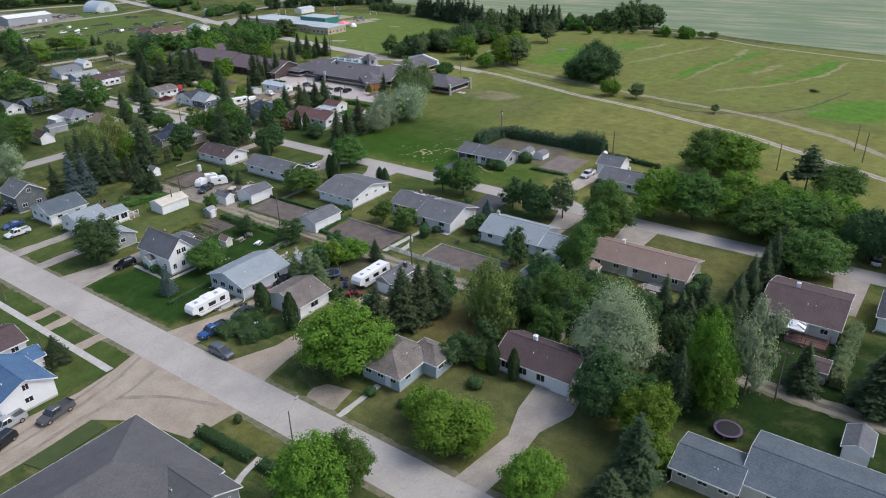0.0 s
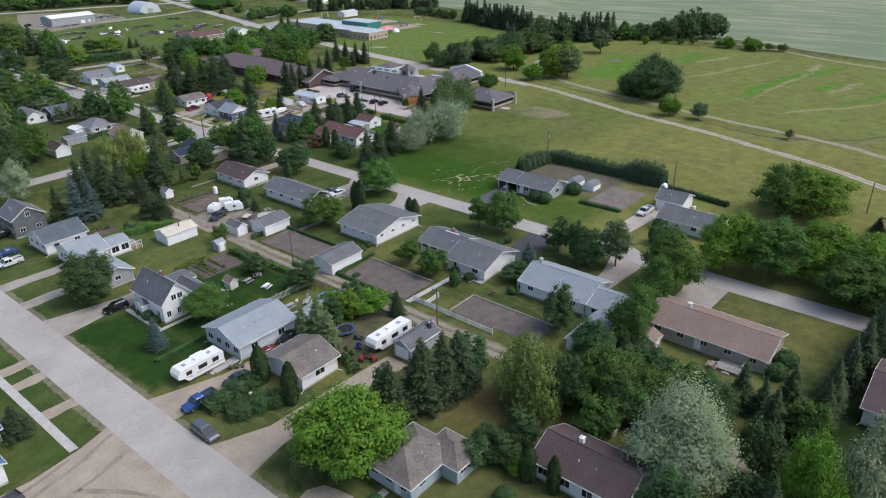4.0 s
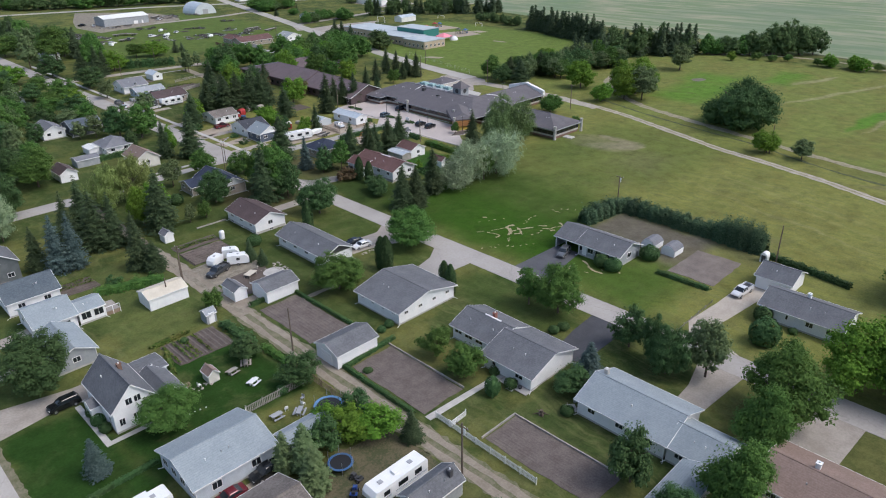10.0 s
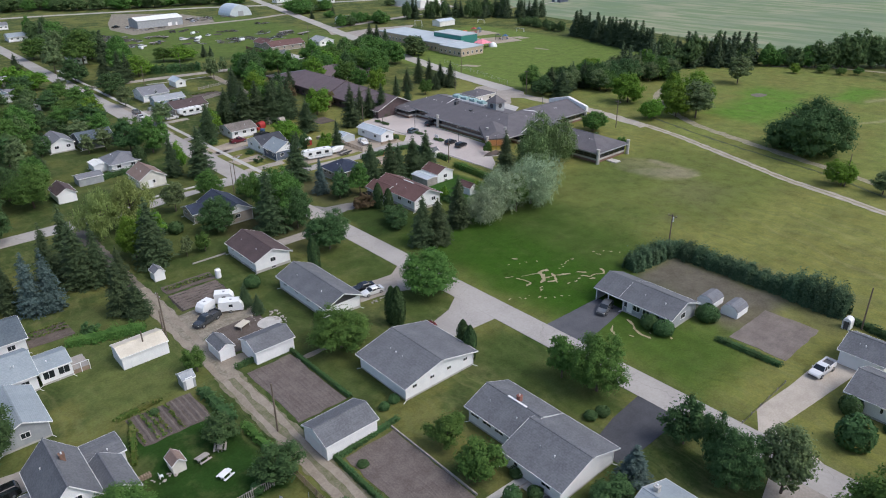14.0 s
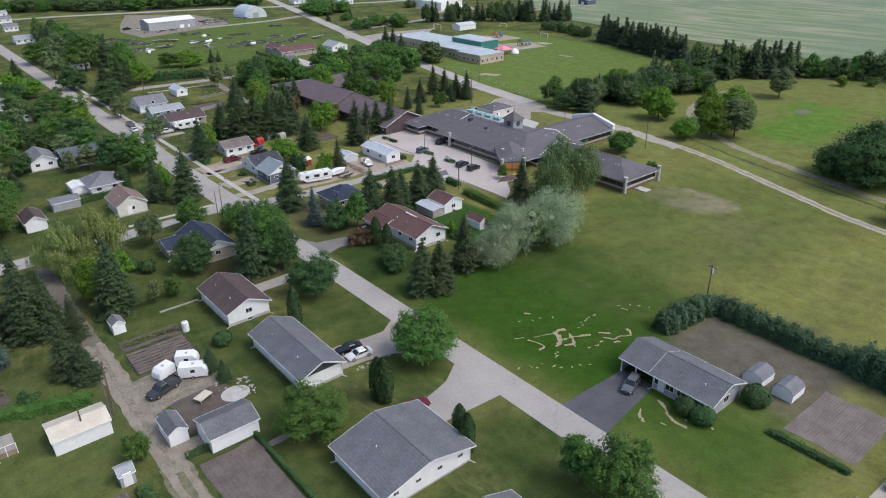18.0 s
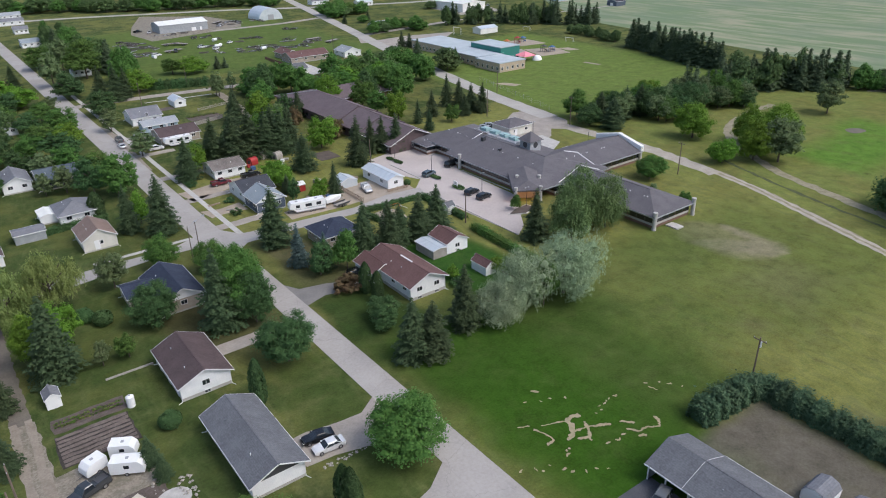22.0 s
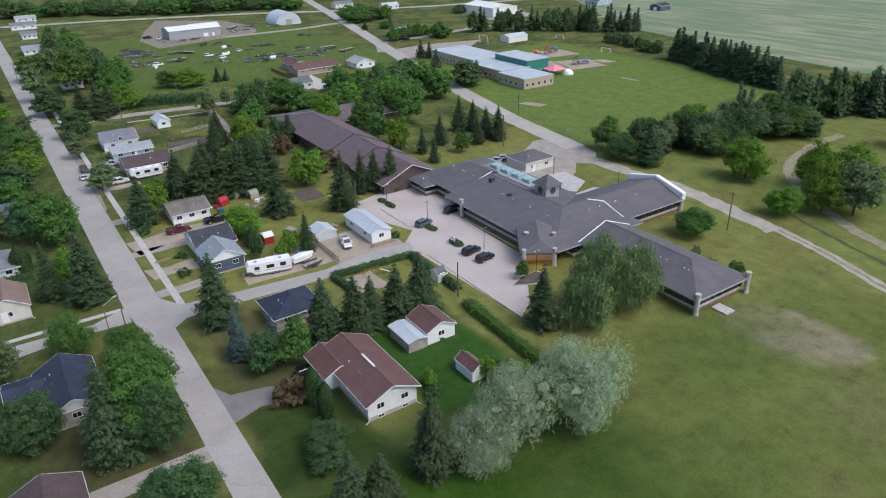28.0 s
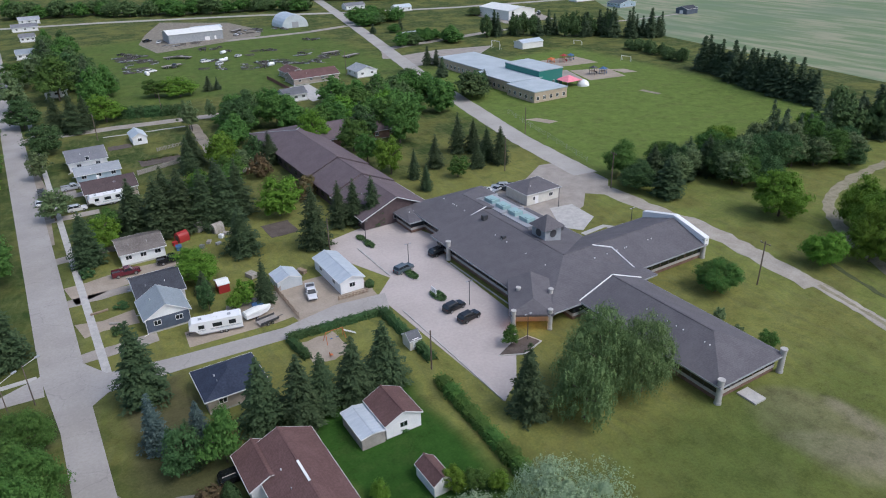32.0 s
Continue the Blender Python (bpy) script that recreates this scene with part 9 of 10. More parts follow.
def box_trailer(x, y, rz, l, h, lab):
    """A white box trailer with a rounded, raked nose, a rear door, wheels and a hitch."""
    e = thing("cargo_trailer", x, y, 0, rz, lab, "trailer")
    prof = [(-l / 2, 0.42), (l / 2 - 0.1, 0.42), (l / 2, 0.8), (l / 2 - 0.15, h * 0.72), (l / 2 - 0.75, h), (-l / 2 + 0.1, h + 0.06), (-l / 2, h - 0.08)]
    n = len(prof)
    v = [(px, -0.98, pz) for px, pz in prof] + [(px, 0.98, pz) for px, pz in prof]
    part("box_body", v, [tuple(range(n)), tuple(range(2 * n - 1, n - 1, -1))] + [(k, n + k, n + (k + 1) % n, (k + 1) % n) for k in range(n)], CAMPER_WHITE, e)
    part("rear_door", *boxes((-l / 2 - 0.03, -0.8, 0.5, -l / 2 + 0.02, 0.8, h - 0.15)), TRIM_GREY, e)
    part("side_window", *boxes((-0.35, -1.0, h * 0.55, 0.35, -0.96, h * 0.78)), GLASS, e)
    part("roof_vent", *boxes((-0.2, -0.2, h + 0.02, 0.2, 0.2, h + 0.14)), TRIM_GREY, e)
    for s in (-1, 1):
        wheel(e, -0.1, s * 0.95, 0.30)
    part("hitch", *bar((l / 2 - 0.2, 0, 0.42), (l / 2 + 1.0, 0, 0.4), 0.05), TRIM_DARK, e)


box_trailer(80.9, 145.2, 200, 3.2, 2.1, "small white horse trailer beside a truck")
box_trailer(84.8, 142.2, 330, 4.6, 2.3, "white box trailer with a raked nose")
box_trailer(85.2, 146.0, 330, 3.6, 2.3, "white box trailer beside a garden")
e = thing("storage_tank", 88.9, 156.7, 0, 15, "upright white plastic tank at a garden's corner", "tank")
part("shell", *join(cyl(0, 0, 0, 1.75, 0.62, 0.62, 16), cyl(0, 0, 1.75, 2.0, 0.62, 0.3, 16)), TRIM_WHITE, e)
part("cap", *cyl(0, 0, 2.0, 2.1, 0.2, 0.2, 10), TRIM_GREY, e)
e = thing("work_table", 83.4, 135.1, 0, 24, "pale wide table on dark bare earth", "table")
part("top", *boxes((-1.3, -0.8, 0.78, 1.3, 0.8, 0.86)), METAL_CREAM, e)
for a in (-1.15, 1.15):
    for b in (-0.65, 0.65):
        part("leg", *boxes((a - 0.05, b - 0.05, 0, a + 0.05, b + 0.05, 0.78)), WOOD_GREY, e)
slab("patio", [(87.9 + 2.3 * math.cos(0.45 * k), 133.4 + 2.0 * math.sin(0.45 * k)) for k in range(14)], 0.05, CONCRETE, "round paved fire place edged with stones", "patio")
# boat on a trailer, and a low utility trailer
e = thing("boat", 154.4, 210.6, 0, 10, "white boat on a trailer under a cover", "boat")
part("hull", *loft([ring(-2.6, 0.9, 0.7, 1.5, 1.0), ring(0, 1.0, 0.6, 1.5, 1.1), ring(1.8, 0.7, 0.7, 1.55, 0.8), ring(2.8, 0.1, 1.1, 1.6, 0.12)]), CAMPER_WHITE, e)
part("boat_cover", *loft([ring(-2.5, 0.95, 1.5, 1.7, 0.5), ring(0, 1.05, 1.5, 2.1, 0.3), ring(2.6, 0.2, 1.55, 1.65, 0.1)]), METAL_WHITE, e)
for s in (-1, 1):
    wheel(e, -0.6, s * 0.95, 0.3)
part("hitch", *bar((0, 0, 0.5), (3.4, 0, 0.45), 0.06), GALV, e)
e = thing("utility_trailer", 155.2, 207.4, 0, 10, "low open utility trailer", "trailer")
part("deck", *boxes((-1.9, -0.95, 0.5, 1.9, 0.95, 0.6)), WOOD_GREY, e)
for s in (-1, 1):
    part("side_rail", *boxes((-1.9, s * 0.95 - 0.04, 0.6, 1.9, s * 0.95 + 0.04, 1.0)), TRIM_DARK, e)
    for u in (-0.45, 0.4):
        wheel(e, u, s * 1.0, 0.3)
part("hitch", *bar((1.9, 0, 0.5), (3.1, 0, 0.45), 0.06), TRIM_DARK, e)

# ---- poles and lamps ----


def power_pole(x, y, h, label="weathered wooden power pole beside grass", arm=True, box=False, rz=0):
    e = thing("power_pole", x, y, 0, rz, label, "pole")
    part("pole", *cyl(0, 0, -0.1, h, 0.16, 0.11, 8), WOOD_POLE, e)
    if arm:
        part("crossarm", *boxes((-0.06, -1.1, h - 0.6, 0.06, 1.1, h - 0.46)), WOOD_POLE, e)
        for y2 in (-0.95, 0, 0.95):
            part("insulator", *cyl(0, y2, h - 0.46, h - 0.24, 0.05, 0.04, 6), TRIM_GREY, e)
    if box:
        part("transformer", *cyl(0.3, 0, h - 1.9, h - 0.9, 0.24, 0.24, 10), METAL_PALE, e)
        part("bracket", *boxes((0.1, -0.05, h - 1.5, 0.3, 0.05, h - 1.4)), GALV, e)
    return e


for x, y, h, arm, box in ((72.2, 63.6, 9.5, True, True), (71.8, 141.4, 9, True, False), (73.9, 105.5, 8.5, False, False), (71.0, 139.9, 6.5, False, False), (66.8, 137.8, 5.0, False, False), (240.4, 166.6, 9.5, True, False), (254.1, 221.0, 10, True, False), (239.2, 248, 10, False, False), (172.9, 178.3, 7.5, False, False), (169.0, 101.0, 8.2, True, True), (164.4, 59.2, 8.5, False, False), (199, -2.8, 9, False, False), (209.2, 0.6, 8, False, False), (179, 16, 8, False, False), (70.4, -7.6, 9.5, True, False), (171, 371.4, 9, False, False), (145.8, 351.5, 9, True, False), (256.4, 392.7, 11, False, False), (283.4, 333.2, 9, True, False), (265.7, 272.7, 9, False, False), (18.7, 124.5, 8.5, False, False), (237, 90, 9, False, False), (176, 226.5, 9, False, False), (12.0, 95.0, 6.5, False, False)):
    power_pole(x, y, h, "wooden pole with a grey transformer" if box else "weathered wooden power pole in grass", arm, box)


def street_lamp(x, y, h, rz, label, reach=1.8):
    e = thing("street_lamp", x, y, 0, rz, label, "lamp")
    part("pole", *cyl(0, 0, -0.1, h, 0.11, 0.07, 8), GALV if reach < 1.5 else WOOD_POLE, e)
    part("arm", *bar((0, 0, h - 0.3), (reach, 0, h + 0.25), 0.045), GALV, e)
    hd = part("lamp_head", *boxes((reach - 0.2, -0.16, h + 0.2, reach + 0.55, 0.16, h + 0.36)), TRIM_GREY, e)
    part("lens", *boxes((reach - 0.1, -0.12, h + 0.15, reach + 0.45, 0.12, h + 0.2)), LAMP_WHITE, hd)


street_lamp(113.7, 199.6, 8.5, 30, "street lamp on a wooden pole at a junction", 2.4)
street_lamp(20.5, 44.0, 8.0, 20, "street lamp over a residential street", 2.4)
street_lamp(116.8, 204.5, 7.5, 20, "street lamp at a road corner", 2.2)
for x, y in ((185.3, 227.8), (187.7, 212.3), (189.4, 191.8), (191.2, 176.4), (234.3, 218.9), (239.3, 199.4)):
    e = thing("lot_lamp", x, y, 0, 0, "slim dark lamp post in a parking lot", "lamp", "parking lot lamps")
    part("pole", *cyl(0, 0, 0, 5.2, 0.09, 0.06, 8), TRIM_DARK, e)
    part("crossbar", *boxes((-0.5, -0.04, 5.15, 0.5, 0.04, 5.22)), TRIM_DARK, e)
    for s in (-1, 1):
        part("lamp_head", *boxes((s * 0.5 - 0.22, -0.12, 5.18, s * 0.5 + 0.22, 0.12, 5.3)), TRIM_GREY, e)

# ---- yards: play things, decks, tables, small clutter ----


def trampoline(x, y, r, rim_m, label, net=False):
    e = thing("trampoline", x, y, 0, 0, label, "trampoline")
    n = 28
    part("mat", *cyl(0, 0, 0.86, 0.9, r * 0.84, r * 0.84, n), BLACK_MESH, e)
    v, f = [], []
    for i in range(n):
        a = 2 * math.pi * i / n
        for rr, z in ((r * 0.85, 0.9), (r * 0.85, 0.96), (r * 1.04, 0.96), (r * 1.04, 0.88)):
            v.append((rr * math.cos(a), rr * math.sin(a), z))
        k, q = 4 * i, 4 * ((i + 1) % n)
        f += [(k + j, k + (j + 1) % 4, q + (j + 1) % 4, q + j)[::-1] for j in range(4)]
    part("pad", v, f, rim_m, e)
    for i in range(6):
        a = 2 * math.pi * i / 6
        part("leg", *cyl(r * math.cos(a), r * math.sin(a), 0, 0.9, 0.04, 0.04, 6), GALV, e)
        if net:
            part("net_pole", *cyl(r * 1.05 * math.cos(a), r * 1.05 * math.sin(a), 0, 2.3, 0.03, 0.03, 6), GALV, e)


trampoline(68.6, 88.0, 2.2, paint("blue_pad", (0.12, 0.25, 0.45), 0.6), "round trampoline with a blue pad", True)
trampoline(59.0, -3.8, 1.9, paint("purple_pad", (0.11, 0.07, 0.15), 0.6), "round trampoline with a purple pad")
trampoline(62.4, 77.0, 1.7, BLUE_CLOTH, "small trampoline under trees", True)


def picnic_table(x, y, rz, m):
    e = thing("picnic_table", x, y, 0, rz, "small garden table with two benches", "table")
    part("tabletop", *boxes((-0.9, -0.38, 0.7, 0.9, 0.38, 0.76)), m, e)
    for s in (-1, 1):
        part("bench", *boxes((-0.9, s * 0.75 - 0.14, 0.42, 0.9, s * 0.75 + 0.14, 0.47)), m, e)
        part("leg", *boxes((s * 0.6 - 0.05, -0.8, 0.36, s * 0.6 + 0.05, 0.8, 0.42)), m, e)
        part("leg", *boxes((s * 0.6 - 0.05, -0.3, 0, s * 0.6 + 0.05, -0.2, 0.7)), m, e)
        part("leg", *boxes((s * 0.6 - 0.05, 0.2, 0, s * 0.6 + 0.05, 0.3, 0.7)), m, e)


for x, y, rz, m in ((64.1, 102.0, 20, TRIM_WHITE), (66.0, 107.6, 60, WOOD_GREY), (63.2, 107.0, 10, WOOD_GREY), (65.0, 90.5, 40, TRIM_GREY), (62.0, 92.0, 0, TRIM_GREY), (92.6, 22.0, 0, WOOD_RAW), (215.5, 178.0, 10, CONCRETE)):
    picnic_table(x, y, rz, m)


def chair(x, y, rz, m):
    e = thing("garden_chair", x, y, 0, rz, "plain plastic garden chair", "chair", "garden chairs")
    part("seat", *boxes((-0.25, -0.25, 0.4, 0.25, 0.25, 0.45)), m, e)
    part("backrest", *boxes((-0.27, -0.25, 0.45, -0.22, 0.25, 0.95)), m, e)
    for a in (-0.22, 0.2):
        for b in (-0.22, 0.2):
            part("leg", *boxes((a, b, 0, a + 0.04, b + 0.04, 0.4)), m, e)


for x, y, rz, m in ((66.5, 91.8, 10, TRIM_WHITE), (64.0, 92.6, 80, TRIM_WHITE), (67.2, 93.0, 200, TRIM_GREY), (93.6, 73.0, 0, TRIM_DARK), (93.4, 71.6, 30, TRIM_DARK), (57.6, 107.6, 0, TRIM_WHITE), (160.6, 190.8, 0, ORANGE_PAINT), (158.6, 191.6, 40, WOOD_RAW)):
    chair(x, y, rz, m)
house("playhouse", "little wooden playhouse with a brown roof", 58.9, 106.8, 61.0, 109.4, 1.6, "y", 0.9, ROOF_TAN, SIDE_CREAM, "", 0.15, "playhouse", 0.05, vents=0)
house("shed", "small red shed with a pale roof", 150.6, 223.0, 153.0, 226.0, 2.0, "x", 0.5, METAL_WHITE, RED_PAINT, "", 0.1, "shed", 0.0, vents=0)
house("shed", "tarp-covered frame shed in a sandy yard", 160.8, 217.4, 166.0, 222.4, 1.9, "y", 1.0, METAL_PALE, METAL_PALE, "", 0.05, "shed", 0.0, vents=0)
house("shed", "tiny white shed with a grey roof by a lane", 78.2, 163.4, 80.6, 166.4, 1.9, "y", 0.9, ROOF_MID, SIDE_WHITE, "SD0.5", 0.12, "shed", 0.0, vents=0)
house("shed", "small brown barn-shaped shed under trees", 66.5, 26.5, 69.0, 29.0, 2.0, "y", 1.0, ROOF_BROWN, SIDE_TAN, "SD0.5", 0.12, "shed", 0.0, vents=0)
for x, y, lab in ((153.4, 82.2, "round-roofed garden shed with a white end"), (153.5, 77.4, "round-roofed garden shed with a white end")):
    e = thing("garden_shed", x, y, 0, 0, lab, "shed", "round-roofed sheds")
    w, d = 2.0, 1.6
    pr = [(-d, 0), (-d * 1.02, 1.3), (-d * 0.72, 2.0), (0, 2.4), (d * 0.72, 2.0), (d * 1.02, 1.3), (d, 0)]
    v = [(-w, a, b) for a, b in pr] + [(w, a, b) for a, b in pr]
    part("shell", v, [(i, i + 1, 8 + i, 7 + i)[::-1] for i in range(1, 5)], ROOF_MID, e)
    for i in (0, 5):
        part("side_wall", v, [(i, i + 1, 8 + i, 7 + i)[::-1]], SIDE_WHITE, e)
    part("end_wall", [(-w - 0.02, a * 0.97, b * 0.98) for a, b in pr], [tuple(range(7))[::-1]], TRIM_WHITE, e)
    part("end_wall", [(w + 0.02, a * 0.97, b * 0.98) for a, b in pr], [tuple(range(7))], SIDE_WHITE, e)
    part("shed_door", *boxes((-w - 0.07, -0.7, 0.05, -w - 0.02, 0.7, 1.8)), TRIM_WHITE, e)
e = thing("barrel_shed", 163.2, 61.2, 0, 0, "narrow white round-topped hut by a hedge", "shed")
part("shell", *join(boxes((-0.8, -0.7, 0, 0.8, 0.7, 1.5)), cyl(0, 1.5, -0.8, 0.8, 0.7, 0.7, 14, "x")), TRIM_WHITE, e)
part("shed_door", *boxes((-0.85, -0.4, 0.05, -0.8, 0.4, 1.6)), TRIM_DARK, e)
for x, y, c in ((158.8, 253.6, STONE), (155.6, 256.8, STONE), (150.6, 253.4, RED_PAINT)):
    e = thing("round_hut", x, y, 0, 20, "small round-topped storage hut under spruces", "shed")
    part("shell", *join(boxes((-1.3, -1.1, 0, 1.3, 1.1, 1.2)), cyl(0, 1.2, -1.3, 1.3, 1.1, 1.1, 14, "x")), c, e)
    part("hut_door", *boxes((-1.36, -0.5, 0.0, -1.3, 0.5, 1.6)), TRIM_DARK, e)


def deck(x0, y0, x1, y1, z, label, rail=True, m=None):
    """A timber deck of single boards on posts, with a rail."""
    rail_m = WOOD_RED if m is not None and m.name == WOOD_RED.name else TRIM_WHITE
    m = m or WOOD_GREY
    cx, cy = (x0 + x1) / 2, (y0 + y1) / 2
    e = thing("deck", cx, cy, 0, 0, label, "deck")
    n = int((y1 - y0) / 0.3)
    bm_ = bpy.data.meshes.new("board")
    v, f = boxes((x0 - cx, -0.135, z - 0.05, x1 - cx, 0.135, z))
    bm_.from_pydata(v, [], f)
    bm_.materials.append(m)
    for i in range(n):
        share("board", bm_, (0, y0 - cy + 0.15 + i * 0.3, 0), e)
    part("skirt", *boxes((x0 - cx + 0.1, y0 - cy + 0.1, 0, x1 - cx - 0.1, y1 - cy - 0.1, z - 0.05)), WOOD_RAW, e)
    if rail:
        for a, b in ((x0 - cx, y0 - cy), (x0 - cx, y1 - cy), (x1 - cx, y0 - cy), (x0 - cx, 0), (0, y0 - cy)):
            part("post", *boxes((a - 0.05, b - 0.05, 0, a + 0.05, b + 0.05, z + 1.0)), rail_m, e)
        part("rail", *boxes((x0 - cx - 0.04, y0 - cy, z + 0.92, x0 - cx + 0.04, y1 - cy, z + 1.0)), rail_m, e)
        part("rail", *boxes((x0 - cx, y0 - cy - 0.04, z + 0.92, x1 - cx, y0 - cy + 0.04, z + 1.0)), rail_m, e)
    part("step", *boxes((x0 - cx - 0.6, -0.6, 0, x0 - cx, 0.6, z * 0.5)), m, e)


deck(92.4, 17.6, 95.7, 21.6, 0.5, "pale timber deck behind a beige bungalow")
deck(88.4, -11.6, 91.9, -5.0, 0.6, "red-brown timber deck with rails", True, WOOD_RED)
deck(56.0, 140.6, 58.6, 145.0, 0.9, "white railed deck at a sunroom")
deck(91.8, 68.6, 94.9, 74.6, 0.2, "concrete patio beside a bungalow", False, CONCRETE)
deck(40.6, 84.6, 45.2, 86.6, 0.25, "front step and landing of a bungalow", False, CONCRETE)
deck(44.2, 70.8, 46.4, 73.0, 0.3, "front step of a small white house", False, CONCRETE)
for x, y, rz in ((55.8, 109.0, 0), (46.2, 168.0, 0)):
    e = thing("woodpile", x, y, 0, rz, "neat stack of split firewood", "woodpile")
    for i in range(12):
        part("log", *cyl(-0.9 + (i % 6) * 0.34, 0.2 + (i // 6) * 0.32, -0.3, 0.3, 0.16, 0.15, 7, "y"), WOOD_RAW, e)
# stones and broken slabs round the lane yard, and a stone edge along a drive
rnd = random.Random(12)
for cx, cy, sx, sy, n in ((90.2, 134.0, 1.0, 2.6, 30), (87.0, 137.0, 1.0, 1.5, 10), (109.4, 126.2, 3.4, 0.45, 34), (57.8, 107.4, 1.5, 0.8, 12), (94.0, 62.2, 1.2, 1.2, 8)):
    for i in range(n):
        s = rnd.uniform(0.12, 0.34)
        k = [tuple(c * s * rnd.uniform(0.75, 1.2) for c in p) for p in OCT_V.tolist()]
        me = bpy.data.meshes.new("stone")
        me.from_pydata([(a, b, c * 0.6) for a, b, c in k], [], OCT_F)
        me.materials.append(STONE)
        e = tagged(new("stone", me), "rough pale field stone lying on grass", "stone", "loose stones")
        e.location = (cx + rnd.uniform(-sx, sx), cy + rnd.uniform(-sy, sy), s * 0.4)
# swing set and slide behind the hedge
e = thing("swing_set", 163.2, 195.2, 0, 0, "metal swing set with an orange slide", "swing set")
for x in (-1.6, 1.6):
    for s in (-1, 1):
        part("leg", *bar((x, 0, 2.1), (x + (0.2 if x > 0 else -0.2), s * 0.9, 0), 0.05), ORANGE_PAINT, e)
part("top_bar", *bar((-1.6, 0, 2.1), (1.6, 0, 2.1), 0.05), ORANGE_PAINT, e)
for x in (-0.7, 0.5):
    sw = part("swing_seat", *boxes((x - 0.22, -0.1, 0.5, x + 0.22, 0.1, 0.54)), BLUE_CLOTH, e)
    for s in (-0.2, 0.2):
        part("rope", *bar((x + s, 0, 0.52), (x + s, 0, 2.1), 0.015, 4), GALV, sw)
part("slide", [(1.8, -0.3, 1.5), (1.8, 0.3, 1.5), (4.0, 0.3, 0.15), (4.0, -0.3, 0.15), (1.8, -0.3, 1.4), (1.8, 0.3, 1.4), (4.0, 0.3, 0.05), (4.0, -0.3, 0.05)], [(0, 3, 2, 1), (4, 5, 6, 7), (0, 1, 5, 4), (1, 2, 6, 5), (2, 3, 7, 6), (3, 0, 4, 7)], LAMP_WHITE, e)
slab("path", ragged(157.4, 190.0, 164.0, 197.8, 0.4, 1.5, 3), 0.03, GRAVEL, "sandy play area behind a hedge", "play area")
# parking lot: planted islands, sign, kerbs
for x, y, a, b in ((186.2, 208.4, 1.0, 2.6), (186.2, 198.0, 1.3, 2.6), (185.4, 226.4, 1.0, 2.4), (185.2, 230.4, 0.9, 1.6)):
    e = thing("planted_island", x, y, 0, 0, "low oval bed of dark groundcover with a kerb", "flower bed", "parking lot islands")
    v, f = cyl(0, 0, 0, 0.15, 1, 1, 20)
    part("kerb", [(p[0] * a, p[1] * b, p[2]) for p in v], f, CONCRETE, e)
    rng = np.random.default_rng(int(y))
    n = 420
    r, t = np.sqrt(rng.uniform(0, 1, n)) * 0.9, rng.uniform(0, 6.28, n)
    cc = np.stack([r * np.cos(t) * a, r * np.sin(t) * b, rng.uniform(0.15, 0.5, n)], 1)
    vv, qq = cards(cc, rng.normal(size=(n, 3)) * 0.4 + np.array([0, 0, 1.0]), 0.4, rng)
    share("groundcover", quad_mesh("groundcover", vv, qq, LEAF_DARK), (0, 0, 0), e)
e = thing("notice_sign", 185.4, 198.2, 0, 0, "white notice board on two posts", "sign")
part("panel", *boxes((-0.06, -0.9, 1.0, 0.06, 0.9, 2.1)), TRIM_WHITE, e)
for s in (-0.75, 0.75):
    part("post", *boxes((-0.05, s - 0.05, 0, 0.05, s + 0.05, 1.0)), GALV, e)
for i in range(3):
    part("text_bar", *boxes((-0.07, -0.6, 1.3 + i * 0.22, -0.06, 0.6 - 0.2 * i, 1.38 + i * 0.22)), TRIM_DARK, e)
e = thing("planter_island", 188.4, 175.6, 0, 0, "kerbed bed with mulch at a lot's end", "flower bed")
pl = [(-4.4, -0.4), (-0.2, -2.6), (4.6, -1.0), (3.6, 1.8), (-0.6, 1.4)]
part("kerb", [(x, y, 0.16) for x, y in pl] + [(x, y, 0) for x, y in pl], [tuple(range(5))] + [(i, 5 + i, 5 + (i + 1) % 5, (i + 1) % 5) for i in range(5)], CONCRETE, e)
part("mulch", [(x * 0.92, y * 0.88, 0.2) for x, y in pl] + [(x * 0.92, y * 0.88, 0.1) for x, y in pl], [tuple(range(5))] + [(i, 5 + i, 5 + (i + 1) % 5, (i + 1) % 5) for i in range(5)], SOIL, e)
# low kerb along the lot
for x0, y0, x1, y1 in ((177.8, 165.2, 178.0, 197.0), (182.2, 210.4, 182.5, 226), (195.6, 187.5, 195.8, 208.5)):
    tagged(part("kerb", *boxes((x0, y0, 0, x1, y1, 0.2))[:2], CONCRETE), "straight concrete kerb along a lot", "kerb", kind="structure")
# planting bed in the corner lot
slab("lawn_bed", [(-2.0, 74.2), (-1.1, 70.8), (8.9, 71.6), (8.6, 75.0)], 0.16, surf("dense_turf", (0.040, 0.064, 0.018), (0.064, 0.088, 0.026), 0.4, 5, 0.95, 0.4, world_xy=True), "kerbed strip of dark turf", "lawn", thick=0.2)
# bare flakes in the watered lawn
rnd = random.Random(5)
fv, ff = [], []


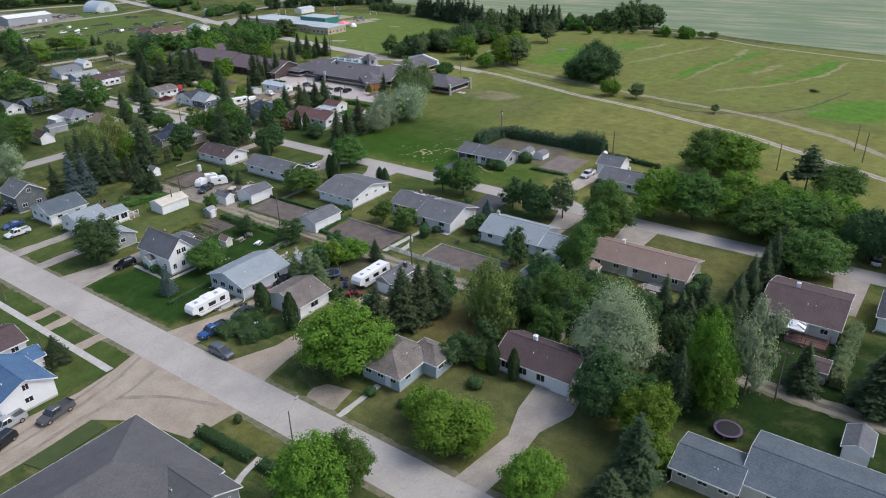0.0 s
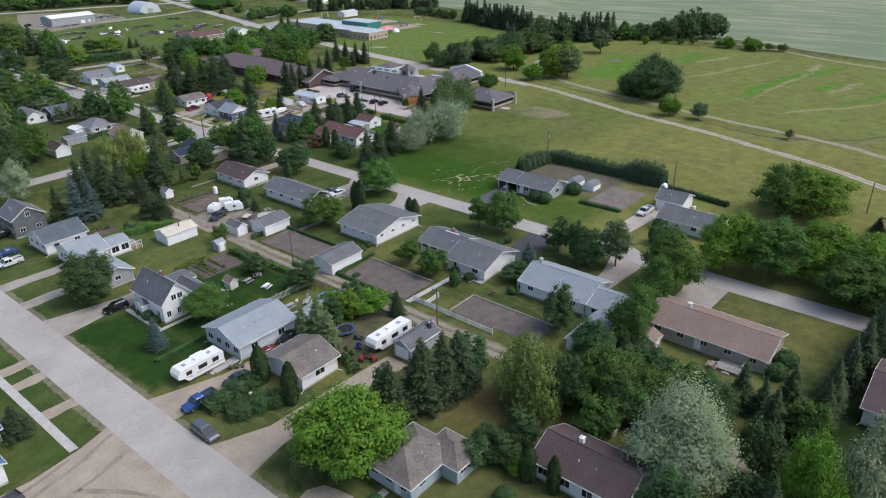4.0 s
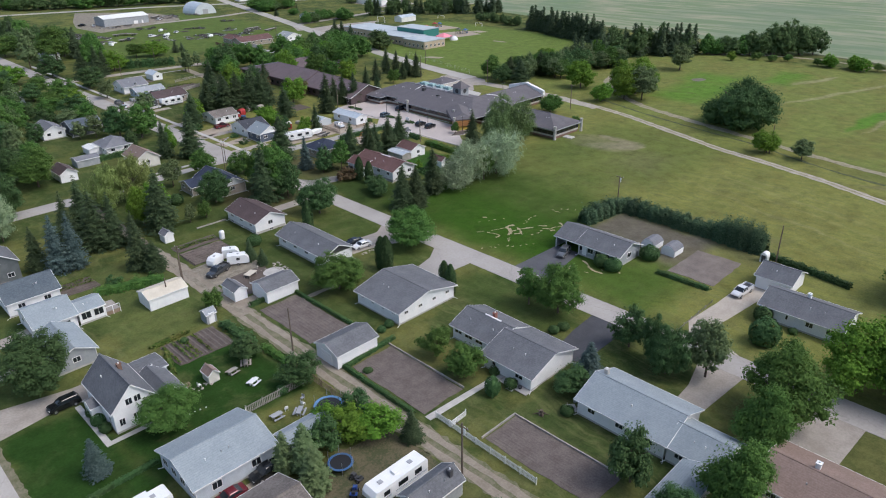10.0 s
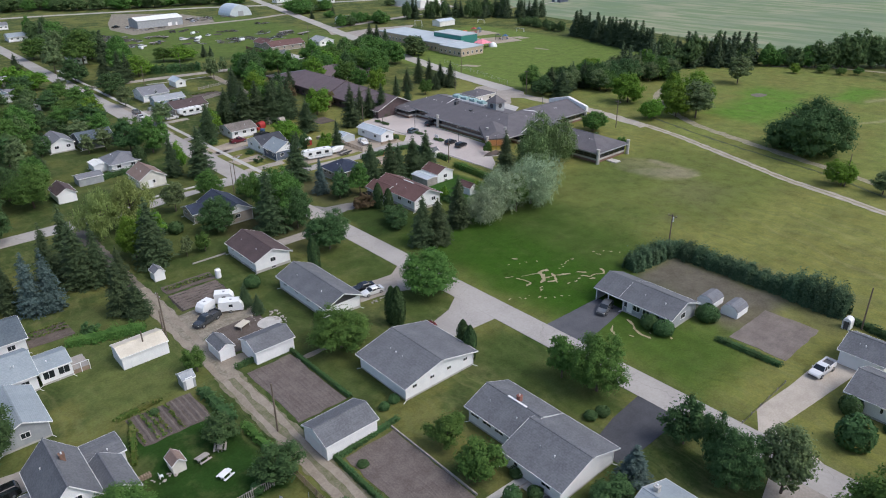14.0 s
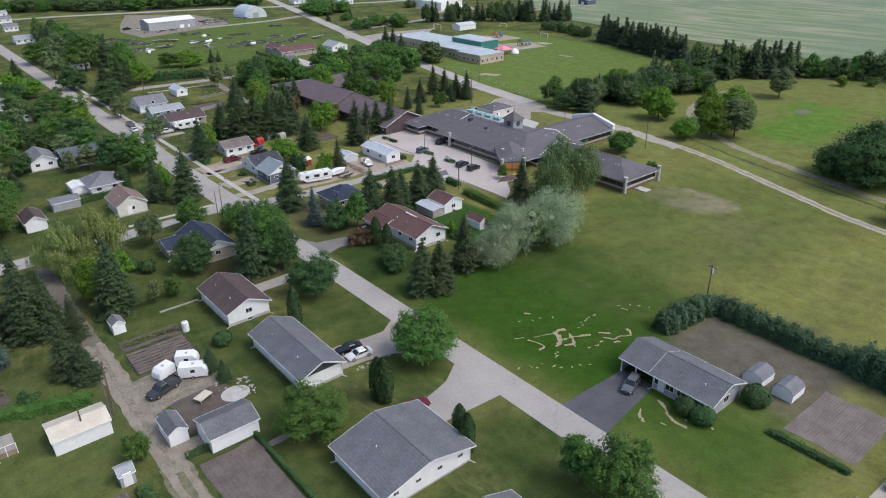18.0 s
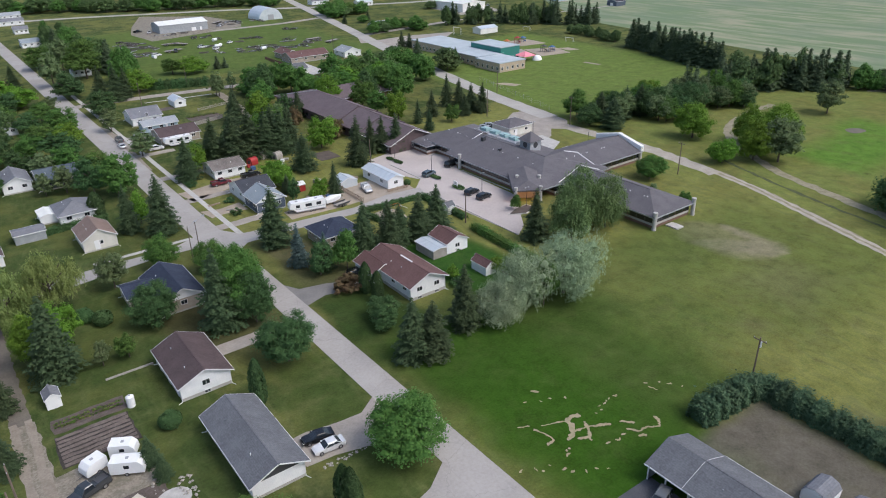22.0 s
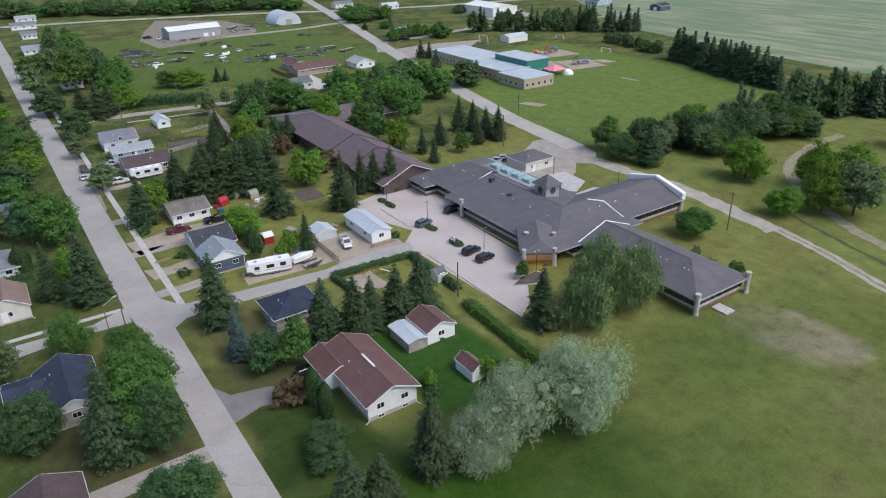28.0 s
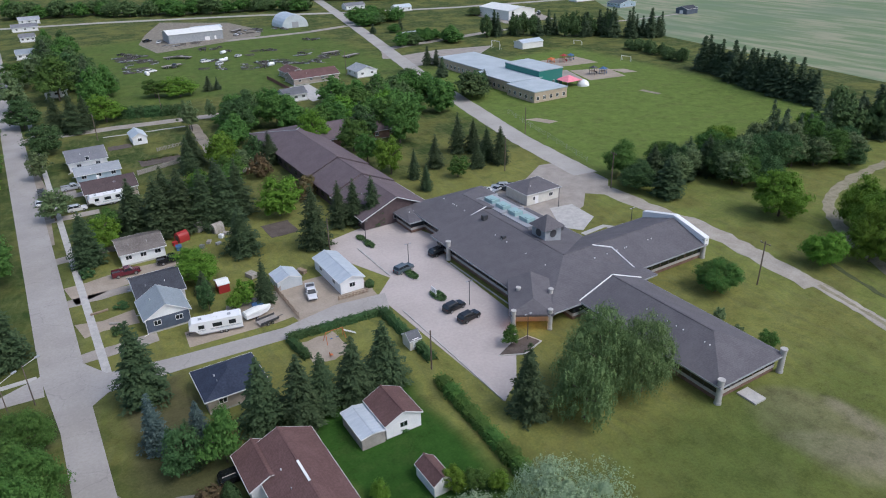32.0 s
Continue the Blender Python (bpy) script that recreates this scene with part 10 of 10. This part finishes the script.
def worn(line, wide):
    """One worn strip of bare soil with a ragged, swelling outline."""
    pts = []
    for (ax, ay), (bx, by) in zip(line, line[1:]):
        n = max(2, round(math.hypot(bx - ax, by - ay) / 0.22))
        pts += [(ax + (bx - ax) * i / n + rnd.gauss(0, 0.06), ay + (by - ay) * i / n + rnd.gauss(0, 0.06)) for i in range(n)]
    pts.append(line[-1])
    k, swell, z = len(fv), 1.0, 0.02 + 0.0006 * (len(ff) % 9)
    for i, (x, y) in enumerate(pts):
        (ax, ay), (bx, by) = pts[max(0, i - 1)], pts[min(len(pts) - 1, i + 1)]
        d = math.hypot(bx - ax, by - ay) or 1
        swell = min(1.5, max(0.55, swell + rnd.gauss(0, 0.22)))
        end = 0.35 if i in (0, len(pts) - 1) else 1.0
        for side in (-1, 1):
            r = wide * 0.4 * end * swell * rnd.uniform(0.75, 1.25) * side
            fv.append((x - (by - ay) / d * r, y + (bx - ax) / d * r, z))
    ff.extend((k + 2 * i, k + 2 * i + 2, k + 2 * i + 3, k + 2 * i + 1) for i in range(len(pts) - 1))


for line, wide in ((((136.9, 89.5), (136.4, 87.8), (135.2, 86.5), (134.5, 84.8), (134.7, 82.8)), 0.45), (((131.0, 87.6), (131.9, 89.2), (133.4, 89.9)), 0.4), (((136.2, 84.2), (135.9, 83.6)), 0.4), (((137.6, 80.8), (137.2, 80.2)), 0.6), (((132.8, 86.1), (133.0, 85.1)), 0.3), (((138.7, 112.3), (140.4, 112.8), (141.4, 111.9)), 1.0), (((135.2, 114.0), (139.0, 112.5)), 0.28), (((139.2, 111.9), (137.5, 109.8), (136.0, 109.4)), 0.95), (((137.8, 110.3), (140.4, 109.7), (143.6, 108.0)), 0.45), (((140.9, 110.9), (140.3, 109.5), (138.5, 107.3)), 0.65), (((137.3, 108.8), (139.1, 107.9)), 0.6), (((133.9, 114.1), (134.6, 111.5), (134.5, 110.6), (133.0, 110.6)), 0.45), (((132.2, 115.9), (133.9, 115.0)), 0.4), (((145.0, 107.7), (146.5, 106.0)), 0.55), (((149.9, 105.2), (149.8, 104.2), (148.6, 103.3), (147.1, 104.3), (145.4, 104.4), (144.5, 106.0)), 0.6), (((144.6, 103.9), (145.8, 103.3)), 0.45), (((139.7, 120.9), (140.6, 120.0)), 0.5), (((142.9, 105.5), (143.6, 105.3)), 0.6), (((155.0, 110.3), (155.5, 108.8)), 0.24)):
    worn(line, wide)
for (ax, ay), (bx, by), n in (((126.0, 109.6), (136.6, 102.0), 9), ((143.6, 111.0), (149.8, 112.2), 8), ((134.8, 109.0), (133.4, 106.6), 4), ((154.6, 111.4), (161.7, 105.0), 5), ((140.4, 105.8), (142.2, 105.0), 3), ((136.2, 119.4), (143.6, 116.4), 4)):
    for i in range(n):
        x, y = ax + (bx - ax) * (i + 0.5) / n + rnd.gauss(0, 0.3), ay + (by - ay) * (i + 0.5) / n + rnd.gauss(0, 0.3)
        t = math.atan2(by - ay, bx - ax) + rnd.gauss(0, 0.7)
        r = rnd.uniform(0.15, 0.45)
        worn(((x - r * math.cos(t), y - r * math.sin(t)), (x + r * math.cos(t), y + r * math.sin(t))), rnd.uniform(0.28, 0.45))
tagged(part("bare_patches", fv, ff, DIRT_PALE), "scattered pale bare patches in a green lawn", "bare ground", kind="stuff")
stump = thing("tree_stump", 90.0, 64.2, 0, 30, "weathered grey tree stump with upturned roots", "stump")
part("stump_body", *cyl(0, 0, 0, 0.9, 0.42, 0.26, 9), BARK, stump)
for i in range(7):
    t = i * 0.9
    c, w = math.cos(t), math.sin(t)
    rx, rz = 0.9 + 0.25 * (i % 3), 0.15 + 0.35 * (i % 2)
    part("root", [(0.2 * c - 0.1 * w, 0.2 * w + 0.1 * c, 0.5), (0.2 * c + 0.1 * w, 0.2 * w - 0.1 * c, 0.5), (0.25 * c, 0.25 * w, 0.25), (rx * c, rx * w, rz)], [(0, 1, 3), (1, 2, 3), (2, 0, 3), (0, 2, 1)], BARK, stump)
patio = thing("patio", 94.2, 62.0, 0, -40, "small patio of square pale concrete slabs", "patio", kind="structure")
for i in range(3):
    for j in range(3):
        x, y = (i - 1) * 0.66, (j - 1) * 0.66
        part("paver", *boxes((x - 0.3, y - 0.3, 0, x + 0.3, y + 0.3, 0.05 + 0.006 * ((i + 2 * j) % 3))), CONCRETE, patio)
# old implements and scrap in the far field
RUST = surf("rusty_iron", (0.055, 0.052, 0.05), (0.15, 0.135, 0.12), 1.0, 6, 0.85, 0.2)
imp = thing("old_implement", 230, 488, 0, 0, "rusty old farm implement in grass", "implement", "scrap in a field")
part("chassis", *boxes((-2.2, -0.12, 0.6, 2.4, 0.12, 0.85), (-1.6, -1.2, 0.6, -1.35, 1.2, 0.85), (0.6, -1.2, 0.6, 0.85, 1.2, 0.85)), RUST, imp)
part("hopper", *boxes((-1.4, -0.6, 0.85, -0.2, 0.6, 1.25)), RUST, imp)
for u in (-1.5, 0.7):
    for s in (-1, 1):
        wheel(imp, u, s * 1.3, 0.5)
rnd = random.Random(19)
harrow = thing("harrow", 236, 470, 0, 0, "rusty spring harrow lying in grass", "implement", "scrap in a field")
for j in range(5):
    part("beam", *boxes((-2.6, -1.9 + 0.95 * j, 0.35, 2.6, -1.78 + 0.95 * j, 0.47)), RUST, harrow)
for x in (-2.4, 2.4):
    part("drawbar", *bar((x, -1.9, 0.45), (0, -4.2, 0.4), 0.07), RUST, harrow)
heap = thing("scrap_heap", 186, 505, 0, 0, "low heap of rusty scrap and boards", "scrap heap", "scrap in a field")
for i in range(6):
    x, y, u = rnd.uniform(-2.4, 2.4), rnd.uniform(-1.5, 1.5), rnd.uniform(0, 6.28)
    r, z, k = rnd.uniform(0.6, 1.9), rnd.uniform(0.1, 0.7), rnd.uniform(0.12, 0.45)
    v, f = boxes((-r, -k, 0.0, r, k, rnd.uniform(0.12, 0.4)))
    part("scrap", [(x + a * math.cos(u) - b * math.sin(u), y + a * math.sin(u) + b * math.cos(u), c + (0.04 if a < 0 else z * 0.6)) for a, b, c in v], f, (RUST, WOOD_GREY, RUST, TRIM_DARK, GALV)[i % 5], heap)
flat = thing("flat_trailer", 201, 487, 0, 0, "long grey flat trailer with an empty deck", "trailer", "scrap in a field")
part("deck", *boxes((-5.0, -1.3, 0.9, 5.0, 1.3, 1.08)), WOOD_GREY, flat)
for y in (-1.38, 1.3):
    part("side_rail", *boxes((-5.0, y, 0.8, 5.0, y + 0.08, 1.2)), RUST, flat)
part("drawbar", *boxes((5.0, -0.1, 0.8, 7.0, 0.1, 0.95)), RUST, flat)
for u in (-3.4, -2.4):
    for s in (-1, 1):
        wheel(flat, u, s * 1.15, 0.45)
tank = thing("storage_tank", 219.4, 461.6, 0, 0, "white plastic tank lying in grass", "tank", "scrap in a field")
part("shell", *cyl(0, 0.9, -1.5, 1.5, 0.85, 0.85, 14, "x"), TRIM_WHITE, tank)
for x in (-1.1, 0.9):
    part("cradle", *boxes((x, -0.7, 0, x + 0.2, 0.7, 0.3)), RUST, tank)
for x, y, rz in ((195.0, 464.0, 12), (205.0, 484.0, 130), (255, 556, 40), (272, 446, 8), (277, 432, 20)):
    copy_thing(flat, pose(x, y, 0, 0, 0, rz))
for x, y, rz in ((221.6, 463.4, 60), (226.0, 484.0, 30), (181.0, 452.0, 100), (236.0, 436.0, 10)):
    copy_thing(tank, pose(x, y, 0, 0, 0, rz))
kinds = (harrow, heap, imp, heap, harrow, heap)
for cx, cy, sx, sy, n in ((183, 500, 8, 16, 34), (179, 470, 5, 12, 10), (190, 484, 6, 6, 5), (211, 446, 5, 8, 4), (226, 437, 6, 5, 6), (242, 440, 9, 8, 13), (252, 432, 8, 5, 10), (262, 457, 6, 6, 5), (266, 441, 8, 5, 9), (232, 443, 6, 5, 6), (247, 478, 6, 4, 6), (282, 495, 4, 3, 4), (260, 550, 9, 9, 18), (225, 502, 6, 3, 5), (215, 528, 12, 2, 8), (219, 466, 5, 6, 5), (281, 548, 3, 6, 6)):
    for i in range(n):
        q = rnd.choice(kinds)
        copy_thing(q, pose(cx + rnd.uniform(-sx, sx), cy + rnd.uniform(-sy, sy), 0, 0, 0, rnd.uniform(0, 360)))
for x, y, rz, c, kind, lab in ((216, 455, 40, WHITE, "van", "white derelict van in a field"), (184, 458, 10, WHITE, "van", "white derelict van in a field"), (196, 463, 70, GREY, "pickup", "old grey truck in a field"), (200, 551, 20, BLACK, "pickup", "dark truck in a workshop yard"), (205, 542, 60, WHITE, "pickup", "white truck in a workshop yard"), (212, 466, 10, WHITE, "van", "white van in a field"), (250, 540, 100, WHITE, "sedan", "white car in a workshop yard"), (230, 470, 40, WHITE, "sedan", "white car body in grass"), (416, 474, 0, WHITE, "pickup", "white pickup truck by a metal shop"), (424, 470, 20, BLACK, "pickup", "dark pickup truck by a metal shop"), (444, 486, 40, GREY, "pickup", "grey truck in a gravel yard"), (450, 494, 40, WHITE, "van", "white van in a gravel yard")):
    car(kind, x, y, rz, c, lab)


# yard clutter between the drives


def ride_on(x, y, rz, m, label):
    """A small garden machine: four wheels, hood, seat and steering bar."""
    e = thing("garden_machine", x, y, 0, rz, label, "garden machine", "garden machines")
    part("chassis", *boxes((-0.85, -0.3, 0.28, 0.85, 0.3, 0.5)), TRIM_DARK, e)
    part("hood", *boxes((0.2, -0.28, 0.5, 0.85, 0.28, 0.85), (0.3, -0.24, 0.85, 0.75, 0.24, 0.92)), m, e)
    part("mudguard", *boxes((-0.8, -0.5, 0.5, -0.2, 0.5, 0.6)), m, e)
    part("seat", *boxes((-0.65, -0.22, 0.6, -0.2, 0.22, 0.72), (-0.7, -0.22, 0.72, -0.6, 0.22, 1.05)), TRIM_DARK, e)
    part("handlebar", *bar((0.15, 0, 0.6), (0.0, 0, 1.0), 0.03), TRIM_DARK, e)
    for u in (-0.55, 0.6):
        for s in (-1, 1):
            wheel(e, u, s * 0.42, 0.26, 0.18)


for x, y, rz, m, lab in ((60.6, 71.8, 40, paint("machine_blue", (0.03, 0.07, 0.25)), "blue quad bike in a trodden yard"), (62.4, 73.6, 100, TRIM_DARK, "black ride-on mower in a trodden yard"), (58.4, 68.6, 200, RED_PAINT, "red garden tractor beside a house"), (59.4, 67.2, 250, RED_PAINT, "red push mower in grass"), (62.6, 70.0, 20, TRIM_GREY, "grey quad bike beside a camper")):
    ride_on(x, y, rz, m, lab)
for x, y, c, lab in ((39.2, 74.6, TRIM_DARK, "black plastic bin on a front lawn"), (38.6, 73.4, BLUE_CLOTH, "teal plastic tub on a front lawn"), (40.6, 75.4, TRIM_WHITE, "white bucket on a front lawn"), (41.4, 74.0, TRIM_DARK, "dark flower pot on a front lawn"), (42.8, 84.0, TRIM_DARK, "dark flower pot by a front step"), (43.6, 83.2, TRIM_DARK, "dark flower pot by a front step"), (44.4, 82.8, TRIM_DARK, "dark flower pot by a front step"), (94.2, 69.4, TRIM_DARK, "dark planter on a patio"), (92.6, 70.4, TRIM_DARK, "dark planter on a patio"), (96.0, 62.4, TRIM_GREY, "grey water tub beside a garden")):
    e = thing("tub", x, y, 0, 0, lab, "tub", "tubs and pots")
    part("bowl", *cyl(0, 0, 0, 0.55, 0.24, 0.32, 12), c, e)
    part("rim", *cyl(0, 0, 0.5, 0.58, 0.35, 0.35, 12), c, e)
# white pebbles marking the edge of a lawn
for i in range(9):
    k = [tuple(c * 0.16 for c in p) for p in OCT_V.tolist()]
    me = bpy.data.meshes.new("stone")
    me.from_pydata([(a, b, c * 0.6) for a, b, c in k], [], OCT_F)
    me.materials.append(TRIM_WHITE)
    e = tagged(new("stone", me), "white painted stone on a lawn edge", "stone", "white stones")
    e.location = (49.0 + i * 0.85, 103.2 - i * 0.14, 0.05)
# kerb wall and round bushes at the dark drive
e = thing("retaining_wall", 106.4, 76.6, 0, 0, "low pale block wall beside a drive", "wall")
for i in range(9):
    part("block", *boxes((-0.2, -2.7 + i * 0.6, 0, 0.2, -2.12 + i * 0.6, 0.55)), CONCRETE, e)

# school playground, goals and swings
for x, y, h, c in ((352, 354, 3.2, RED_PAINT), (358, 356, 2.4, BLUE_CLOTH), (346, 356, 2.0, ORANGE_PAINT), (345, 326, 3.0, TRIM_DARK), (349, 324, 2.4, BLUE_CLOTH)):
    e = thing("climbing_frame", x, y, 0, 20, "colourful climbing frame with a platform on sand", "play equipment", "playground frames")
    for a in (-1.2, 1.2):
        for b in (-1.2, 1.2):
            part("post", *cyl(a, b, 0, h, 0.09, 0.09, 6), c, e)
    part("platform", *boxes((-1.3, -1.3, h * 0.5, 1.3, 1.3, h * 0.5 + 0.12)), WOOD_RAW, e)
    part("canopy", [(-1.5, -1.5, h), (1.5, -1.5, h), (1.5, 1.5, h), (-1.5, 1.5, h), (0, 0, h + 0.9)], [(0, 1, 4), (1, 2, 4), (2, 3, 4), (3, 0, 4), (3, 2, 1, 0)], c, e)
    part("slide", *bar((1.3, 0, h * 0.5), (3.6, 0, 0.15), 0.3, 6), c, e)
for x, y, rz, w, h, lab in ((388.3, 384.9, 15, 5, 2.2, "white football goal at a field's edge"), (377.5, 338.5, 15, 5, 2.2, "white football goal on a school field"), (346.7, 402, 10, 6, 4.2, "tall white metal swing frame")):
    e = thing("goal", x, y, 0, rz, lab, "goal")
    for q in (-w / 2, w / 2):
        part("post", *cyl(0, q, 0, h, 0.09, 0.09, 6), TRIM_WHITE, e)
        part("stay", *bar((0, q, h), (1.4, q, 0), 0.06), TRIM_WHITE, e)
    part("crossbar", *bar((0, -w / 2, h), (0, w / 2, h), 0.09), TRIM_WHITE, e)
e = thing("play_dome", 327.5, 313.0, 0, 0, "white dome beside a school terrace", "play equipment")
v, f = [], []
for i in range(5):
    k = math.radians(90 * i / 5)
    v += [(2.6 * math.cos(k) * math.cos(j * math.pi / 6), 2.6 * math.cos(k) * math.sin(j * math.pi / 6), 2.4 * math.sin(k)) for j in range(12)]
v.append((0, 0, 2.4))
f = [(i * 12 + j, i * 12 + (j + 1) % 12, i * 12 + 12 + (j + 1) % 12, i * 12 + 12 + j) for i in range(4) for j in range(12)] + [(48 + j, 48 + (j + 1) % 12, 60) for j in range(12)]
part("shell", v, f, TRIM_WHITE, e, smooth=True)

# shade canopy on the brown deck
e = thing("shade_canopy", 90.2, -6.4, 0.6, 0, "black and white shade canopy on four posts", "canopy")
for a in (-1.3, 1.3):
    for b in (-1.2, 1.2):
        part("post", *cyl(a, b, 0, 2.1, 0.05, 0.05, 6), TRIM_DARK, e)
part("cover", [(-1.5, -1.4, 2.1), (1.5, -1.4, 2.1), (1.5, 1.4, 2.1), (-1.5, 1.4, 2.1), (-0.6, 0, 2.7), (0.6, 0, 2.7)], [(0, 1, 5, 4), (1, 2, 5), (2, 3, 4, 5), (3, 0, 4), (3, 2, 1, 0)], TRIM_WHITE, e)
for k in (-0.9, 0.9):
    part("stripe", [(k - 0.25, -1.42, 2.13), (k + 0.25, -1.42, 2.13), (k * 0.55 + 0.2, -0.05, 2.72), (k * 0.55 - 0.2, -0.05, 2.72)], [(0, 1, 2, 3)], TRIM_DARK, e)
# yards beside the narrow street: worn drives, plots, sheds, clutter
slab("driveway", [(124.6, 243.4), (126.0, 234.6), (132.0, 237.2), (138.4, 238.4), (148.0, 238.0), (148.2, 244.6), (136.0, 245.2), (129.0, 243.6)], 0.042, GRAVEL, "rutted sandy driveway beside a low white house", "driveway")
slab("driveway", [(124.8, 226.8), (125.8, 220.8), (129.0, 221.6), (135.2, 220.8), (135.2, 226.6), (129.4, 225.4)], 0.042, GRAVEL, "rutted sandy driveway beside a slate-blue house", "driveway")
slab("lot", [(141.0, 207.2), (156.6, 206.4), (160.4, 206.8), (160.4, 216.4), (151.0, 219.2), (149.0, 214.0), (141.4, 212.6)], 0.038, GRAVEL, "sandy pad under parked trailers", "yard")
slab("verge", [(124.5, 330.0), (126.2, 323.0), (127.0, 309.0), (126.6, 296.0), (125.8, 285.0), (125.2, 268.0), (124.3, 268.0)], 0.035, PACKED_EARTH, "worn sandy strip at a street edge", "verge")
slab("driveway", [(124.6, 302.6), (133.6, 301.6), (133.6, 307.4), (124.6, 307.8)], 0.04, GRAVEL_GREY, "grey gravel driveway between two houses", "driveway")
ribbon("path", [(177.4, 352), (175.4, 330), (172.8, 304), (172.0, 288), (180.4, 296), (187.0, 306)], 3.4, 0.04, PACKED_EARTH, "worn earth lane behind the care home", "track")
ribbon("path", [(147.7, 354.5), (160.0, 352.6), (174.6, 351.8)], 0.9, 0.05, CONCRETE, "pale narrow path along a lawn", "path")
garden(168.4, 242.6, 175.0, 250.6, 0, "x", "dark dug garden plot in a lawn")
garden(153.0, 314.0, 165.0, 320.6, 6, "x", "fenced vegetable plot with green rows", plants=0.5, seed=81)
garden(147.2, 336.8, 154.2, 341.4, 0, "x", "dark dug plot beside a white garage")
picket(150.5, 306.8, 163.7, 311.2, 1.5, WOOD_GREY, "grey board fence behind a plot", 0.17)
slab("driveway", [(226.0, 386.6), (235.6, 386.6), (234.2, 360.0), (225.4, 357.0)], 0.045, CONCRETE, "pale concrete driveway before a brown house", "driveway")
picket(224.3, 408.0, 224.5, 380.0, 1.6, WOOD_RED, "reddish board fence beside a brown house", 0.2)
rnd = random.Random(77)
for x, y, m, a, b, h, name, lab in ((153.4, 246.6, GALV, 0.5, 0.4, 0.7, "crate", "grey metal crate beside storage huts"), (155.4, 248.4, WOOD_GREY, 0.7, 0.4, 0.5, "crate", "weathered wooden crate beside storage huts"), (158.6, 249.6, TRIM_WHITE, 0.5, 0.5, 0.8, "crate", "white plastic crate beside storage huts"), (160.2, 250.8, STONE, 0.9, 0.6, 0.5, "crate", "pale crate under spruces"), (157.0, 246.4, TRIM_GREY, 0.6, 0.3, 0.5, "crate", "grey crate on a lawn"), (148.8, 248.8, BLUE_CLOTH, 0.8, 0.6, 0.9, "crate", "blue covered crate beside a black pickup"), (148.6, 251.6, RED_PAINT, 0.5, 0.5, 0.8, "crate", "red crate beside a storage hut"), (158.4, 226.6, STONE, 1.1, 0.8, 0.9, "crate", "pale covered stack beside a red shed"), (163.2, 224.0, WOOD_GREY, 1.2, 0.4, 0.6, "crate", "stacked boards behind a tarp shed"), (167.8, 222.4, WOOD_RAW, 1.0, 0.5, 0.7, "crate", "raw timber stack behind a tarp shed"), (148.6, 221.6, TRIM_DARK, 0.6, 0.5, 0.7, "crate", "dark bin beside a slate-blue house"), (131.2, 222.8, STONE, 0.9, 0.25, 0.35, "crate", "low pale planter at a driveway"), (129.4, 229.0, WOOD_RAW, 1.6, 0.2, 0.25, "crate", "low wooden planter on a lawn"), (155.4, 213.6, BLUE_CLOTH, 1.0, 0.7, 0.9, "crate", "blue covered stack beside a boat")):
    e = thing(name, x, y, 0, rnd.uniform(0, 180), lab, "crate", "yard crates")
    part("box", *boxes((-a, -b, 0.06, a, b, h)), m, e)
    part("lid", *boxes((-a - 0.04, -b - 0.04, h, a + 0.04, b + 0.04, h + 0.06)), m, e)
    part("base", *boxes((-a + 0.05, -b + 0.05, 0, a - 0.05, b - 0.05, 0.06)), WOOD_GREY, e)
picket(160.6, 216.8, 167.0, 222.6, 1.2, WOOD_GREY, "leaning grey board fence behind a sandy yard", 0.16)
slab("lot", [(320.4 + 3.6 * math.cos(0.52 * i), 154.8 + 2.7 * math.sin(0.52 * i) + 0.4 * math.sin(5.0 * i)) for i in range(12)], 0.04, LANE_EARTH, "small heap-worn gravel patch in green grass", "gravel patch")
